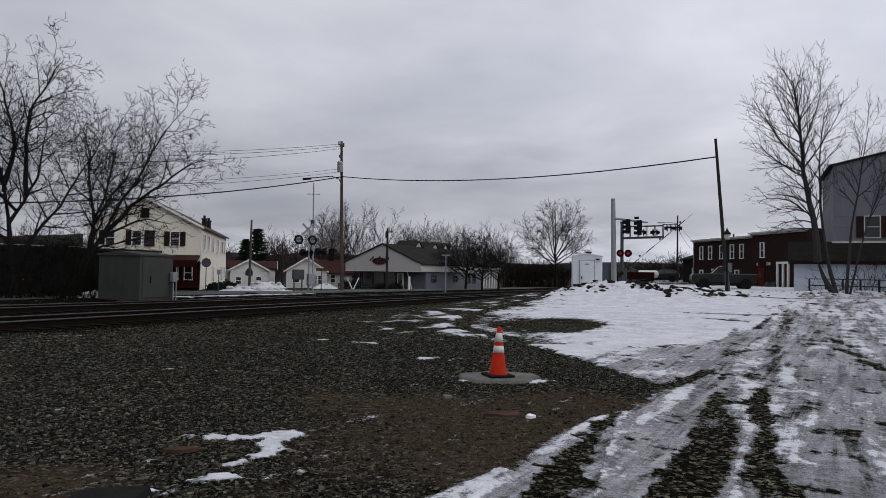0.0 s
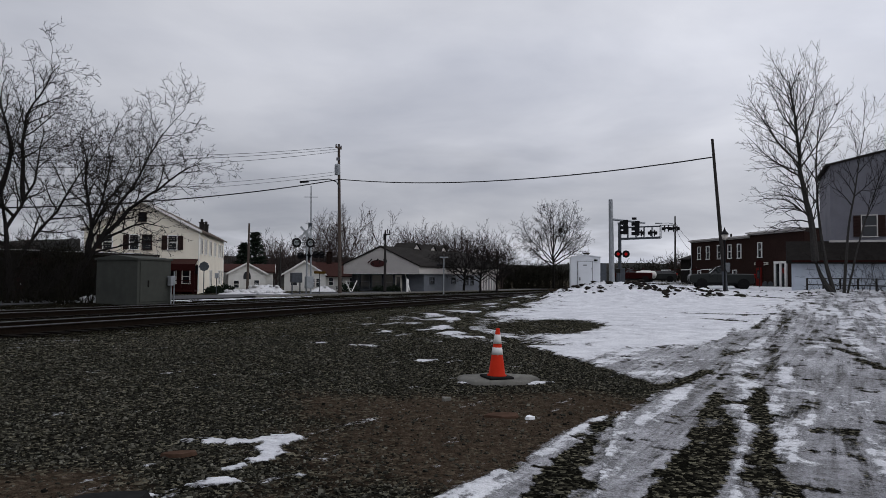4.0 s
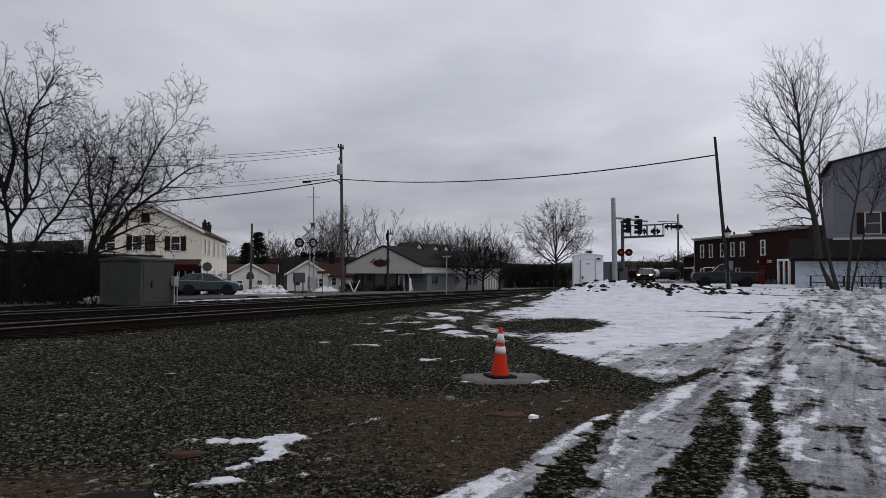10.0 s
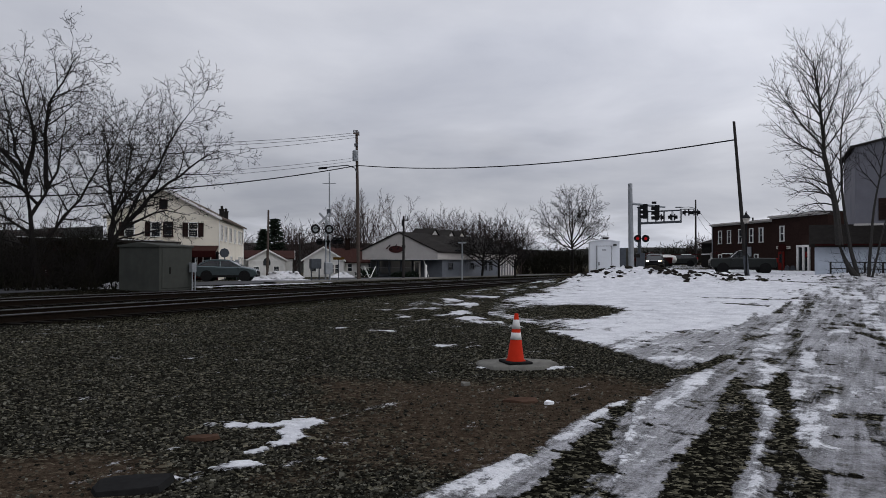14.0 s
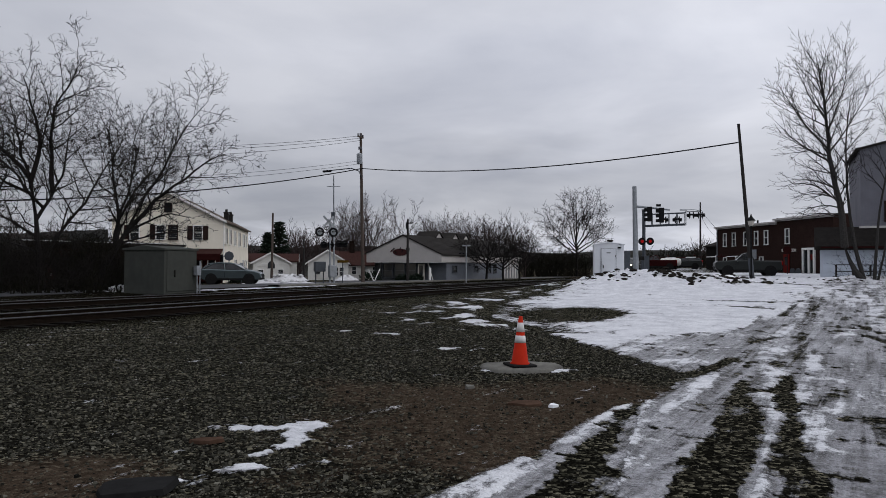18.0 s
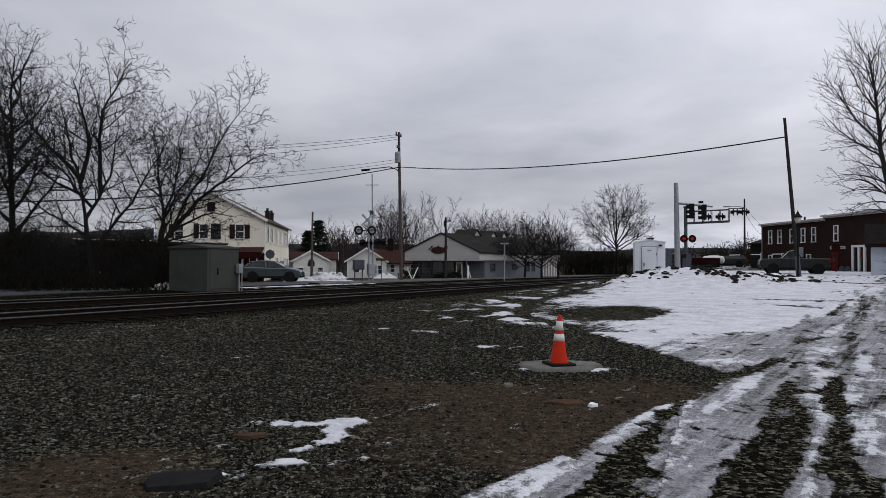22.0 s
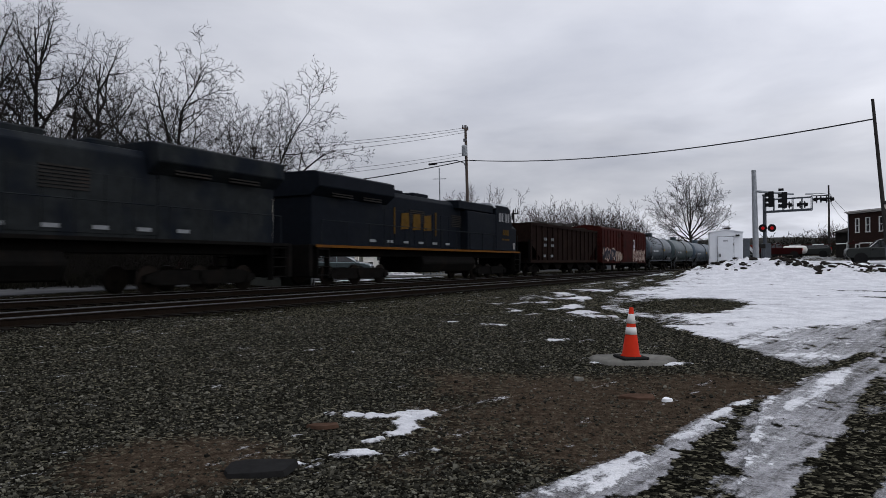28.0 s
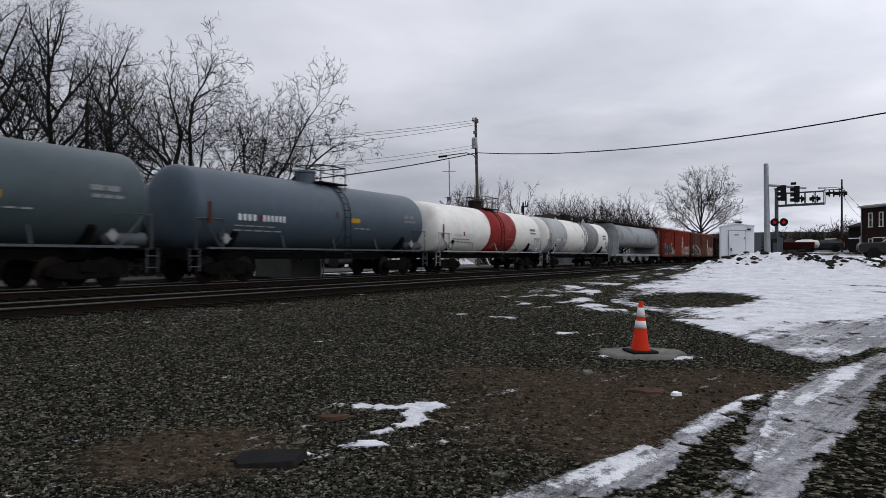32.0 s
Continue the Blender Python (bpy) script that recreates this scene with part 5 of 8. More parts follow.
class Wood:
    """Grows tapered limbs, boughs and twigs into two meshes."""

    def __init__(self, seed, fine=0.008, split=0.03, density=(2.3, 3.5, 4.4, 4.0), angle=(30, 62), share=(0.34, 0.58), up=0.20, wander=0.10, least=0.20, longest=2.5, bare=0.16):
        self.rng, self.thick, self.thin = random.Random(seed), Mesh(), Mesh()
        self.spine = []
        self.fine, self.split, self.density, self.angle, self.share = fine, split, density, angle, share
        self.up, self.wander, self.least, self.longest, self.bare = up, wander, least, longest, bare

    def limb(self, p, d0, d1, length, radius, level=0):
        """From p, starting along d0 and ending along d1."""
        rng = self.rng
        p = Vector(p)
        trunk = level == 0 and p.z < 0.1 and radius > 0.03
        wander, bare = (self.wander * 0.4, 0.5) if trunk else (self.wander, self.bare)
        segs = max(2, min(10, int(length / (0.55 if level < 2 else 0.34)))) if level else max(5, min(12, int(length / 0.6)))
        drift = Vector()
        pts, dirs = [p.copy()], [d0.copy()]
        for k in range(segs):
            drift = drift * 0.55 + Vector((rng.gauss(0, 1), rng.gauss(0, 1), rng.gauss(0, 0.7))) * wander
            d = (d0.lerp(d1, (k + 0.5) / segs) + drift).normalized()
            p = p + d * (length / segs)
            pts.append(p.copy())
            dirs.append(d.copy())
        end = max(self.fine * 0.5, radius * 0.16)
        rad = [max(self.fine * 0.5, radius + (end - radius) * (k / segs) ** 0.85) for k in range(segs + 1)]
        for k in range(segs):
            if rad[k] > self.split:
                self.thick.tube(pts[k], pts[k + 1], rad[k], rad[k + 1], 8 if rad[k] > 0.09 else 5, caps=False)
            else:
                self.thin.tube(pts[k], pts[k + 1], rad[k], rad[k + 1], 3, caps=False)
        if level == 0:
            self.spine.append(pts)
        if level >= len(self.density):
            return
        n = max(1, int(length * (1 - 0.6 * trunk) * self.density[level] + rng.random()))
        spin = rng.uniform(0, 6.28)
        for k in range(n):
            f = min(0.995, bare + (1 - bare) * (k + rng.random()) / n)
            i = min(segs - 1, int(f * segs))
            q = pts[i].lerp(pts[i + 1], f * segs - i)
            base = dirs[i + 1]
            spin += 2.4 + rng.gauss(0, 0.5)
            a = base.cross(Vector((0, 0, 1)) if abs(base.z) < 0.95 else Vector((1, 0, 0))).normalized()
            side = a * math.cos(spin) + base.cross(a) * math.sin(spin)
            w = radians(rng.uniform(*self.angle))
            e0 = (base * math.cos(w) + side * math.sin(w)).normalized()
            e1 = (e0 + Vector((0, 0, self.up))).normalized()
            span_ = min(self.longest, length * rng.uniform(*self.share) * (1.15 - 0.55 * f))
            if span_ < self.least:
                if level < 2:
                    continue
                span_ = self.least * rng.uniform(0.6, 1.1)
            here = rad[i] + (rad[i + 1] - rad[i]) * (f * segs - i)
            self.limb(q, e0, e1, span_, max(self.fine, min(here * 0.72, 0.010 + span_ * 0.014)), level + 1)


def plant_tree(name, base, az, limbs, label, seed, bark="bark", twig="twig", group="", category="tree", **grow):
    """limbs: (x, y, z) of the start, lean at the start and at the end, lean away, length, radius. Local x runs to the right across the bearing az."""
    w = Wood(seed, **grow)
    t = thing(name, pose(base[0], base[1], base[2], 0, 0, -az), label, category, group)
    for start, a, b, away, length, radius in limbs:
        w.thick = Mesh()
        if start[2] > 0.3:
            # the limb springs from the nearest stem at its height
            near = [q.lerp(e, (start[2] - q.z) / (e.z - q.z)) for pts in w.spine for q, e in zip(pts, pts[1:]) if q.z <= start[2] < e.z]
            start = tuple(min(near, key=lambda q: abs(q.x - start[0])))
        w.limb(start, leaning(a, away), leaning(b, away * 0.6), length, radius)
        if w.thick.v:
            part("trunk" if start[2] < 0.1 else "limb", w.thick, bark, t)
    part("crown", w.thin, twig, t)
    return t


def on_ground(az, r, dz=0.0):
    p = polar(az, r)
    return Vector((p.x, p.y, ground_z(p.x, p.y) + dz))


# spreading tree with two trunks beside the far track
plant_tree("bare_tree", on_ground(-30.0, 38), -30.0,
           [((-1.1, 0, -0.15), -1, -9, 0.0, 5.7, 0.209), ((-1.38, 0, 5.4), -36, -28, 0.1, 5.5, 0.110), ((-1.3, 0, 5.2), 17, -17, -0.1, 5.3, 0.127), ((-1.15, 0, 3.4), 24, -6, 0.15, 5.7, 0.094),
            ((-1.25, 0, 4.6), -60, -42, -0.1, 4.8, 0.083), ((-1.15, 0, 2.6), -54, -38, 0.15, 4.6, 0.072), ((-1.3, 0, 4.9), -12, -20, 0.25, 5.0, 0.094), ((-1.2, 0, 4.0), -35, -20, -0.25, 5.7, 0.083), ((-1.1, 0.1, 1.8), -70, -50, 0.2, 3.6, 0.055),
            ((1.1, 0, -0.15), 19, 22, 0.0, 5.3, 0.204), ((2.85, 0, 4.75), 2, 26, 0.05, 7.4, 0.116), ((2.1, 0, 3.1), 48, 58, -0.1, 6.3, 0.127), ((1.95, 0, 2.7), 44, 100, 0.1, 4.0, 0.083),
            ((1.45, 0, 1.8), 14, -22, 0.12, 7.1, 0.099), ((-0.9, 0.1, 1.0), 40, 24, 0.1, 7.9, 0.110), ((2.6, 0, 4.2), 22, 18, -0.15, 6.6, 0.083), ((1.6, 0, 2.1), 8, 6, 0.25, 7.2, 0.094), ((2.3, 0, 3.5), 26, 38, 0.25, 5.6, 0.077), ((1.7, 0, 2.2), 62, 92, -0.2, 4.0, 0.061)],
           "dark bare tree with two trunks and long spreading limbs", 11, group="bare trees", fine=0.0105, wander=0.15, up=0.16)


def upright_limbs(rng, height, count, low, spread=(28, 52)):
    """A straight trunk with ascending limbs all round."""
    rows = [((0, 0, -0.15), rng.uniform(-4, 4), rng.uniform(-3, 3), 0.0, height, height * 0.0165)]
    for k in range(count):
        f = low + (0.86 - low) * k / (count - 1)
        a = rng.uniform(*spread) * (1 - 0.35 * f) * (-1 if k % 2 else 1)
        rows.append(((0, 0, height * f), a, a * 0.45, rng.uniform(-0.5, 0.5), height * (0.52 - 0.34 * f) * rng.uniform(0.85, 1.1), height * 0.0085 * (1.2 - 0.7 * f)))
    return rows


for az, r, h, n, low, sd in ((-36.6, 41, 12.0, 13, 0.22, 21), (-40.2, 42, 13.6, 15, 0.20, 33), (-43.6, 41, 13.4, 15, 0.20, 29), (-48.5, 40, 12.6, 12, 0.22, 35)):
    plant_tree("bare_tree", on_ground(az, r), az, upright_limbs(random.Random(sd), h, n, low), "tall bare tree with an upright branching crown", sd, group="bare trees", fine=0.009, wander=0.13, up=0.16)
# saplings and scrub along the far side
for az, r, h, sd in ((-34.5, 36, 3.6, 1), (-32.2, 35, 2.6, 2), (-37.0, 37, 3.2, 3), (-26.8, 36, 2.2, 4), (-44.5, 37, 3.0, 5), (-30.6, 34.8, 2.4, 6), (-40.5, 36, 2.6, 7), (-28.6, 35.2, 2.6, 8), (-33.4, 35.6, 2.8, 9), (-36.0, 35.4, 2.2, 10)):
    plant_tree("shrub", on_ground(az, r), az, [((0.25 * j - 0.6, 0.15 * (j % 3), -0.1), 16 * (j - 2.5), 24 * (j - 2.5), 0.2 * (j % 2), h * (0.75 + 0.25 * (j % 2)), 0.024) for j in range(6)],
               "leafless brushy shrub by the track", 60 + sd, group="shrubs", category="shrub", fine=0.007, density=(3.4, 4.2, 4.0), up=0.1, wander=0.14)

# leaning tree by the snowy lot
plant_tree("bare_tree", on_ground(29.8, 45.5), 29.8,
           [((0, 0, -0.2), -38, -14, 0.0, 2.6, 0.24), ((-1.0, 0, 1.95), -8, -3, 0.0, 10.8, 0.21), ((-0.12, 0.1, 0.0), -14, 8, 0.05, 10.6, 0.125), ((0.35, 0.1, 0.0), 0, 12, 0.1, 9.8, 0.10), ((0.5, 0.1, 0.0), 12, 20, 0.0, 8.4, 0.07),
            ((-1.9, 0, 6.9), -58, -36, 0.1, 3.9, 0.06), ((-2.0, 0, 7.6), -40, -24, -0.1, 5.0, 0.065), ((-2.0, 0, 7.2), -68, -48, -0.1, 3.0, 0.045), ((-1.9, 0, 7.4), 38, 22, 0.1, 4.5, 0.055), ((-2.1, 0, 8.6), 26, 8, -0.1, 4.7, 0.05),
            ((-2.15, 0, 9.4), -32, -14, 0.15, 3.9, 0.045), ((-2.1, 0, 8.9), -50, -34, 0.2, 3.7, 0.04), ((-2.2, 0, 10.2), 18, 6, 0.1, 3.5, 0.04), ((-2.2, 0, 10.4), -18, -6, -0.1, 3.5, 0.04), ((-1.8, 0, 6.2), -74, -60, 0.1, 2.4, 0.035),
            ((-1.55, 0, 4.6), -48, -122, 0.05, 2.5, 0.06), ((-1.6, 0, 4.9), -36, -112, -0.1, 2.8, 0.055), ((-1.5, 0, 4.2), -66, -126, 0.15, 2.8, 0.05), ((-1.4, 0, 3.8), -74, -118, -0.1, 2.4, 0.045),
            ((-1.6, 0, 5.3), -52, -104, 0.2, 2.9, 0.05), ((-1.5, 0, 4.4), -30, -120, -0.2, 2.6, 0.045), ((-1.4, 0, 3.6), -60, -100, 0.25, 2.2, 0.04)],
           "bare tree with leaning trunks and fine upright twigs", 47, bark="bark_pale", group="bare trees", fine=0.0085, density=(2.6, 3.6, 4.2), up=0.30, wander=0.07, angle=(24, 48), share=(0.32, 0.52), longest=2.3)
for az, r, h, sd in ((31.4, 47, 2.6, 1), (32.4, 48, 2.2, 2), (30.9, 48.5, 1.8, 3), (33.5, 46, 2.4, 4), (29.2, 46.8, 1.6, 5)):
    plant_tree("shrub", on_ground(az, r), az, [((0.25 * j - 0.5, 0.0, -0.1), 15 * (j - 2), 22 * (j - 2), 0.2, h, 0.02) for j in range(5)],
               "thin bare shrub by the fence", 80 + sd, group="shrubs", category="shrub", fine=0.007, density=(2.6, 3.0), up=0.2)

# round-crowned tree behind the signal hut
plant_tree("bare_tree", on_ground(9.25, 158), 9.25,
           [((0, 0, -0.4), 0, 2, 0.0, 17.4, 0.32)] + [((0, 0, z), a, a * 0.72, aw, ln, 0.15) for z, a, aw, ln in
            ((4.6, -58, 0.1, 10.4), (5.0, 56, -0.1, 10.0), (5.4, -40, -0.3, 11.4), (5.8, 38, 0.3, 11.6), (6.2, -22, 0.3, 12.2), (6.6, 24, -0.3, 12.0), (7.4, -12, -0.1, 11.4), (7.8, 13, 0.2, 11.0), (5.6, -70, 0.2, 8.4), (5.9, 70, -0.2, 8.2), (6.4, 50, 0.5, 9.4), (6.3, -50, 0.5, 9.4))],
           "broad bare tree with a rounded crown", 91, group="bare trees", fine=0.030, split=0.06, density=(1.4, 2.3, 2.8), longest=4.4, least=0.6, up=0.16, wander=0.10, share=(0.26, 0.46), bare=0.25)
# trees at the end of the shop
for az, r, h, sd in ((3.3, 84, 7.6, 1), (1.9, 88, 7.2, 2), (4.6, 86, 6.2, 3)):
    plant_tree("bare_tree", on_ground(az, r), az, [((0, 0, -0.2), 0, 4, 0, h * 0.8, 0.17)] + [((0, 0, 1.4 + 0.16 * j), a, a * 0.8, 0.3 * (j % 3 - 1), h * 0.66, 0.085) for j, a in enumerate((-62, 58, -42, 40, -24, 22, -74, 72))],
               "low spreading bare tree beside the shop", 100 + sd, group="bare trees", fine=0.015, density=(2.1, 3.0, 3.0), longest=2.2, least=0.35, wander=0.12)


def far_woods():
    """Woods in the distance, joined; nobody could count these."""
    rng = random.Random(77)
    w = Wood(78, fine=0.027, split=9.0, density=(1.3, 2.5), longest=2.2, least=0.45, wander=0.08, angle=(26, 54), up=0.3, bare=0.2)
    for az0, az1, r0, r1, h0, h1, n in ((-18.5, -12, 120, 150, 6.5, 9.5, 22), (-12, -4, 130, 160, 6.5, 9.5, 20), (-9.8, -4.4, 122, 135, 11.5, 14, 9), (-4, 5, 140, 160, 10, 13, 14), (-4, 6, 128, 160, 7, 10.5, 30), (-48, -18, 110, 150, 6, 10, 22),
                                        (18, 21, 130, 150, 4.5, 6.5, 8)):
        for k in range(n):
            az, r, h = rng.uniform(az0, az1), rng.uniform(r0, r1), rng.uniform(h0, h1)
            b = on_ground(az, r, -0.4)
            w.limb(b, leaning(rng.gauss(0, 5)), leaning(rng.gauss(0, 5)), h * 0.92, 0.15)
            for q in range(6):
                a = (34 + 16 * rng.random()) * (-1 if q % 2 else 1) * (1 - 0.1 * q)
                w.limb(b + Vector((0, 0, h * (0.2 + 0.07 * q))), leaning(a, rng.uniform(-0.5, 0.5)), leaning(a * 0.5), h * rng.uniform(0.48, 0.62), 0.075)
    return solid("woods", w.thin, "twig_red", "distant leafless woods behind the buildings", "woods", kind="stuff")


far_woods()


def thicket(name, az0, az1, r0, r1, h0, h1, n, seed, label, fine=0.03, stems=4):
    """Dense brush in rows."""
    rng = random.Random(seed)
    w = Wood(seed, fine=fine, split=9.0, density=(1.5 if h1 > 4 else 4.0, 2.0 if h1 > 4 else 4.5), longest=2.0, least=0.3, wander=0.16, up=0.12)
    for k in range(n):
        az, r, h = rng.uniform(az0, az1), rng.uniform(r0, r1), rng.uniform(h0, h1)
        b = on_ground(az, r, -0.2)
        for q in range(stems):
            w.limb(b, leaning(rng.gauss(0, 24), rng.gauss(0, 0.3)), leaning(rng.gauss(0, 34), rng.gauss(0, 0.3)), h * rng.uniform(0.7, 1.0), 0.025 + h * 0.008)
    return solid(name, w.thin, "brush", label, "brush", kind="stuff")


thicket("brush", 5.0, 10.2, 150, 170, 4.0, 6.5, 110, 5, "dense dark brush beside the line", 0.05)
thicket("brush", 14.5, 21.0, 120, 150, 2.0, 4.5, 60, 6, "dense dark brush beyond the road", 0.04)
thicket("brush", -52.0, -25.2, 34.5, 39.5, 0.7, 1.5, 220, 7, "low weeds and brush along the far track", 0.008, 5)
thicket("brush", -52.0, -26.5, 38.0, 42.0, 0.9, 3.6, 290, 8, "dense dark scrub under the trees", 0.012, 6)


def conifer(az, r, h, seed):
    rng = random.Random(seed)
    b = on_ground(az, r, -0.3)
    t = thing("pine_tree", pose(b.x, b.y, b.z), "dark green pine with a ragged crown", "tree", "pine trees")
    part("trunk", Mesh().tube((0, 0, 0), (0, 0, h * 0.95), 0.22, 0.04, 7), "bark", t)
    m = Mesh()
    for k in range(420):
        f = rng.random() ** 0.8
        z = h * (0.32 + 0.68 * f)
        rad = (1.0 - f * 0.75) * h * 0.24 * rng.uniform(0.3, 1.1)
        a = rng.uniform(0, 6.28)
        c = Vector((math.cos(a) * rad, math.sin(a) * rad, z))
        d = Vector((math.cos(a), math.sin(a), rng.uniform(-0.1, 0.5))).normalized()
        s = rng.uniform(0.35, 0.8)
        m.tube(c - d * s * 0.5, c + d * s * 0.5, 0.16 * s + 0.05, 0.02, 5, caps=False)
    part("crown", m, "conifer", t)


conifer(-15.0, 108, 9.0, 3)
conifer(-15.9, 112, 7.6, 4)
conifer(-4.9, 118, 7.5, 6)
conifer(-1.3, 125, 7.0, 8)


def ridge(name, az0, az1, r, el, seed, label):
    """A wooded ridge on the skyline."""
    vs, fs = [], []
    n = 90
    for k in range(n + 1):
        az = az0 + (az1 - az0) * k / n
        h = r * math.tan(radians(el)) * (0.85 + 0.30 * noise.fractal(Vector((az * 0.10, seed, 0)), 1.0, 2.0, 3)) + r * 0.0012 * noise.fractal(Vector((az * 2.2, seed, 5)), 1.0, 2.0, 4)
        for f, dr in ((-0.25, -60), (0.25, -20), (0.7, 10), (1.0, 45), (0.8, 90), (-0.2, 140)):
            p = polar(az, r + dr)
            vs.append((p.x, p.y, 1.5 + h * f - (8 if f < 0 else 0)))
    for k in range(n):
        for j in range(5):
            fs.append((k * 6 + j, (k + 1) * 6 + j, (k + 1) * 6 + j + 1, k * 6 + j + 1))
    ob = solid(name, Mesh().add(vs, fs), "hill", label, kind="structure", smooth=True)
    return ob


ridge("backdrop_ridge", -75, 75, 620, 1.25, 2.0, "low wooded ridge on the skyline")
ridge("backdrop_hill", -78, -27.5, 200, 3.3, 5.0, "wooded hill beyond the low building")
ridge("backdrop_slope", -70, -7, 230, 2.1, 7.0, "wooded slope behind the houses")


# ---- far side of the line ----
def siding(m_parent, name, mat, x0, x1, y, z0, z1, board=0.2, axis="x"):
    """Lapped boards as one moulded skin over a wall face."""
    m = Mesh()
    z = z0
    while z < z1 - 0.01:
        h = min(board, z1 - z)
        m.add([(x0, y, z), (x1, y, z), (x1, y - 0.022, z), (x0, y - 0.022, z), (x0, y, z + h), (x1, y, z + h)],
              [(0, 1, 2, 3), (3, 2, 5, 4), (0, 3, 4), (1, 5, 2)])
        z += board
    return part(name, m, mat, m_parent)


def window_unit(parent, x, y, z, w, h, shutter=None, frame_mat="white_trim", m=None, sides=(-1, 1), bars_=1):
    """A sash window set in a wall whose outer face looks to -y."""
    base = m or Matrix()
    f = Mesh()
    t = 0.07
    f.box((x, y - 0.03, z + h / 2 + t / 2), (w + 2 * t, 0.1, t)).box((x, y - 0.04, z - h / 2 - t / 2), (w + 2.6 * t, 0.14, t))
    for sx in (-1, 1):
        f.box((x + sx * (w / 2 + t / 2), y - 0.03, z), (t, 0.1, h))
    f.box((x, y - 0.015, z), (w, 0.05, 0.05))
    if bars_ > 1:
        f.box((x, y - 0.012, z), (0.03, 0.05, h))
    win = part("window", f, frame_mat, parent, at=base)
    part("pane", Mesh().box((x, y + 0.005, z), (w, 0.012, h)), "window_dark", win)
    if shutter:
        for sx in sides:
            s = Mesh().box((x + sx * (w / 2 + 0.08 + 0.22), y - 0.04, z), (0.44, 0.05, h + 0.05))
            for k in range(7):
                s.box((x + sx * (w / 2 + 0.3), y - 0.07, z - h / 2 + h * (k + 0.5) / 7), (0.34, 0.03, 0.06), rx=25)
            part("shutter", s, shutter, win)
    return win


def gable(m, w, d, eave, ridge_h, y0=0.0, over=0.0):
    """Closed body: front at y0, depth d, width w centred on x = 0."""
    return m.prism([(-w / 2, 0), (w / 2, 0), (w / 2, eave), (0, ridge_h), (-w / 2, eave)], y0, y0 + d)


def gable_roof(parent, w, d, eave, ridge_h, y0, over, mat, thick=0.16, name="roof"):
    m = Mesh()
    sl = (ridge_h - eave) / (w / 2)
    o = over
    outline = [(-w / 2 - o, eave - o * sl), (0, ridge_h), (w / 2 + o, eave - o * sl), (w / 2 + o, eave - o * sl + thick), (0, ridge_h + thick), (-w / 2 - o, eave - o * sl + thick)]
    m.prism(outline, y0 - o, y0 + d + o)
    r = part(name, m, mat, parent)
    f = Mesh()
    for sx in (-1, 1):
        f.add([(sx * (w / 2 + o), y0 - o - 0.03, eave - o * sl - 0.06), (0, y0 - o - 0.03, ridge_h - 0.06), (0, y0 - o - 0.03, ridge_h + thick * 0.9), (sx * (w / 2 + o), y0 - o - 0.03, eave - o * sl + thick * 0.9),
               (sx * (w / 2 + o), y0 - o + 0.02, eave - o * sl - 0.06), (0, y0 - o + 0.02, ridge_h - 0.06), (0, y0 - o + 0.02, ridge_h + thick * 0.9), (sx * (w / 2 + o), y0 - o + 0.02, eave - o * sl + thick * 0.9)],
              [(0, 1, 2, 3), (7, 6, 5, 4), (0, 4, 5, 1), (3, 2, 6, 7), (0, 3, 7, 4)])
    part("bargeboard", f, "white_trim" if mat != "roof_dark" else "dark_wall", r)
    return r


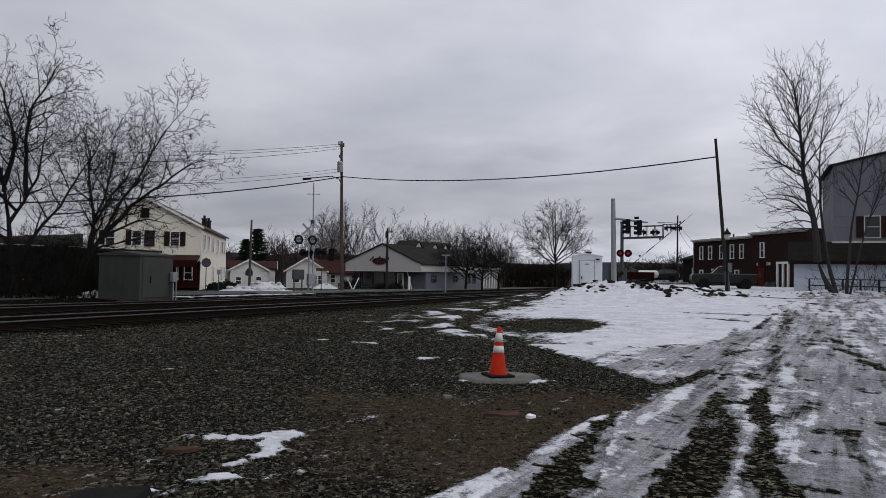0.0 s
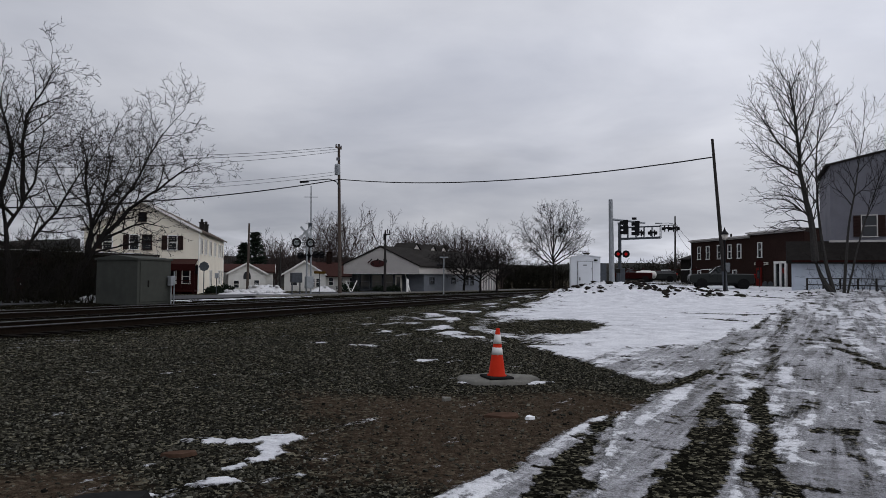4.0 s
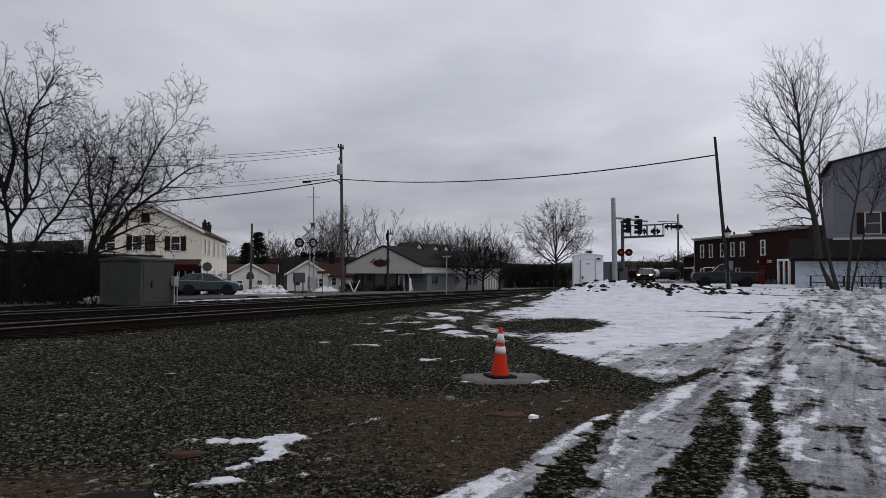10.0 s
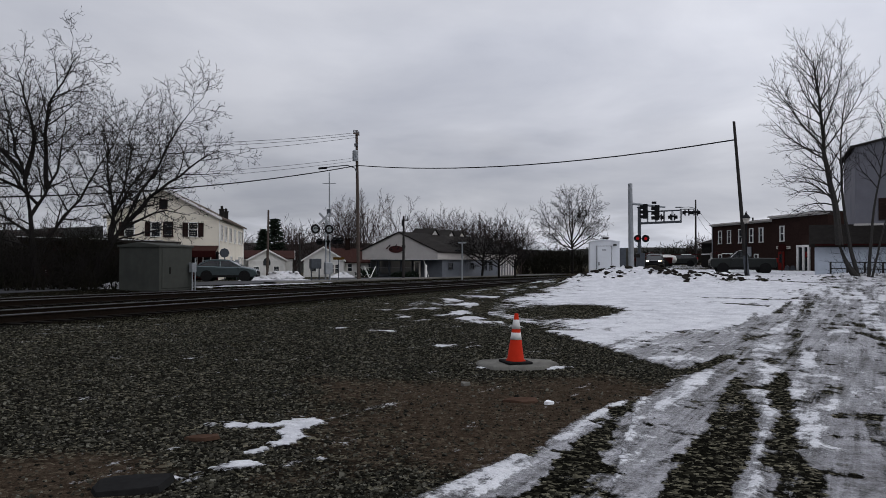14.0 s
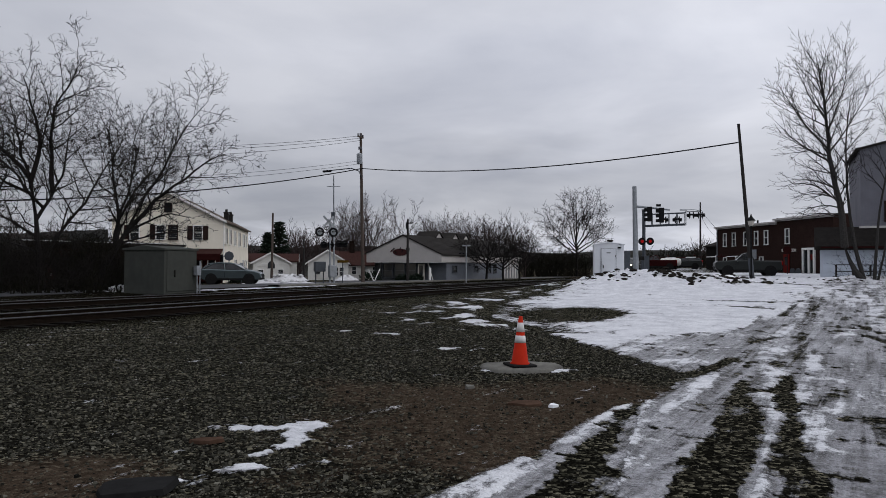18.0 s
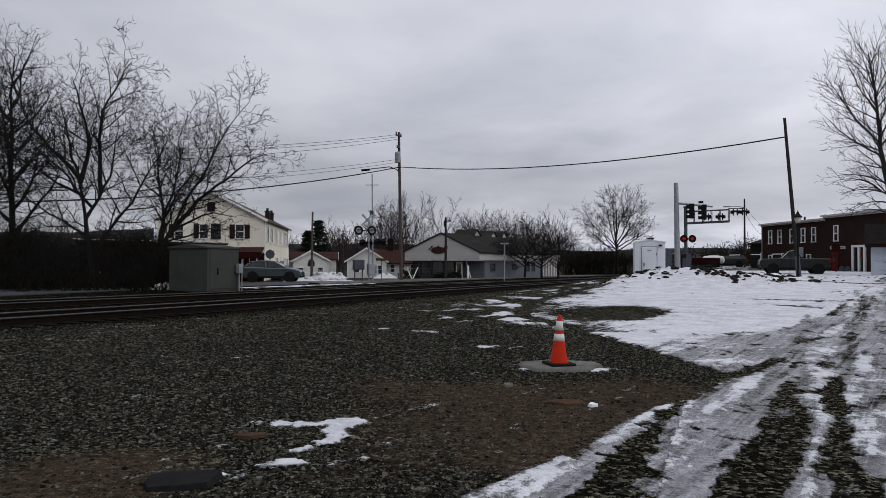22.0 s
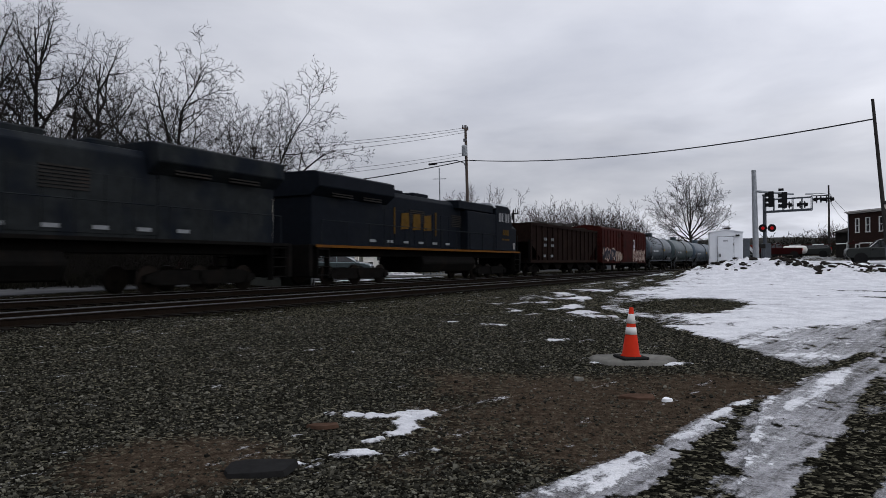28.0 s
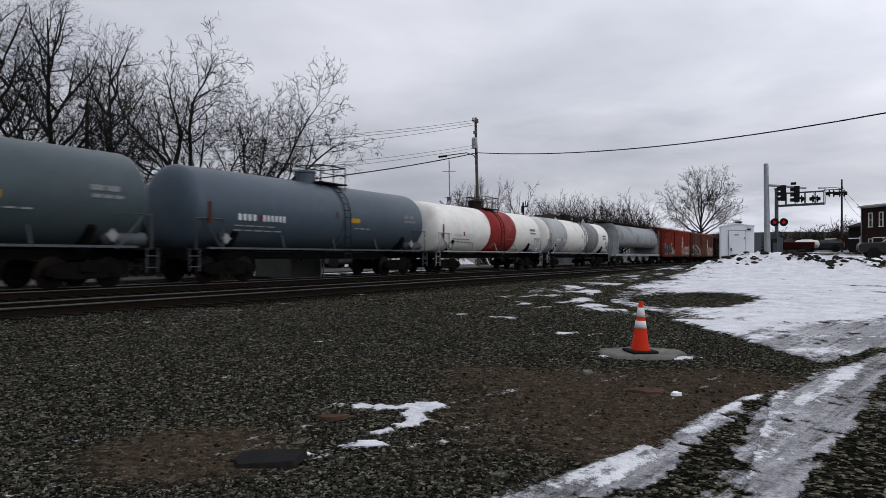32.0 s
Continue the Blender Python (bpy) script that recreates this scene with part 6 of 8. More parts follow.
# cream two-storey house, gable to the front, its side running away
def cream_house():
    corner = on_ground(-19.32, 62)
    p = Vector((corner.x, corner.y, -0.25))
    W, D, E, H = 8.9, 20.0, 5.2, 7.5
    # local x runs to the right along the front, y away from the camera
    t = thing("house", pose(p.x, p.y, p.z, 0, 0, 11.5) @ pose(-W / 2, 0, 0), "cream two-storey house with dark shutters and a maroon porch", "house", "houses")
    part("wall", gable(Mesh(), W, D, E + 0.15, H + 0.15), "cream_siding", t)
    siding(t, "siding", "cream_siding", -W / 2, W / 2, 0, 0.3, E - 0.1, 0.17)
    gable_roof(t, W, D, E + 0.15, H + 0.15, 0, 0.32, "roof_brown")
    for x, sides in ((W / 2 - 2.05, (-1, 1)), (W / 2 - 4.05, ()), (W / 2 - 5.05, (-1,)), (W / 2 - 7.1, (-1,))):
        window_unit(t, x, -0.02, 4.28, 0.66, 1.15, "dark_shutter", "dark_shutter" if not sides else "white_trim", sides=sides)
    window_unit(t, 0.0, -0.02, 6.4, 0.5, 0.7, None, "dark_shutter")
    # side: mapped by a quarter turn
    q = pose(W / 2, 0, 0, 0, 0, 90)
    for x, z, w, h in ((1.4, 4.1, 0.75, 1.3), (4.2, 4.1, 0.75, 1.3), (7.6, 4.1, 0.8, 1.3), (11.2, 4.1, 0.8, 1.3), (15.0, 4.1, 0.8, 1.3), (17.4, 4.1, 0.8, 1.3), (8.2, 1.3, 0.8, 1.4), (15.0, 1.3, 0.8, 1.4), (17.4, 1.3, 0.8, 1.4)):
        window_unit(t, x, -0.02, z, w, h, "dark_shutter", "white_trim", m=q, sides=(1,))
    # porch with a lean-to roof and posts
    px0, px1 = W / 2 - 4.2, W / 2 + 0.02
    part("porch_roof", Mesh().prism([(-1.7, 2.36), (-1.7, 2.46), (0.0, 2.95), (0.0, 2.85)], px0, px1, axis="x"), "roof_maroon", t)
    part("porch_fascia", Mesh().box(((px0 + px1) / 2, -1.72, 2.22), (px1 - px0, 0.08, 0.55)), "maroon", t)
    for k in range(5):
        x = px0 + 0.1 + (px1 - px0 - 0.2) * k / 4
        part("porch_post", Mesh().box((x, -1.6, 1.05), (0.11, 0.11, 2.1)), "maroon", t, bevel=0.01)
    r = Mesh()
    for k in range(26):
        r.box((px0 + 0.1 + (px1 - px0 - 0.2) * k / 25, -1.6, 0.75), (0.035, 0.035, 0.75))
    r.box(((px0 + px1) / 2, -1.6, 1.14), (px1 - px0, 0.07, 0.06)).box(((px0 + px1) / 2, -1.6, 0.38), (px1 - px0, 0.07, 0.06))
    part("porch_railing", r, "maroon", t)
    part("porch_wall", Mesh().box(((px0 + px1) / 2, -0.04, 1.2), (px1 - px0, 0.05, 2.4)), "maroon", t)
    for x in (px0 + 0.8, px0 + 2.2, px0 + 3.3):
        window_unit(t, x, -0.08, 1.45, 0.55, 1.1, None, "white_trim")
    part("porch_floor", Mesh().box(((px0 + px1) / 2, -0.85, 0.28), (px1 - px0, 1.7, 0.12)), "maroon", t)
    for y, mm in ((6.5, "roof_dark"), (9.5, "roof_dark")):
        c = Mesh().box((W / 2 - 0.6, y, E + 0.8), (0.4, 0.4, 0.9)).box((W / 2 - 0.6, y, E + 1.28), (0.5, 0.5, 0.1)).tube((W / 2 - 0.6, y, E + 1.3), (W / 2 - 0.6, y, E + 1.6), 0.12)
        part("chimney", c, mm, t)
    part("wall_lamp", Mesh().box((W / 2 - 0.05, -0.1, 1.95), (0.18, 0.18, 0.5)).lathe([(0.02, 0), (0.16, 0.1), (0.02, 0.35)], 8, "z", (W / 2 - 0.05, -0.1, 2.15)), "black_metal", t)
    part("downpipe", Mesh().tube((W / 2 + 0.06, 0.1, 0.2), (W / 2 + 0.06, 0.1, E), 0.05), "white_trim", t)
    return t


cream_house()


def small_house(az, r, w, d, eave, ridge_h, turn, wall_mat, roof_mat, label, wins, dz=0.0, arch=False, chimney=None):
    p = on_ground(az, r, dz)
    t = thing("house", pose(p.x, p.y, p.z, 0, 0, -az + turn), label, "house", "houses")
    part("wall", gable(Mesh(), w, d, eave, ridge_h), wall_mat, t)
    siding(t, "siding", wall_mat, -w / 2, w / 2, 0, 0.25, eave - 0.05, 0.16)
    gable_roof(t, w, d, eave, ridge_h, 0, 0.3, roof_mat)
    for x, z, ww, hh in wins:
        window_unit(t, x, -0.02, z, ww, hh, None, "white_trim")
    if arch:
        a = Mesh().prism([(-0.45, ridge_h - 2.0), (0.45, ridge_h - 2.0), (0.45, ridge_h - 1.5), (0.3, ridge_h - 1.15), (0, ridge_h - 1.0), (-0.3, ridge_h - 1.15), (-0.45, ridge_h - 1.5)], -0.06, 0.02)
        part("arched_window", a, "window_dark", t)
    if chimney:
        part("chimney", Mesh().box((chimney[0], chimney[1], ridge_h + 0.2), (0.6, 0.6, 1.6)).box((chimney[0], chimney[1], ridge_h + 1.0), (0.7, 0.7, 0.12)), "red_brick_dark", t)
    return t


small_house(-15.6, 92, 4.6, 9, 2.35, 3.6, 0, "white_siding", "roof_maroon", "small white gabled house with an arched window", ((-1.3, 0.95, 0.6, 0.9), (1.2, 1.0, 0.6, 0.9)), -0.1, True)
small_house(-17.6, 95, 5.0, 12, 2.0, 4.0, 90, "white_siding", "roof_maroon", "white house wing with a low maroon roof", ((0.5, 1.1, 0.9, 0.7),), -0.1)
small_house(-13.6, 97, 5.4, 9, 2.6, 3.5, 90, "white_siding", "roof_maroon", "white flank of a house beside the snow pile", (), -0.1)
small_house(-11.1, 88, 5.0, 10, 2.2, 3.75, -8, "white_siding", "roof_maroon", "small white gabled house with dark windows", ((-1.3, 1.3, 0.75, 1.1), (0.9, 1.1, 0.7, 1.0), (1.7, 1.1, 0.5, 1.0)), -0.05, False)
p = on_ground(-8.6, 89)
t = thing("house", pose(p.x, p.y, p.z, 0, 0, 8.6), "low white wing with a maroon roof and brick chimney", "house", "houses")
part("wall", Mesh().prism([(0, 0), (5.0, 0), (5.0, 2.0), (2.5, 3.4), (0, 1.9)], -2.4, 4.4, axis="x"), "white_siding", t)
part("roof", Mesh().prism([(-0.4, 1.75), (2.5, 3.45), (5.4, 1.75), (5.4, 1.9), (2.5, 3.65), (-0.4, 1.9)], -2.6, 4.8, axis="x"), "roof_maroon", t)
for x in (-0.6, 0.6, 2.0, 3.3):
    window_unit(t, x, -0.02, 1.2, 0.5, 0.95, None, "white_trim")
part("chimney", Mesh().box((-0.9, 2.5, 4.2), (0.65, 0.65, 1.5)).box((-0.9, 2.5, 4.95), (0.75, 0.75, 0.1)), "red_brick_dark", t)


def shop():
    """Low shop: broad pale gable to the front, its long side running away beside the line."""
    t = thing("shop_building", pose(-7.14, 82.1, -0.62, 0, 0, -24.5), "low grey-blue shop with a broad pale gable and dark roof", "shop")
    W, D = 10.2, 27.0
    part("wall", Mesh().box((0, D / 2 + 0.9, 1.15), (W - 0.5, D - 1.8, 2.3)), "blue_grey_wall", t)
    part("gable_panel", Mesh().prism([(-W / 2, 2.28), (W / 2, 2.28), (W / 2, 3.3), (0.0, 5.4), (-W / 2, 3.3)], -0.05, 0.15), "grey_fascia", t)
    s = Mesh()
    for k in range(6):
        s.box((0, -0.06, 2.5 + 0.42 * k), (W * (1 - max(0, 2.5 + 0.42 * k - 3.3) / 2.1) - 0.1, 0.02, 0.03))
    part("panel_seam", s, "grey_fascia", t)
    part("soffit", Mesh().box((0, 0.55, 2.26), (W, 1.2, 0.05)), "white_trim", t)
    part("side_fascia", Mesh().box((W / 2 - 0.02, D / 2, 2.66), (0.12, D, 0.8)), "grey_fascia", t)
    part("roof", Mesh().prism([(-W / 2 - 0.25, 3.2), (0.0, 5.4), (W / 2 + 0.25, 3.05), (W / 2 + 0.25, 3.2), (0.0, 5.58), (-W / 2 - 0.25, 3.35)], -0.2, D), "roof_dark", t)
    rc = Mesh()
    for k in range(14):
        f = (k + 0.5) / 14
        rc.box((f * (W / 2 + 0.2), D / 2, 5.57 - f * 2.35), (0.04, D, 0.03))
    part("shingle_course", rc, "roof_dark", t)
    for x, w in ((-4.0, 0.8), (-2.6, 1.3), (-1.0, 1.4), (0.6, 1.3)):
        window_unit(t, x, 0.88, 1.25, w, 1.7, None, "galvanised_dark")
    d = part("door", Mesh().box((2.0, 0.84, 1.08), (0.85, 0.1, 2.0)), "sign_pale", t)
    part("door_glass", Mesh().box((2.0, 0.77, 1.3), (0.5, 0.03, 1.2)), "window_dark", d)
    part("brace", Mesh().tube((3.0, 0.6, 2.2), (3.7, 0.6, 0.1), 0.05, n=6), "white_trim", t)
    q = pose(W / 2 - 0.25, 0, 0, 0, 0, 90)
    for x, w, h in ((4.0, 1.2, 0.75), (10.5, 1.2, 0.7), (15.0, 1.0, 1.2), (17.0, 1.0, 1.2)):
        window_unit(t, x, -0.02, 1.45, w, h, None, "galvanised_dark", m=q)
    for k in range(6):
        part("pier", Mesh().box((W / 2 - 0.2, 20.5 + 1.1 * k, 1.12), (0.2, 0.5, 2.24)), "grey_fascia", t)
    # emblem on the gable: plain shapes
    s = Mesh().lathe([(0.02, -0.03), (1.0, -0.03), (1.0, 0.0), (0.02, 0.0)], 20, "y", (-0.35, -0.1, 0.0))
    s.v = [(x, y, 3.45 + z * 0.42) for x, y, z in s.v]
    part("emblem", s, "sign_dark", t, "dark red oval emblem")
    rng = random.Random(2)
    for k in range(9):
        e = Mesh().box((-1.55 + 0.3 * k, -0.13, 3.6 + 0.28 * math.sin(k * 1.9)), (0.15, 0.03, 0.34), ry=rng.uniform(-50, 50))
        part("emblem_scroll", e, "black_metal" if k % 3 else "sign_dark", t)
    for y in (5.2, 6.2, 7.0):
        part("roof_ornament", Mesh().box((W / 2 + 0.05, y, 3.3), (0.25, 0.6, 0.5), rx=20), "black_metal", t, bevel=0.05)
    for y in (9.0, 14.0, 17.5):
        part("dormer", Mesh().prism([(y - 1.0, 4.6), (y + 1.0, 4.6), (y + 1.0, 5.5), (y, 6.2), (y - 1.0, 5.5)], -2.5, 0.2, axis="x"), "grey_fascia", t)
        part("dormer_roof", Mesh().prism([(y - 1.2, 5.35), (y, 6.2), (y + 1.2, 5.35), (y + 1.2, 5.48), (y, 6.35), (y - 1.2, 5.48)], -2.7, 0.4, axis="x"), "roof_dark", t)
    return t


shop()


def low_building():
    """Long low brick building behind the trees."""
    p = on_ground(-42.0, 47)
    q = on_ground(-22.5, 55)
    d = q - p
    ang = math.degrees(math.atan2(d.y, d.x))
    L = d.length
    t = thing("building", pose(p.x, p.y, min(p.z, q.z) - 0.1, 0, 0, ang), "long low dark brick building with a shingled awning", "building")
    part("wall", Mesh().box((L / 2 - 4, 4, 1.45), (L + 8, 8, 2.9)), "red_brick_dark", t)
    part("roof", Mesh().box((L / 2 - 4, 4, 2.98), (L + 8.6, 8.6, 0.16)), "roof_dark", t)
    part("awning", Mesh().prism([(-1.5, 2.1), (-1.5, 2.2), (0.0, 3.2), (0.0, 2.3)], -7.5, L * 0.42, axis="x"), "roof_dark", t)
    for k in range(6):
        x = -6 + k * 4.4
        window_unit(t, x, -0.02, 1.35, 1.7, 1.2, None, "dark_wall", bars_=2)
    dd = part("door", Mesh().box((9.4, -0.03, 1.05), (0.95, 0.08, 2.1)), "maroon", t)
    part("handle", Mesh().box((9.75, -0.09, 1.0), (0.05, 0.06, 0.2)), "alloy", dd)
    for k in range(5):
        part("post", Mesh().box((-7 + k * 3.6, -1.4, 1.05), (0.12, 0.12, 2.1)), "dark_wall", t)
    part("sign_board", Mesh().box((11.5, -0.06, 2.35), (2.6, 0.08, 0.5)), "maroon", t)
    b = Mesh()
    for k in range(6):
        b.box((10.6 + k * 0.34, -0.11, 2.35), (0.2, 0.02, 0.24))
    part("sign_bars", b, "maroon", t)
    part("parapet_snow", Mesh().box((L / 2, 0.4, 3.09), (L * 0.9, 0.7, 0.07)), "dirty_snow", t)
    return t


low_building()


# signal cabinet beside the far track
def cabinet():
    a = on_ground(-23.6, 33.0)
    t = thing("signal_cabinet", pose(a.x, a.y, a.z, 0, 0, 72.2), "large grey-green steel signal cabinet with a hipped lid", "cabinet")
    w, d, h = 2.15, 2.25, 2.05
    # corner nearest the camera at the origin; faces run to +x and to -x/+y
    part("body", Mesh().box((w / 2, d / 2, h / 2 + 0.1), (w, d, h)), "cabinet_grey", t, bevel=0.02)
    # shallow gabled lid, its ridge running along the side that faces the road
    lid = [(-0.06, h + 0.02), (d + 0.06, h + 0.02), (d + 0.06, h + 0.10), (d * 0.5, h + 0.24), (-0.06, h + 0.10)]
    part("lid", Mesh().prism(lid, -0.06, w + 0.06, axis="x"), "cabinet_grey", t, bevel=0.01)
    part("plinth", Mesh().box((w / 2, d / 2, 0.0), (w - 0.1, d - 0.1, 0.3)), "concrete", t)
    dr = part("door", Mesh().box((w / 2, -0.015, h / 2 + 0.1), (w - 0.3, 0.03, h - 0.25)), "cabinet_grey", t, bevel=0.008)
    part("handle", Mesh().box((w / 2 - 0.45, -0.05, h / 2), (0.05, 0.05, 0.3)), "dark_steel", dr)
    part("meter_box", Mesh().box((w - 0.2, -0.2, 1.15), (0.3, 0.22, 0.45)), "galvanised", t, bevel=0.02)
    for x in (w - 0.22, w - 0.02):
        part("conduit", Mesh().tube((x, -0.2, 0.0), (x, -0.2, 0.95), 0.03), "galvanised", t)
    part("conduit", Mesh().tube((w + 0.08, -0.12, 0.0), (w + 0.08, -0.12, 1.6), 0.03), "galvanised", t)


cabinet()


# ---- street beyond the line ----
def strip(name, off0, off1, s0, s1, dz, mat, label, edge=0.06):
    """A paved strip along the line, following the ground."""
    vs, fs = [], []
    n = int((s1 - s0) / 2)
    for k in range(n + 1):
        s = s0 + (s1 - s0) * k / n
        for o in (off0, (off0 + off1) / 2, off1):
            p = TANG * s + LEFT * (o - bend(s)[0])
            z = max(ground_z(p.x, p.y), ground_z(p.x - LEFT.x * 1.0, p.y - LEFT.y * 1.0) - 0.05) + dz
            vs.append((p.x, p.y, z))
        for o in (off0, off1):
            p = TANG * s + LEFT * (o - bend(s)[0])
            vs.append((p.x, p.y, ground_z(p.x, p.y) - 0.25))
    for k in range(n):
        a, b = k * 5, (k + 1) * 5
        fs += [(a, a + 1, b + 1, b), (a + 1, a + 2, b + 2, b + 1), (a, b, b + 3, a + 3), (a + 2, a + 4, b + 4, b + 2)]
    return solid(name, Mesh().add(vs, fs), mat, label, kind="structure")


strip("road", 25.6, 31.5, -30, 150, 0.03, "asphalt", "wet grey asphalt street beyond the line")
strip("pavement", 24.4, 25.3, 38, 120, 0.12, "concrete", "pale concrete kerb strip along the line")


def span(m, p, q, sag, r, n=14):
    p, q = Vector(p), Vector(q)
    pts = []
    for k in range(n + 1):
        f = k / n
        c = p.lerp(q, f)
        c.z -= sag * 4 * f * (1 - f)
        pts.append(c)
    m.path(pts, r, 4)


def utility_pole(az, r, top, rad, label, arms=1, lean=(0, 0), mat="pole_wood", transformer=False, arm_w=1.1):
    b = on_ground(az, r)
    t = thing("utility_pole", pose(b.x, b.y, b.z), label, "utility pole", "utility poles")
    h = top - b.z
    tip = Vector((lean[0], lean[1], h))
    part("shaft", Mesh().tube((0, 0, -0.3), tip, rad, rad * 0.62, 10), mat, t)
    for k in range(arms):
        z = h - 0.35 - 0.75 * k
        c = tip * (z / h)
        arm = part("crossarm", Mesh().box((c.x, c.y - rad, z), (arm_w, 0.11, 0.13), rz=-az + 60), mat, t)
        for s in (-0.45, 0.0, 0.45):
            part("insulator", Mesh().lathe([(0.03, 0), (0.07, 0.05), (0.05, 0.1), (0.07, 0.14), (0.02, 0.22)], 8, "z", (c.x + s * arm_w * math.cos(radians(-az + 60)), c.y - rad + s * arm_w * math.sin(radians(-az + 60)), z + 0.07)), "insulator", arm)
    if transformer:
        z = h - 2.2
        part("transformer", Mesh().lathe([(0.05, -0.5), (0.24, -0.48), (0.25, 0.35), (0.18, 0.45), (0.03, 0.5)], 14, "z", (-0.35, -0.15, z)), "galvanised", t)
        part("cut_out", Mesh().box((-0.3, -0.12, z + 0.9), (0.3, 0.12, 0.25)), "insulator", t)
    return b + tip


TOP1 = utility_pole(-8.25, 60, 12.72, 0.17, "tall brown wooden utility pole with a transformer", 1, (-0.28, 0), "pole_wood", True, 0.9)
TOP2 = utility_pole(-38.4, 47, 10.2, 0.16, "grey wooden utility pole among the trees", 1, (0, 0), "pole_grey")
utility_pole(-15.56, 85, 7.45, 0.17, "weathered wooden pole before the white house", 0, (0.08, 0), "pole_wood")
utility_pole(-13.02, 85, 4.5, 0.14, "short weathered wooden post", 0, (-0.05, 0), "pole_grey")
TOP3 = utility_pole(-4.6, 74, 6.25, 0.16, "short utility pole with a switch at its top", 0, (0, 0), "pole_grey", False)
TOP4 = utility_pole(18.72, 95, 9.5, 0.14, "slim grey pole with a street light arm", 0, (0, 0), "pole_grey")
# leaning pole by the snowy lot, with the heavy cable
wp = on_ground(22.40, 40)
wtip = polar(21.48, 40, 9.0)
t = thing("utility_pole", pose(wp.x, wp.y, wp.z), "thin dark leaning utility pole", "utility pole", "utility poles")
part("shaft", Mesh().tube((0, 0, -0.2), wtip - wp, 0.115, 0.07, 9), "pole_grey", t)
part("guard", Mesh().tube((wtip - wp) * 0.02, (wtip - wp) * 0.16, 0.128, 0.124, 9), "galvanised_dark", t)
WIRE = wp.lerp(wtip, 0.885)


def wire(name, pts, sag, r, label):
    m = Mesh()
    for p, q in zip(pts, pts[1:]):
        span(m, p, q, sag, r)
    return solid(name, m, "cable", label, "cable", "overhead cables")


c1 = polar(-8.40, 59.9, 9.66)
wire("overhead_cable", [c1, WIRE], 0.75, 0.035, "heavy black cable between two poles")
wire("overhead_cable", [polar(-38.4, 46.8, 4.75), c1], 0.65, 0.04, "heavy black cable running past the trees")
for zr, zl, sag in ((12.1, 7.1, 0.6), (12.3, 7.5, 0.5), (12.5, 7.9, 0.55)):
    wire("overhead_cable", [polar(-38.4, 46.9, zl), polar(-8.52, 60, zr)], sag, 0.014, "thin power wire high up")
for zr, zl in ((10.35, 5.8), (10.1, 5.4)):
    wire("overhead_cable", [polar(-38.4, 46.9, zl), polar(-8.47, 60, zr)], 0.5, 0.012, "thin grey wire below the power wires")
wire("overhead_cable", [polar(18.72, 95, 8.7), polar(20.4, 88, 5.2)], 0.4, 0.02, "service wire to the brick building")
wire("overhead_cable", [polar(18.72, 95, 7.9), polar(20.0, 89, 4.6)], 0.4, 0.02, "service wire to the brick building")

# street lamp on an arm of the tall pole, over the crossing
p = polar(-8.40, 59.9, 9.75)
t = thing("street_light", pose(p.x, p.y, p.z, 0, 0, 8), "dark cobra-head street light on a long arm of the pole", "street lamp")
part("arm", Mesh().path([(0, -0.15, -0.9), (-0.25, -0.2, -0.35), (-0.9, -0.25, -0.12), (-2.6, -0.3, -0.34)], 0.045), "galvanised_dark", t)
part("lantern", Mesh().box((-2.95, -0.3, -0.42), (0.75, 0.3, 0.16), ry=-6), "black_metal", t, bevel=0.04)

# switch at the middle pole
p = polar(-4.6, 74, 5.7)
t = thing("pole_switch", pose(p.x, p.y - 0.2, p.z), "dark switch bracket clamped to a pole", "switch")
part("bracket", Mesh().box((0.15, 0, 0.1), (0.7, 0.12, 0.12)).box((-0.05, 0, -0.25), (0.3, 0.25, 0.6)), "black_metal", t)
for x, z in ((0.45, 0.35), (0.25, 0.5)):
    part("rod", Mesh().tube((x, 0, z - 0.3), (x, 0, z + 0.2), 0.05, n=6), "black_metal", t)
p = polar(0.25, 73, 0)
b = on_ground(0.25, 73)
t = thing("light_post", pose(b.x, b.y, b.z), "slim pale post with two small floodlights", "lamp post")
part("post", Mesh().tube((0, 0, 0), (0, 0, 3.9), 0.07, 0.06), "galvanised", t)
for x in (-0.25, 0.25):
    part("floodlight", Mesh().box((x, -0.1, 3.9), (0.38, 0.16, 0.14), rz=10), "galvanised", t)
part("bar", Mesh().box((0, 0, 3.85), (0.6, 0.06, 0.06)), "galvanised", t)

# slender steel mast with short cross bars
b = on_ground(-10.6, 57)
t = thing("antenna_mast", pose(b.x, b.y, b.z), "slender grey steel mast with short cross bars", "mast")
part("mast", Mesh().tube((0, 0, -0.2), (-0.1, 0, 8.65 - b.z), 0.075, 0.05), "galvanised", t)
part("cross_bar", Mesh().box((-0.1, 0, 7.75 - b.z), (1.1, 0.05, 0.05)), "galvanised", t)
part("junction_box", Mesh().box((-0.1, -0.1, 5.4 - b.z), (0.3, 0.2, 0.5)), "galvanised_dark", t, bevel=0.02)


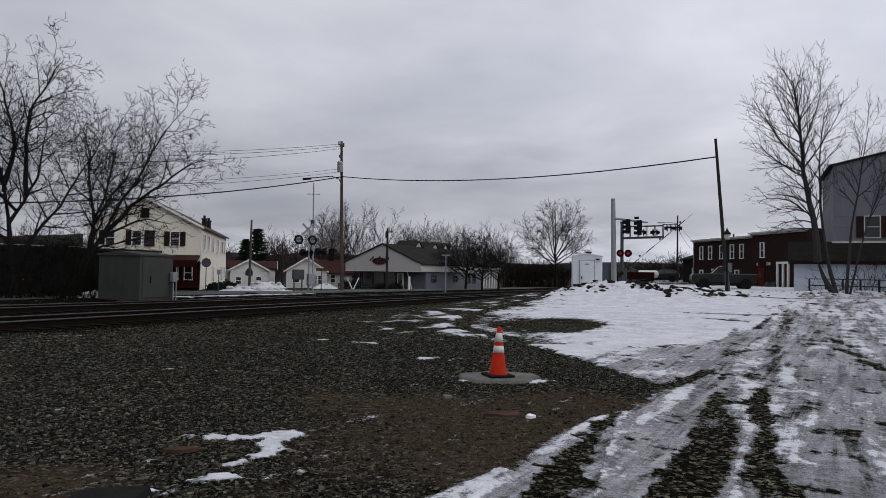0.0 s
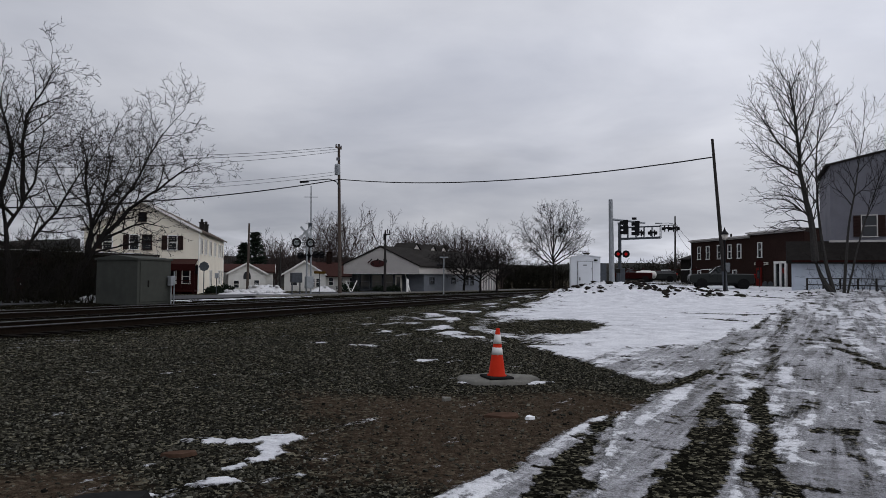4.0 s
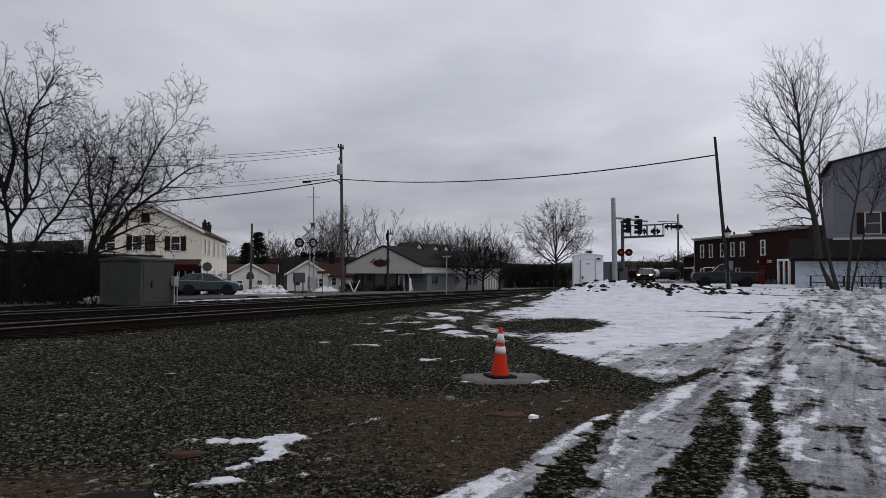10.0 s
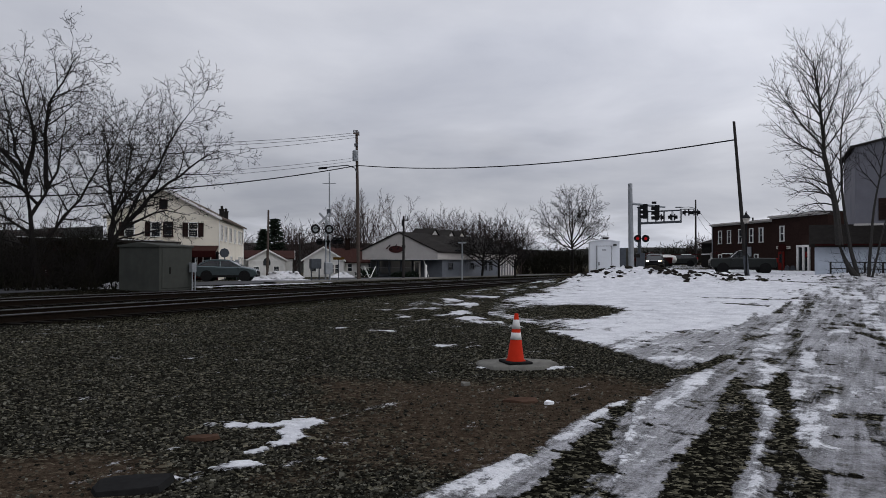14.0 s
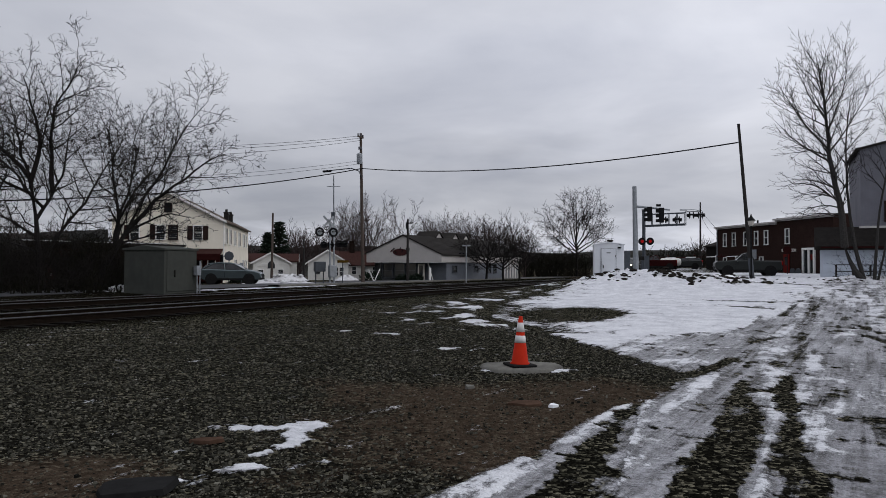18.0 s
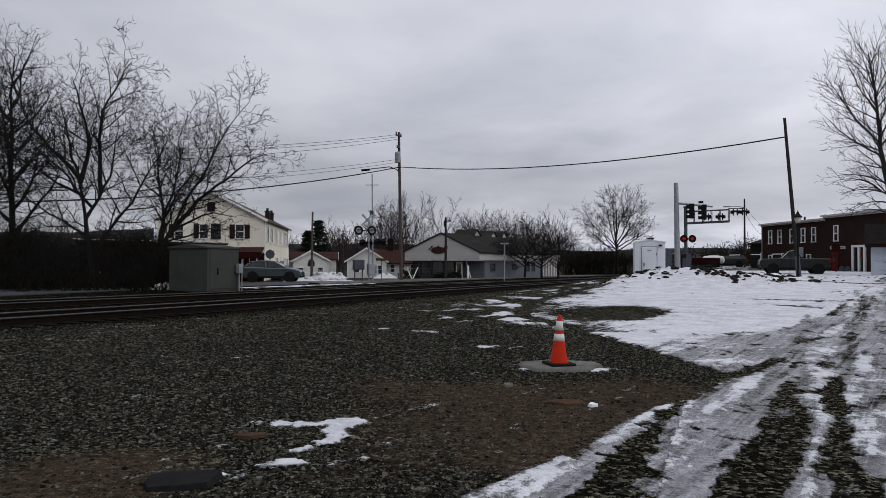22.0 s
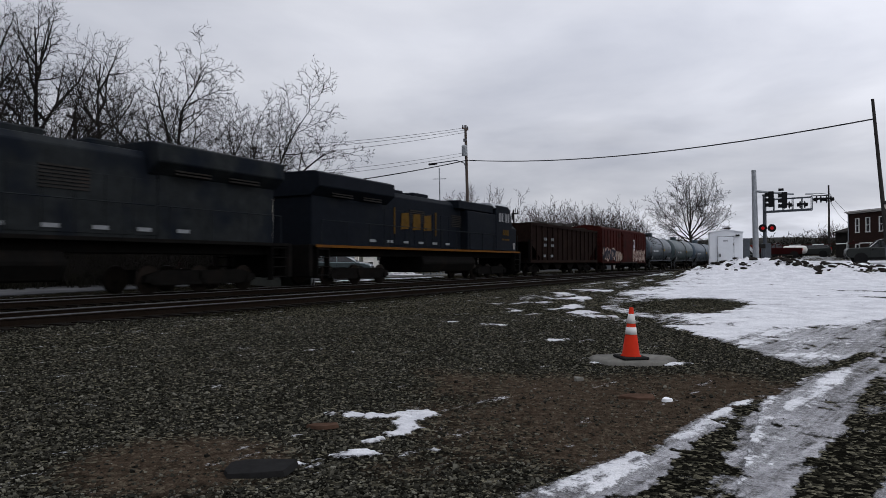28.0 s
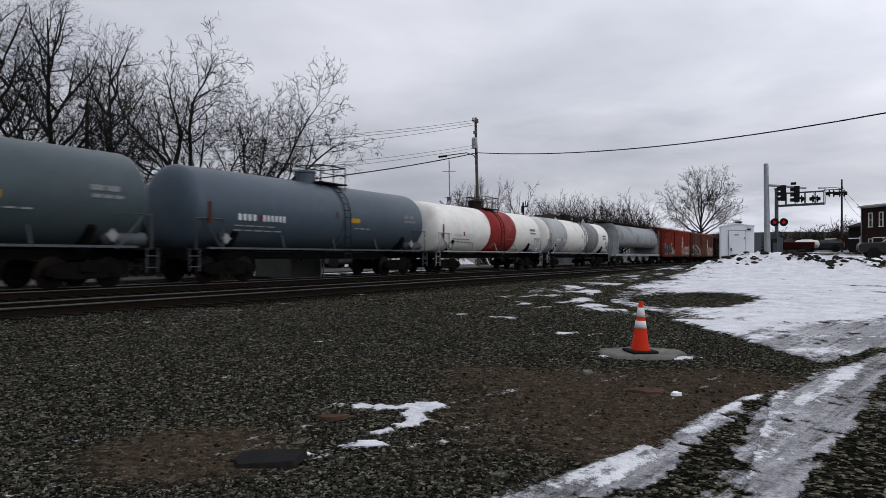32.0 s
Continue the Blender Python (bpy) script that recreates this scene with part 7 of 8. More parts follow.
def flasher(parent, x, y, z, lit="signal_red", r=0.30, depth=0.25, name="flasher", turn=0.0, lens=0.12):
    """A round crossing light on its black background, looking to -y, then turned about its own middle."""
    at = pose(x, y, z, 0, 0, turn)
    x = y = z = 0.0
    g = part(name, Mesh().lathe([(0.02, 0.0), (r, 0.0), (r, 0.02), (0.13, 0.05), (0.13, 0.2), (0.02, 0.2)], 20, "y", (x, y, z)), "black_metal", parent, at=at)
    part("lens", Mesh().lathe([(0.02, -0.02), (lens - 0.005, -0.01), (lens, 0.004), (0.02, 0.004)], 14, "y", (x, y - 0.01, z)), lit, g)
    h = Mesh()
    for k in range(9):
        a0, a1 = math.pi * k / 9, math.pi * (k + 1) / 9
        h.add([(x + 0.14 * math.cos(a0), y, z + 0.14 * math.sin(a0)), (x + 0.14 * math.cos(a1), y, z + 0.14 * math.sin(a1)), (x + 0.14 * math.cos(a1), y - depth, z + 0.14 * math.sin(a1) - 0.02), (x + 0.14 * math.cos(a0), y - depth, z + 0.14 * math.sin(a0) - 0.02)], [(0, 1, 2, 3)])
    part("hood", h, "black_metal", g)
    return g


# crossing signal beyond the line
b = on_ground(-10.95, 53)
t = thing("crossing_signal", pose(b.x, b.y, b.z, 0, 0, 30), "railway crossing signal mast with round black lights", "crossing signal", "crossing signals")
part("mast", Mesh().tube((0, 0, 0), (0, 0, 4.9), 0.07), "galvanised", t)
for a in (-45, 45):
    part("crossbuck", Mesh().box((-0.15, -0.08, 4.75), (1.15, 0.03, 0.15), ry=a), "galvanised", t)
part("arm", Mesh().box((-0.2, 0, 3.95), (1.6, 0.07, 0.07)).box((0.3, 0, 3.0), (2.0, 0.07, 0.07)), "black_metal", t)
for x in (-0.85, 0.22):
    flasher(t, x, -0.12, 3.95, "galvanised", 0.36, lens=0.21)
for x in (-0.45, 0.1, 0.75, 1.2):
    flasher(t, x, 0.12, 3.0 + 0.1 * (x > 0.5), "black_metal", 0.27, 0.4)
part("gate_motor", Mesh().box((0.1, -0.3, 1.0), (0.55, 0.5, 0.9)), "galvanised", t, bevel=0.03)
part("relay_box", Mesh().box((-0.7, 0.3, 1.35), (0.8, 0.5, 0.75)), "galvanised_dark", t, bevel=0.03)
for x in (-1.0, -0.4):
    part("leg", Mesh().tube((x, 0.3, 0), (x, 0.3, 1.0), 0.05), "galvanised_dark", t)
part("warning_plate", Mesh().box((1.0, -0.1, 1.75), (0.9, 0.03, 0.2)), "logo_gold", t)
part("plate_post", Mesh().tube((1.0, -0.05, 0), (1.0, -0.05, 1.75), 0.035), "galvanised_dark", t)

# back of a stop sign by the cream house
b = on_ground(-18.85, 57.5)
t = thing("stop_sign", pose(b.x, b.y, b.z, 0, 0, 15), "grey back of an octagonal stop sign on a post", "road sign")
part("post", Mesh().tube((0, 0.03, 0), (0, 0.03, 2.6), 0.035), "galvanised_dark", t)
part("plate", Mesh().lathe([(0.02, 0), (0.38, 0), (0.38, 0.015), (0.02, 0.015)], 8, "y", (0, 0, 2.2)), "galvanised_dark", t)
b = on_ground(-17.9, 59)
t = thing("sign_post", pose(b.x, b.y, b.z, 0, 0, 15), "small sign on a thin post", "road sign")
part("post", Mesh().tube((0, 0, 0), (0, 0, 1.7), 0.03), "galvanised_dark", t)
part("plate", Mesh().box((0, -0.04, 1.5), (0.3, 0.02, 0.4)), "galvanised", t)
# sandwich board and white post by the shop
b = on_ground(-7.35, 73)
t = thing("sandwich_board", pose(b.x, b.y, b.z, 0, 0, 7), "white folding sandwich board", "sign")
for s in (-1, 1):
    part("panel", Mesh().box((s * 0.32, 0, 0.62), (0.1, 0.75, 1.35), ry=s * 24), "white_trim", t, bevel=0.01)
b = on_ground(-2.75, 74)
solid("bollard", Mesh().lathe([(0.1, 0), (0.13, 0.02), (0.13, 1.35), (0.1, 1.42), (0.02, 1.44)], 12, "z"), "white_trim", "white round bollard post", "bollard", m=pose(b.x, b.y, b.z))


def clump(mesh, rng, c, size, flat=0.7):
    t = (1 + 5 ** 0.5) / 2
    vs = [Vector(q).normalized() for q in ((-1, t, 0), (1, t, 0), (-1, -t, 0), (1, -t, 0), (0, -1, t), (0, 1, t), (0, -1, -t), (0, 1, -t), (t, 0, -1), (t, 0, 1), (-t, 0, -1), (-t, 0, 1))]
    fs = [(0, 11, 5), (0, 5, 1), (0, 1, 7), (0, 7, 10), (0, 10, 11), (1, 5, 9), (5, 11, 4), (11, 10, 2), (10, 7, 6), (7, 1, 8), (3, 9, 4), (3, 4, 2), (3, 2, 6), (3, 6, 8), (3, 8, 9), (4, 9, 5), (2, 4, 11), (6, 2, 10), (8, 6, 7), (9, 8, 1)]
    mesh.add([(c[0] + q.x * size * rng.uniform(0.7, 1.25), c[1] + q.y * size * rng.uniform(0.7, 1.25), c[2] + q.z * size * flat * rng.uniform(0.75, 1.2)) for q in vs], fs)


def snow_pile(az, r, w, h, seed, label, mat="dirty_snow"):
    rng = random.Random(seed)
    b = on_ground(az, r)
    m = Mesh()
    n = 26
    vs, fs = [], []
    for j in range(13):
        for i in range(n):
            u, v_ = (i / (n - 1) - 0.5) * 2, (j / 12 - 0.5) * 2
            d = min(1.0, math.hypot(u, v_))
            z = h * (1 - d * d) ** 1.2 * (0.75 + 0.5 * noise.fractal(Vector((u * 2.3, v_ * 2.3, seed)), 1.0, 2.0, 4))
            vs.append((u * w / 2, v_ * w * 0.3, max(-0.05, z) - 0.03))
    for j in range(12):
        for i in range(n - 1):
            fs.append((j * n + i, j * n + i + 1, (j + 1) * n + i + 1, (j + 1) * n + i))
    m.add(vs, fs)
    for k in range(14):
        u = rng.uniform(-0.6, 0.6)
        clump(m, rng, (u * w / 2, rng.uniform(-0.15, 0.1) * w, h * (1 - u * u) * rng.uniform(0.3, 0.9)), rng.uniform(0.1, 0.28))
    return solid("snow_pile", m, mat, label, "snow pile", "snow piles", m=pose(b.x, b.y, b.z, 0, 0, -az), smooth=True)


snow_pile(-14.3, 82, 5.2, 0.95, 4, "ploughed heap of old snow by the white house")
snow_pile(-9.6, 80, 3.2, 0.7, 5, "small heap of snow before the house")
snow_pile(-16.2, 58, 3.6, 0.35, 6, "low bank of snow along the street")
snow_pile(-13.8, 57, 4.2, 0.25, 7, "low bank of snow along the street")
snow_pile(-26.6, 36, 1.7, 0.22, 8, "icy heap of snow among the weeds")
# clipped dark bushes
for az, r, h, sd in ((-17.3, 66, 0.9, 1), (-18.1, 64, 0.7, 2), (-3.9, 78.5, 0.8, 3), (-5.0, 78.5, 0.8, 4), (-7.6, 78, 1.2, 5)):
    rng = random.Random(sd)
    m = Mesh()
    for k in range(260):
        a, f = rng.uniform(0, 6.28), rng.random() ** 0.5
        d = Vector((math.cos(a) * f * h * 1.1, math.sin(a) * f * h * 0.7, h * rng.uniform(0.1, 1.0) * (1.1 - 0.6 * f)))
        q = Vector((rng.gauss(0, 1), rng.gauss(0, 1), rng.gauss(0.3, 1))).normalized() * 0.16
        m.tube(d - q * 0.5, d + q, 0.06, 0.01, 4, caps=False)
    b = on_ground(az, r)
    solid("bush", m, "conifer", "dark evergreen bush against the wall", "bush", "bushes", m=pose(b.x, b.y, b.z))


# ---- road vehicles; each stands at its origin and looks along +x ----
def car_wheel(parent, x, y, r):
    hub = new("wheel")
    hub.parent = parent
    hub.matrix_basis = pose(x, y, r)
    hub.empty_display_size = 0.1
    part("tyre", Mesh().lathe([(r * 0.62, -0.1), (r * 0.95, -0.11), (r, -0.06), (r, 0.06), (r * 0.95, 0.11), (r * 0.62, 0.1)], 22, "y"), "rubber", hub)
    rim = Mesh().lathe([(0.03, -0.08), (r * 0.60, -0.085), (r * 0.63, -0.095), (r * 0.63, 0.095), (r * 0.60, 0.085), (0.03, 0.08)], 20, "y")
    for k in range(5):
        a = 2 * math.pi * k / 5
        rim.box((math.cos(a) * r * 0.33, 0, math.sin(a) * r * 0.33), (r * 0.5, 0.2, 0.06), ry=-math.degrees(a))
    part("rim", rim, "alloy", hub)
    return hub


def car(name, m, label, paint, L=4.55, W=1.8, H=1.65, kind_="suv", lights=None, category="car"):
    t = thing(name, m, label, category, "cars")
    h = L / 2
    r = 0.345
    w = W / 2
    belt, z0 = H * 0.56, 0.26
    if kind_ == "suv":
        side = [(-h, 0.66), (-h + 0.06, 0.40), (-h + 0.28, z0), (h - 0.32, z0), (h - 0.05, 0.40), (h, 0.56), (h - 0.04, 0.72), (h - 0.20, 0.86), (h - 0.60, 0.97), (h - 1.20, 1.06), (h - 2.2, 1.05), (-h + 0.04, 1.12), (-h + 0.0, 0.90)]
        glass = [(h - 1.18, 1.02), (h - 1.75, 1.38), (h - 2.10, H - 0.10), (-h + 0.95, H - 0.10), (-h + 0.42, 1.42), (-h + 0.10, 1.08)]
        roof = [(h - 1.95, H - 0.16), (h - 2.15, H - 0.07), (h - 2.6, H - 0.01), (-h + 1.5, H), (-h + 0.8, H - 0.05), (-h + 0.36, H - 0.14), (-h + 0.7, H - 0.16)]
    elif kind_ == "pickup":
        side = [(-h + 0.02, 0.55), (-h + 0.1, 0.4), (h - 0.2, 0.4), (h, 0.6), (h - 0.03, 0.95), (h - 0.15, 1.12), (h - 1.45, 1.18), (-h + 0.02, 1.15)]
        glass = [(h - 1.5, 1.12), (h - 2.1, H - 0.1), (-h + 2.25, H - 0.1), (-h + 1.95, 1.12)]
        roof = [(h - 2.1, H - 0.12), (h - 2.35, H - 0.01), (-h + 2.4, H), (-h + 2.2, H - 0.12)]
    else:
        side = [(-h + 0.02, 0.45), (-h + 0.1, z0), (h - 0.2, z0), (h, 0.45), (h - 0.05, 0.68), (h - 0.4, 0.80), (h - 1.35, belt), (-h + 0.9, belt + 0.02), (-h + 0.03, 0.92)]
        glass = [(h - 1.4, belt - 0.03), (h - 2.1, H - 0.09), (-h + 1.3, H - 0.09), (-h + 0.75, belt)]
        roof = [(h - 2.1, H - 0.11), (h - 2.4, H - 0.01), (-h + 1.6, H), (-h + 1.25, H - 0.11)]
    body = part("body", Mesh().prism(side, -w, w), paint, t, bevel=0.07)
    cabm = Mesh()
    n = len(glass)
    vs = []
    for y in (-1, 1):
        for k, (x, z) in enumerate(glass):
            vs.append((x, y * (w - 0.08 - 0.14 * max(0.0, (z - belt - 0.1) / (H - belt - 0.2))), z))
    cabm.add(vs, [(i, (i + 1) % n, (i + 1) % n + n, i + n) for i in range(n)] + [tuple(range(n - 1, -1, -1)), tuple(range(n, 2 * n))])
    part("cabin_glass", cabm, "car_glass", t, bevel=0.04)
    part("roof", Mesh().prism(roof, -w + 0.2, w - 0.2), paint, t, bevel=0.04)
    pil = [(glass[0], glass[n // 2 - 1]), (glass[-1], glass[n // 2])]
    mid = ((glass[0][0] + glass[-1][0]) / 2 + 0.1)
    pil.append(((mid, glass[0][1]), (mid - 0.05, glass[n // 2][1])))
    for a, b_ in pil:
        for y in (-1, 1):
            part("pillar", Mesh().tube((a[0], y * (w - 0.07), a[1]), (b_[0], y * (w - 0.21), b_[1]), 0.045, n=6), paint, t)
    for y in (-1, 1):
        part("door_seam", Mesh().box((mid, y * (w + 0.001), (belt + 0.35) / 2 + 0.1), (0.015, 0.012, belt - 0.45)).box((glass[0][0] + 0.02, y * (w + 0.001), (belt + 0.35) / 2 + 0.1), (0.015, 0.012, belt - 0.45)), "black_metal", t)
        for x in (mid - 0.25, glass[-1][0] + 0.45):
            part("door_handle", Mesh().box((x, y * (w + 0.015), belt - 0.1), (0.2, 0.03, 0.035)), paint, t)
        part("mirror", Mesh().box((glass[0][0] - 0.15, y * (w + 0.1), belt + 0.05), (0.16, 0.2, 0.14)), paint, t, bevel=0.03)
        part("sill_trim", Mesh().box((0, y * (w + 0.005), 0.34), (L - 1.9, 0.03, 0.16)), "rubber", t)
        for x in (-h + 0.85, h - 0.92):
            arch = Mesh().lathe([(r + 0.02, -0.02), (r + 0.09, -0.02), (r + 0.09, 0.02), (r + 0.02, 0.02)], 20, "y", (x, y * (w + 0.005), r + 0.01))
            part("wheel_arch", arch, "rubber", t)
        part("headlight", Mesh().box((h - 0.16, y * (w - 0.28), 0.72), (0.22, 0.30, 0.13)), lights or "alloy", t, bevel=0.03)
        part("tail_light", Mesh().box((-h + 0.06, y * (w - 0.16), 0.98 if kind_ != "sedan" else 0.8), (0.14, 0.26, 0.34)), "tail_red", t, bevel=0.03)
    part("grille", Mesh().box((h - 0.03, 0, 0.62), (0.06, 0.9, 0.22)), "black_metal", t)
    part("bumper", Mesh().box((h - 0.06, 0, 0.38), (0.14, W - 0.2, 0.16)), "rubber", t, bevel=0.03)
    part("bumper", Mesh().box((-h + 0.04, 0, 0.42), (0.14, W - 0.2, 0.18)), "rubber", t, bevel=0.03)
    wheels = [car_wheel(t, x, y * (w - 0.1), r) for x in (-h + 0.85, h - 0.92) for y in (-1, 1)]
    return t, wheels, r


def drive(t, wheels, r, rows):
    """rows: seconds, place and heading."""
    MOVES.append((t, [(s, pose(p.x, p.y, p.z, 0, 0, 90 - hd)) for s, p, hd in rows]))


def rolling(t, wheels, r, stop, heading, dist, times_):
    """Drives straight up to stop; dist(t) is the way still to go."""
    d = Vector((math.sin(radians(heading)), math.cos(radians(heading)), 0))
    rows, spins = [], [[] for _ in wheels]
    base = [w.matrix_basis.copy() for w in wheels]
    for s in times_:
        p = stop - d * dist(s)
        p.z = ground_z(p.x, p.y) + 0.05
        rows.append((s, p, heading))
        for k, b0 in enumerate(base):
            spins[k].append((s, b0 @ pose(0, 0, 0, 0, math.degrees(-dist(s) / r), 0)))
    drive(t, wheels, r, rows)
    return spins


def ease(points):
    """Distance over time, smooth through the points."""
    def f(s):
        for (a, da), (b, db) in zip(points, points[1:]):
            if s <= b:
                q = (s - a) / (b - a)
                return da + (db - da) * q
        return points[-1][1]
    return f


DRIVE_T = [0.0, 1.0, 2.0, 3.0, 4.0, 4.6, 5.0, 5.3, 5.6, 6.0, 6.4, 6.8, 7.2, 7.6, 8.0, 9.0, 20.0, 32.0]
stop = on_ground(-18.55, 55.5)
suv, ws, wr = car("suv", pose(stop.x, stop.y, stop.z, 0, 0, 8), "grey-green sport utility car waiting in the street", "car_grey_green", 4.55, 1.82, 1.62)
rolling(suv, ws, wr, stop, 82, ease([(0, 46), (3, 21.5), (4, 13.0), (5, 6.4), (5.5, 3.7), (6.0, 2.1), (6.4, 1.15), (6.8, 0.62), (7.2, 0.3), (7.6, 0.1), (8.0, 0.0), (32, 0.0)]), DRIVE_T)
stop = on_ground(-28.0, 54.5)
dk, ws, wr = car("sedan", pose(stop.x, stop.y, stop.z, 0, 0, 8), "dark car stopped behind the other in the street", "car_dark", 4.5, 1.8, 1.5)
rolling(dk, ws, wr, stop, 84, ease([(0, 66), (5, 22), (6, 14.0), (7, 6.0), (7.5, 3.0), (8.0, 1.0), (8.6, 0.0), (32, 0.0)]), [0.0, 2.0, 4.0, 5.0, 6.0, 6.5, 7.0, 7.5, 8.0, 8.6, 10.0, 20.0, 32.0])
# car with its lights on, beyond the snow heap
lc, ws, wr = car("sedan", pose(24, 80, 0.4), "dark car with bright headlights on", "car_dark", 4.5, 1.8, 1.5, "sedan", "car_headlight")
rows = []
for s, az, r, hd in ((0, 18.3, 128, 205), (3.5, 17.6, 105, 205), (5.2, 16.75, 86, 204), (6.0, 16.55, 82, 202), (9, 16.3, 80, 200), (13, 15.95, 78, 199), (14.5, 15.5, 77, 199), (16.5, 14.6, 75, 205), (18, 13.6, 74, 215), (20, 12.6, 74, 225), (32, 12.5, 74, 225)):
    p = on_ground(az, r, 0.05)
    rows.append((float(s), p, hd))
drive(lc, ws, wr, rows)


# ---- near side: signal hut, masts and the buildings by the snowy lot ----
def hut():
    a = on_ground(10.62, 46.5)
    t = thing("signal_hut", pose(a.x, a.y, a.z - 0.25, 0, 0, -9), "white steel railway signal hut with a door", "hut")
    w, d, h = 1.92, 2.4, 2.55
    part("wall", Mesh().prism([(0, 0), (w, 0), (w, h), (w / 2, h + 0.14), (0, h)], 0, d), "shed_white", t, bevel=0.02)
    part("roof", Mesh().prism([(-0.05, h - 0.02), (w / 2, h + 0.14), (w + 0.05, h - 0.02), (w + 0.05, h + 0.03), (w / 2, h + 0.19), (-0.05, h + 0.03)], -0.05, d + 0.05), "shed_white", t)
    f = part("door_frame", Mesh().box((0.93, -0.01, 1.25), (0.96, 0.05, 2.06)), "shed_white", t, bevel=0.01)
    dr = part("door", Mesh().box((0.93, -0.05, 1.24), (0.86, 0.04, 1.96)), "shed_white", t, bevel=0.008)
    s = Mesh()
    for x in (0.45, 1.41):
        s.box((x, -0.04, 1.25), (0.018, 0.02, 2.06))
    s.box((0.93, -0.04, 2.28), (0.97, 0.02, 0.018))
    part("door_gap", s, "black_metal", t)
    part("handle", Mesh().box((0.6, -0.1, 1.12), (0.06, 0.08, 0.2)), "black_metal", dr)
    part("hinge", Mesh().box((1.37, -0.08, 0.7), (0.03, 0.03, 0.12)).box((1.37, -0.08, 1.8), (0.03, 0.03, 0.12)), "dark_steel", dr)
    part("plate", Mesh().box((0.93, -0.075, 2.02), (0.26, 0.01, 0.08)), "galvanised", dr)
    part("vent", Mesh().lathe([(0.16, 0), (0.16, 0.1), (0.24, 0.13), (0.2, 0.2), (0.02, 0.22)], 12, "z", (w * 0.55, 0.7, h + 0.12)), "dark_steel", t)
    part("lamp", Mesh().box((w - 0.3, -0.06, h - 0.2), (0.22, 0.12, 0.1)), "black_metal", t)
    part("gas_cabinet", Mesh().box((w + 0.22, 0.9, 1.2), (0.4, 1.0, 1.9)), "galvanised_dark", t, bevel=0.02)


hut()


def signal_mast():
    """Grey pole with a mast arm and traffic lights seen from the side."""
    b = on_ground(13.9, 52)
    t = thing("traffic_signal", pose(b.x, b.y, b.z, 0, 0, -14), "grey steel pole with a mast arm and black traffic lights", "traffic light")
    h = 7.15 - b.z
    part("pole", Mesh().tube((0, 0, -0.2), (-0.1, 0, h), 0.21, 0.15, 12), "galvanised", t)
    part("base", Mesh().lathe([(0.32, 0), (0.32, 0.12), (0.22, 0.2), (0.02, 0.2)], 12, "z"), "galvanised", t)
    part("arm", Mesh().tube((-0.05, 0, h - 1.45), (2.3, -0.6, h - 1.8), 0.09, 0.06, 8), "galvanised", t)
    for x, y, z in ((0.95, -0.25, h - 2.05), (1.75, -0.45, h - 2.15)):
        s = part("signal_head", Mesh().box((x, y, z), (0.34, 0.34, 1.05)), "black_metal", t, bevel=0.03)
        v_ = Mesh()
        for k in range(3):
            v_.box((x - 0.26, y, z + 0.38 - 0.34 * k), (0.26, 0.26, 0.05)).box((x - 0.26, y - 0.13, z + 0.28 - 0.34 * k), (0.26, 0.03, 0.2)).box((x - 0.26, y + 0.13, z + 0.28 - 0.34 * k), (0.26, 0.03, 0.2))
        part("visor", v_, "black_metal", s)
    part("sensor", Mesh().box((1.55, -0.4, h - 1.45), (0.32, 0.2, 0.16)), "black_metal", t)


signal_mast()


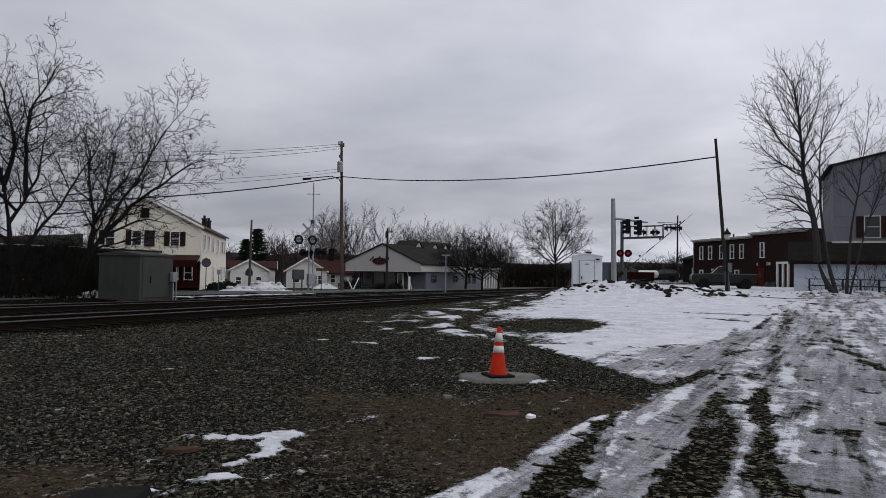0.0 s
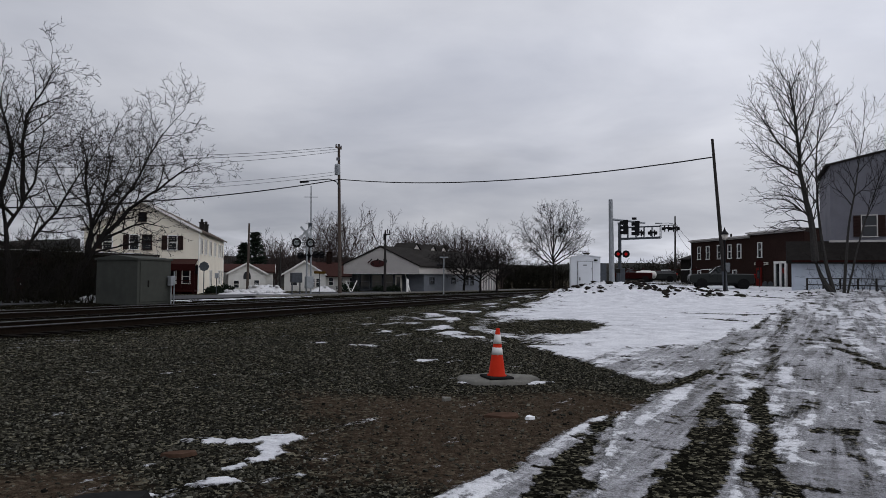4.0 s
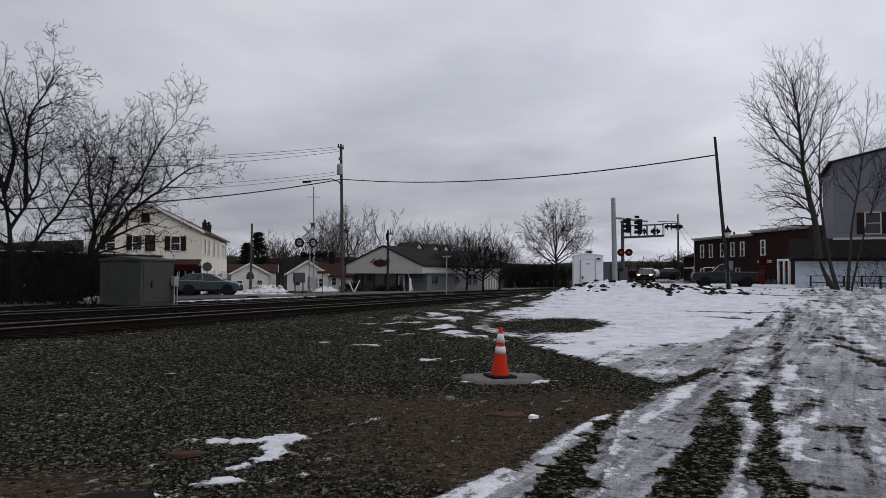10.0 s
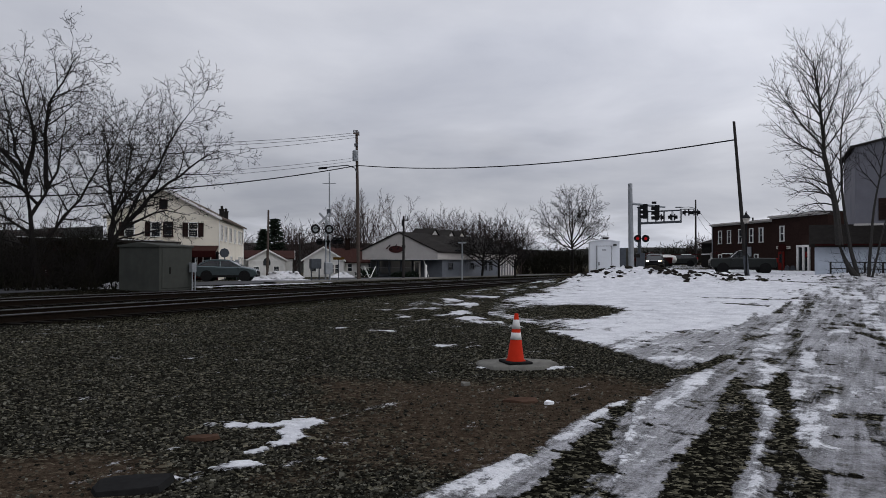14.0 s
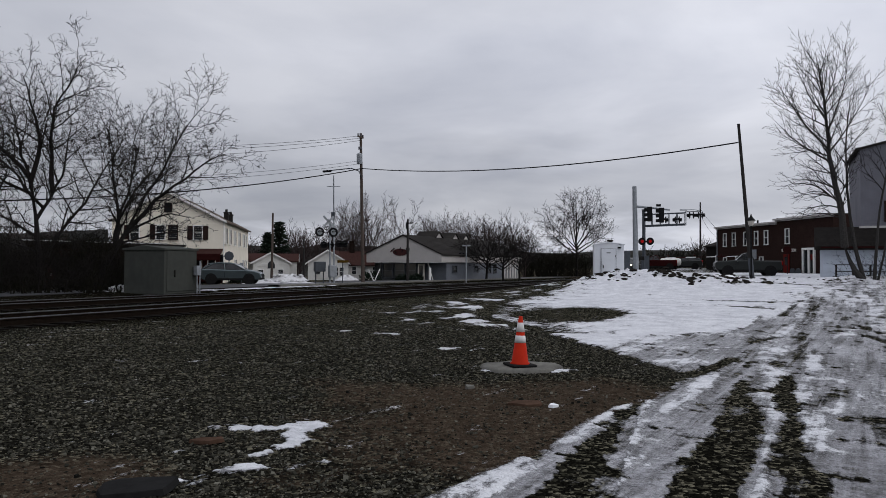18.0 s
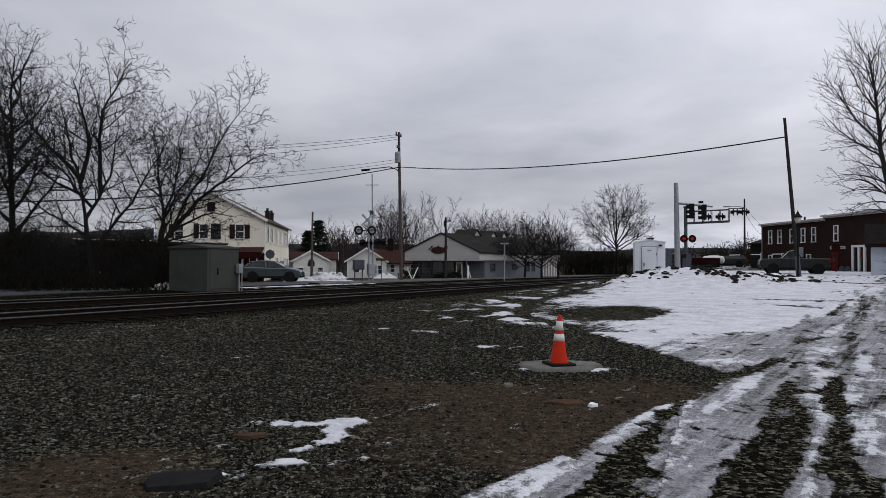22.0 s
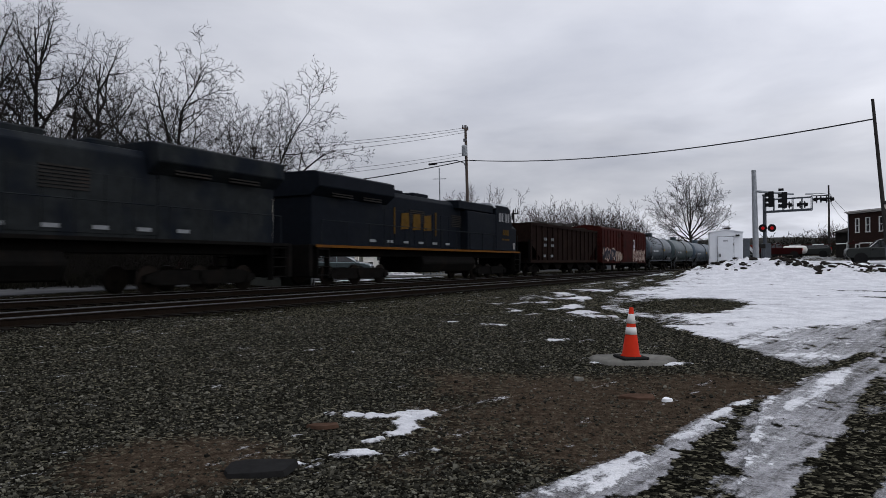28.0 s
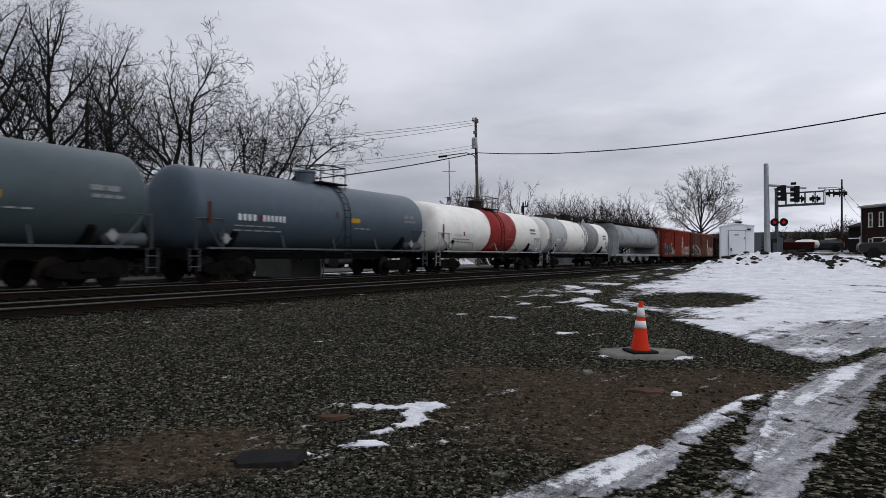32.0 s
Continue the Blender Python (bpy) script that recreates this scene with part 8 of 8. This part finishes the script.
def cantilever():
    """Crossing signal on a trussed arm that reaches over the road."""
    b = on_ground(14.5, 56)
    t = thing("crossing_cantilever", pose(b.x, b.y, b.z, 0, 0, -8), "railway crossing signal with a trussed overhead arm and red lights", "crossing signal", "crossing signals")
    h = 5.35 - b.z
    part("mast", Mesh().tube((0, 0, -0.2), (0, 0, h + 0.3), 0.13, 0.13, 10), "galvanised_dark", t)
    a = Mesh()
    L = 3.1
    for z in (h, h - 0.85):
        for y in (-0.25, 0.25):
            a.tube((0, y, z - 0.0), (L, y, z + 0.12), 0.045, n=6)
    part("arm_rail", a, "galvanised_dark", t)
    for k in range(6):
        x = L * k / 5
        part("arm_post", Mesh().tube((x, -0.25, h - 0.85), (x, -0.25, h + 0.1), 0.03, n=5).tube((x, 0.25, h - 0.85), (x, 0.25, h + 0.1), 0.03, n=5), "galvanised_dark", t)
    part("walkway", Mesh().box((L / 2, 0, h - 0.88), (L, 0.55, 0.05), ry=-2.2), "galvanised_dark", t)
    for x, turn in ((1.35, 68), (1.62, -112), (2.35, 68), (2.62, -112)):
        flasher(t, x, -0.1, h - 0.42, "galvanised_dark", 0.27, 0.34, turn=turn)
    part("arm_end", Mesh().box((L + 0.5, 0, h + 0.2), (1.1, 0.06, 0.06)), "black_metal", t)
    for x, turn in ((L + 0.30, 68), (L + 0.56, -112), (L + 0.95, 68), (L + 1.2, -112)):
        flasher(t, x, -0.12, h - 0.08, "galvanised_dark", 0.26, 0.34, turn=turn)
    part("light_bar", Mesh().box((0.1, -0.16, 3.28 - b.z), (0.8, 0.06, 0.06)), "black_metal", t)
    f1 = flasher(t, -0.15, -0.2, 3.28 - b.z, "signal_red", 0.29, 0.22)
    f2 = flasher(t, 0.45, -0.2, 3.28 - b.z, "signal_red", 0.29, 0.22)
    part("gate_motor", Mesh().box((0.1, 0.2, 1.0), (0.6, 0.6, 1.1)), "galvanised_dark", t, bevel=0.03)
    part("bell", Mesh().lathe([(0.02, 0), (0.16, 0.02), (0.18, 0.1), (0.02, 0.14)], 12, "z", (0, 0, h + 0.3)), "galvanised_dark", t)
    # gate arm: stands up, then drops across the road
    g = thing("gate_arm", pose(b.x, b.y, b.z), "slim red and white crossing gate arm", "gate")
    arm_len = 6.4
    for k in range(8):
        part("segment", Mesh().box((0.6 + (k + 0.5) * arm_len / 8, 0, 0), (arm_len / 8 - 0.01, 0.04, 0.06)), "signal_white" if k % 2 else "maroon", g)
    part("counterweight", Mesh().box((-0.5, 0, 0), (0.5, 0.12, 0.3)), "dark_steel", g)
    for k in range(3):
        part("gate_lamp", Mesh().lathe([(0.02, 0), (0.07, 0.01), (0.07, 0.12), (0.02, 0.13)], 10, "z", (1.6 + 2.1 * k, 0, 0.06)), "maroon", g)
    at = b + Vector((0.15, -0.45, 1.35))
    rows = []
    for s, up in ((0.0, 40), (0.5, 31), (1.0, 22), (1.5, 14), (2.0, 8), (2.6, 3), (3.2, 1.5), (4.0, 1.5), (32.0, 1.5)):
        rows.append((s, pose(at.x, at.y, at.z, 0, 0, 4) @ pose(0, 0, 0, 0, -up, 0)))
    MOVES.append((g, rows))


mk("signal_white", (0.6, 0.6, 0.58), 0.5, vary=0.08)
cantilever()

# street light arm on the slim pole
p = polar(18.72, 95, 8.2)
t = thing("street_light", pose(p.x, p.y, p.z), "small street light on a curved arm", "street lamp")
part("arm", Mesh().path([(0, 0, 0.2), (-0.9, -0.2, 0.35), (-1.9, -0.4, 0.3)], 0.05), "galvanised", t)
part("lantern", Mesh().box((-2.3, -0.5, 0.28), (0.9, 0.3, 0.14)), "galvanised", t, bevel=0.04)

# lantern post in front of the leaning pole
b = on_ground(22.32, 39.2)
t = thing("lantern_post", pose(b.x, b.y, b.z), "black cast-iron lantern post", "street lamp")
H = 3.5 - b.z
part("post", Mesh().lathe([(0.16, -0.1), (0.16, 0.25), (0.08, 0.4), (0.045, 0.6), (0.04, H - 0.1), (0.08, H - 0.05), (0.02, H)], 12, "z"), "black_metal", t, smooth=True)
part("globe", Mesh().lathe([(0.06, H), (0.14, H + 0.08), (0.18, H + 0.24), (0.16, H + 0.27), (0.02, H + 0.27)], 8, "z"), "sign_pale", t)
part("cap", Mesh().lathe([(0.23, H + 0.27), (0.2, H + 0.33), (0.08, H + 0.46), (0.03, H + 0.58), (0.01, H + 0.64)], 8, "z"), "black_metal", t)


# two-storey brick terrace across the lot
def brick_row():
    a, c = polar(19.95, 84), polar(26.85, 70)
    d = c - a
    L = d.length
    ang = math.degrees(math.atan2(d.y, d.x))
    z0 = 0.45
    t = thing("brick_building", pose(a.x, a.y, z0, 0, 0, ang), "two-storey dark brown brick terrace with white window surrounds", "building")
    # left bay is lower, right bay a little higher
    s1 = L * 0.66
    part("wall", Mesh().box((s1 / 2, 4.5, 2.6), (s1, 9, 5.2)), "brown_brick", t)
    part("wall", Mesh().box(((s1 + L) / 2 + 1.0, 4.4, 2.72), (L - s1 + 2.0, 9.2, 5.44)), "brown_brick", t)
    part("cornice", Mesh().box((s1 / 2 - 0.1, -0.12, 5.18), (s1 + 0.2, 0.45, 0.14)).box((s1 / 2 - 0.1, -0.04, 5.05), (s1, 0.28, 0.12)), "grey_fascia", t)
    part("cornice", Mesh().box(((s1 + L) / 2 + 1.0, -0.34, 5.42), (L - s1 + 2.3, 0.5, 0.16)).box(((s1 + L) / 2 + 1.0, -0.26, 5.28), (L - s1 + 2.1, 0.32, 0.12)), "grey_fascia", t)
    part("roof", Mesh().box((s1 / 2, 4.6, 5.27), (s1 + 0.1, 9.2, 0.06)), "roof_dark", t)
    part("roof", Mesh().box(((s1 + L) / 2 + 1.0, 4.5, 5.49), (L - s1 + 2.1, 9.3, 0.06)), "roof_dark", t)
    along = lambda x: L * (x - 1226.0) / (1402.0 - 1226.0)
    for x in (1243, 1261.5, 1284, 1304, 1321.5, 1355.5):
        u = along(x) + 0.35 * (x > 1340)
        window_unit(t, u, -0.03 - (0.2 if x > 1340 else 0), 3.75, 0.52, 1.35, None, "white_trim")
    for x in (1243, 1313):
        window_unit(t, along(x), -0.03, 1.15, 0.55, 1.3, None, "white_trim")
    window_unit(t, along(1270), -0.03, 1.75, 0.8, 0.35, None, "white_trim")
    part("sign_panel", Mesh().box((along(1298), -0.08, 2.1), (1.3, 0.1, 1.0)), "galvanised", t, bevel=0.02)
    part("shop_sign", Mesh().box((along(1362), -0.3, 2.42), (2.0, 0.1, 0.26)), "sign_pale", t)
    sb = Mesh()
    for k in range(8):
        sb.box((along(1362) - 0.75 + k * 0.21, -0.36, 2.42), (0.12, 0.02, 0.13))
    part("sign_bars", sb, "sign_dark", t)
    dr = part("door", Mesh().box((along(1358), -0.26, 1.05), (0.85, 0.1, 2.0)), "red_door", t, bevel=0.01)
    part("door_glass", Mesh().box((along(1358), -0.32, 1.4), (0.45, 0.02, 0.8)), "window_dark", dr)
    fr = Mesh()
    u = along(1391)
    for x in (u - 0.75, u + 0.05, u + 0.75):
        fr.box((x, -0.28, 1.25), (0.2, 0.16, 2.5))
    fr.box((u, -0.28, 2.5), (1.7, 0.18, 0.2))
    sf = part("shopfront", fr, "white_trim", t)
    part("pane", Mesh().box((u, -0.22, 1.25), (1.4, 0.04, 2.3)), "window_dark", sf)
    part("poster", Mesh().box((u + 0.42, -0.26, 1.75), (0.36, 0.03, 0.5)), "red_door", sf)
    part("downpipe", Mesh().tube((0.05, -0.08, 0), (0.05, -0.08, 5.0), 0.06), "galvanised", t)
    for x in (s1 * 0.48, s1 * 0.78):
        part("chimney_pot", Mesh().tube((x, 1.5, 5.2), (x, 1.5, 5.75), 0.09), "dark_steel", t)
    # lower gabled wing at the far end
    part("wing_wall", Mesh().prism([(1.0, 0), (7.0, 0), (7.0, 2.7), (4.0, 4.0), (1.0, 3.3)], -4.2, -0.02, axis="x"), "dark_wall", t)
    part("wing_roof", Mesh().prism([(0.6, 3.1), (4.0, 4.05), (7.3, 2.6), (7.3, 2.72), (4.0, 4.2), (0.6, 3.25)], -4.5, -0.02, axis="x"), "roof_dark", t)
    part("wing_trim", Mesh().tube((-4.25, 0.55, 3.2), (-4.25, 4.0, 4.15), 0.07, n=5), "white_trim", t)
    part("downpipe", Mesh().path([(-1.9, 0.9, 0), (-1.9, 0.9, 2.1), (-1.4, 0.9, 2.3)], 0.08, 6), "white_trim", t)
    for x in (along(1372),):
        pb = Mesh().lathe([(0.3, -0.05), (0.34, -0.05), (0.34, 0.05), (0.3, 0.05)], 16, "y", (x, -0.6, 0.4)).lathe([(0.3, -0.05), (0.34, -0.05), (0.34, 0.05), (0.3, 0.05)], 16, "y", (x + 0.8, -0.6, 0.4))
        part("hoop", pb, "galvanised_dark", t)


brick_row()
b = on_ground(24.75, 66)
t = thing("shop_signpost", pose(b.x, b.y, b.z, 0, 0, -24), "small hanging sign on a thin post", "road sign")
part("post", Mesh().tube((0, 0, 0), (0, 0, 2.4), 0.04), "dark_steel", t)
part("plate", Mesh().lathe([(0.02, 0), (0.34, 0), (0.34, 0.02), (0.02, 0.02)], 8, "y", (0, -0.05, 2.05)), "maroon", t)

# pale wall and the lilac-grey house behind the leaning tree
def right_house():
    p = polar(26.9, 53.5)
    t = thing("house", pose(p.x, p.y, 0.35, 0, 0, -24), "tall lilac-grey sided house above a pale block wall", "house", "houses")
    W = 16.0
    part("block_wall", Mesh().box((W / 2, 0.1, 1.1), (W, 0.3, 2.2)), "pale_block", t)
    part("lean_to_roof", Mesh().prism([(-0.5, 2.15), (-0.5, 2.4), (1.2, 3.75), (1.2, 2.2)], -0.3, W, axis="x"), "dark_wall", t)
    part("gutter", Mesh().box((W / 2, -0.48, 2.32), (W, 0.12, 0.1)), "maroon", t)
    part("wall", Mesh().prism([(2.5, 0), (W + 2, 0), (W + 2, 12.1), (9.0, 10.5), (2.5, 9.0)], 1.2, 9), "lilac_siding", t)
    m = Mesh()
    z = 3.6
    while z < 10.4:
        x1 = W
        x0 = 2.5 if z < 8.85 else 2.5 + (z - 8.85) * 4.6
        m.add([(x0, 1.2, z), (x1, 1.2, z), (x1, 1.17, z), (x0, 1.17, z), (x0, 1.2, z + 0.19), (x1, 1.2, z + 0.19)], [(0, 1, 2, 3), (3, 2, 5, 4), (0, 3, 4), (1, 5, 2)])
        z += 0.19
    part("siding", m, "lilac_siding", t)
    part("roof", Mesh().prism([(2.2, 8.92), (9.0, 10.48), (W + 2, 12.1), (W + 2, 12.26), (9.0, 10.64), (2.2, 9.08)], 1.05, 9.4), "roof_dark", t)
    window_unit(t, 4.8, 1.17, 4.75, 0.85, 1.4, "dark_shutter", "grey_fascia")
    window_unit(t, 9.0, 1.17, 4.75, 0.85, 1.4, "dark_shutter", "grey_fascia")
    part("belt_board", Mesh().box((W / 2 + 1.2, 1.12, 3.72), (W - 2.4, 0.12, 0.14)), "grey_fascia", t)


right_house()

# low pipe fence before the pale wall
a, c = on_ground(27.9, 49.5), on_ground(34.5, 46.5)
t = thing("fence", pose(0, 0, 0), "low dark pipe fence on square posts", "fence")
n = 6
for k in range(n + 1):
    q = a.lerp(c, k / n)
    part("post", Mesh().box((q.x, q.y, q.z + 0.45), (0.09, 0.09, 1.0)), "pole_grey", t, bevel=0.01)
part("rail", Mesh().tube(a + Vector((0, 0, 0.95)), c + Vector((0, 0, 0.95)), 0.025, n=8), "dark_steel", t)
part("board", Mesh().tube(a + Vector((0, 0, 0.55)), c + Vector((0, 0, 0.55)), 0.03, n=4), "pole_grey", t)

# dark green pickup parked across the lot
b = on_ground(22.0, 59)
car("parked_pickup", pose(b.x, b.y, b.z + 0.02, 0, 0, -14 + 180), "dark green pickup truck parked before the brick terrace", "car_dark", 4.8, 1.9, 1.78, "pickup")
# vehicles and a white tank behind the snow heap
b = on_ground(15.35, 88)
car("parked_pickup", pose(b.x, b.y, b.z + 0.02, 0, 0, 170), "red pickup truck parked beyond the snow heap", "car_red", 4.9, 1.85, 1.75, "pickup")
b = on_ground(17.5, 92)
car("parked_car", pose(b.x, b.y, b.z + 0.02, 0, 0, 160), "dark car parked beyond the snow heap", "car_dark", 4.4, 1.8, 1.55, "suv")
b = on_ground(16.5, 90)
t = thing("storage_tank", pose(b.x, b.y, b.z, 0, 0, -20), "white horizontal storage tank on legs", "tank")
part("tank", Mesh().lathe([(0.02, -1.3), (0.35, -1.2), (0.48, -1.0), (0.48, 1.0), (0.35, 1.2), (0.02, 1.3)], 18, "x", (0, 0, 0.9)), "tank_white", t, smooth=True)
for x in (-0.7, 0.7):
    part("leg", Mesh().box((x, 0, 0.2), (0.12, 0.6, 0.8)), "dark_steel", t)


# ---- near ground ----
b = Vector((0.83, 9.93, 0.0))
z0 = ground_z(b.x, b.y)
m = Mesh()
rng = random.Random(4)
n = 26
prof = [(1.02, -0.05), (1.0, 0.035), (0.94, 0.06), (0.5, 0.065), (0.02, 0.066)]
vs, fs = [], []
for k, (f, z) in enumerate(prof):
    for i in range(n):
        a = 2 * math.pi * i / n
        rr = f * (0.9 + 0.07 * math.sin(2 * a + 1) + 0.05 * math.sin(5 * a) + 0.04 * math.sin(9 * a + 2))
        vs.append((0.60 * rr * math.cos(a), 0.50 * rr * math.sin(a), z))
for k in range(len(prof) - 1):
    for i in range(n):
        fs.append((k * n + i, k * n + (i + 1) % n, (k + 1) * n + (i + 1) % n, (k + 1) * n + i))
solid("concrete_pad", m.add(vs, fs), "concrete", "worn round concrete pad set in the gravel", "pad", m=pose(b.x, b.y, z0), smooth=True)


def traffic_cone(p):
    t = thing("traffic_cone", pose(p.x, p.y, p.z, 0, 1.0, 20), "orange traffic cone with two dirty white bands", "traffic cone")
    part("base", Mesh().box((0, 0, 0.018), (0.37, 0.37, 0.036)), "rubber", t, bevel=0.012)
    H, r0, r1 = 0.665, 0.122, 0.026

    def rad(z):
        return r0 + (r1 - r0) * (z / H)

    def seg(z0_, z1_, grow=0.0):
        return Mesh().lathe([(rad(z0_) - 0.01, z0_), (rad(z0_) + grow, z0_), (rad((z0_ + z1_) / 2) + grow, (z0_ + z1_) / 2), (rad(z1_) + grow, z1_), (rad(z1_) - 0.01, z1_)], 28, "z", (0, 0, 0.03))

    part("body", Mesh().lathe([(r0 + 0.02, 0.0), (r0 + 0.015, 0.015), (rad(0.03), 0.03), (rad(H), H), (0.01, H + 0.003)], 28, "z", (0, 0, 0.03)), "cone_orange", t, smooth=True)
    part("band", seg(0.30, 0.40, 0.003), "cone_white", t, "dirty white reflective band", smooth=True)
    part("band", seg(0.45, 0.58, 0.003), "cone_white", t, "dirty white reflective band", smooth=True)
    return t


traffic_cone(Vector((0.80, 9.80, z0 + 0.064)))


def flat_scrap(name, x, y, w, d, h, turn, mat, label, category, seed):
    rng = random.Random(seed)
    z = ground_z(x, y)
    pts = []
    k = 9
    for i in range(k):
        a = 2 * math.pi * i / k
        rr = rng.uniform(0.75, 1.1)
        pts.append((w / 2 * rr * math.cos(a), d / 2 * rr * math.sin(a)))
    vs = [(q[0], q[1], 0.0) for q in pts] + [(q[0] * 0.94, q[1] * 0.94, h * rng.uniform(0.7, 1.2)) for q in pts]
    fs = [(i, (i + 1) % k, (i + 1) % k + k, i + k) for i in range(k)] + [tuple(range(k, 2 * k))]
    return solid(name, Mesh().add(vs, fs), mat, label, category, m=pose(x, y, z + 0.005, 3, -2, turn))


flat_scrap("scrap_board", -2.12, 5.72, 0.34, 0.11, 0.03, 8, "board_brown", "rotten brown board lying on the gravel", "board", 3)
flat_scrap("flat_stone", 0.66, 7.40, 0.38, 0.20, 0.03, -5, "board_brown", "flat brown stone half sunk in clay", "stone", 5)
flat_scrap("rubber_mat", -2.14, 4.50, 0.60, 0.34, 0.05, 5, "rubber", "black scrap of rubber matting on the gravel", "mat", 8)
flat_scrap("flat_stone", 0.08, 8.35, 0.14, 0.10, 0.04, 20, "concrete", "pale stone on the ground", "stone", 9)
flat_scrap("flat_stone", 0.95, 7.30, 0.12, 0.08, 0.03, 20, "snow", "small lump of ice on the ground", "ice", 10)


def clods():
    """Dark soil and asphalt lumps over the ploughed heap."""
    rng = random.Random(12)
    m = Mesh()
    for k in range(560):
        x, y = rng.gauss(10.6, 2.1), rng.gauss(35.2, 1.2)
        h = mound_z(x, y)
        if h < 0.12 or fbm(x, y, 0.7) < -0.05:
            continue
        s = rng.choice((0.04, 0.05, 0.07, 0.09, 0.12, 0.17))
        h *= 1 + 0.7 * fbm(x, y, 1.1) + 0.3 * fbm(x, y, 3.1)
        clump(m, rng, (x, y, ground_z(x, y) + h + 0.02 + s * 0.1), s, 0.5)
    for k in range(60):
        x, y = rng.uniform(15, 27), rng.uniform(38, 44)
        s = rng.choice((0.04, 0.06, 0.1))
        clump(m, rng, (x, y, ground_z(x, y) + mound_z(x, y) + s * 0.2), s, 0.5)
    solid("soil_clods", m, "soil_clod", "dark lumps of soil in the ploughed snow heap", "soil", kind="stuff")


clods()


# ---- what moves ----
def motions():
    for t, mid, flip in TRAIN:
        rows = []
        for k in range(0, 33):
            s = mid - SPEED * (k - 29.0)
            m = line_pose(s, FAR_OFF)
            rows.append((float(k), m @ pose(0, 0, 0, 0, 0, 180) if flip else m))
        walk(t, rows)
    for ob, rows in MOVES:
        walk(ob, rows)


motions()
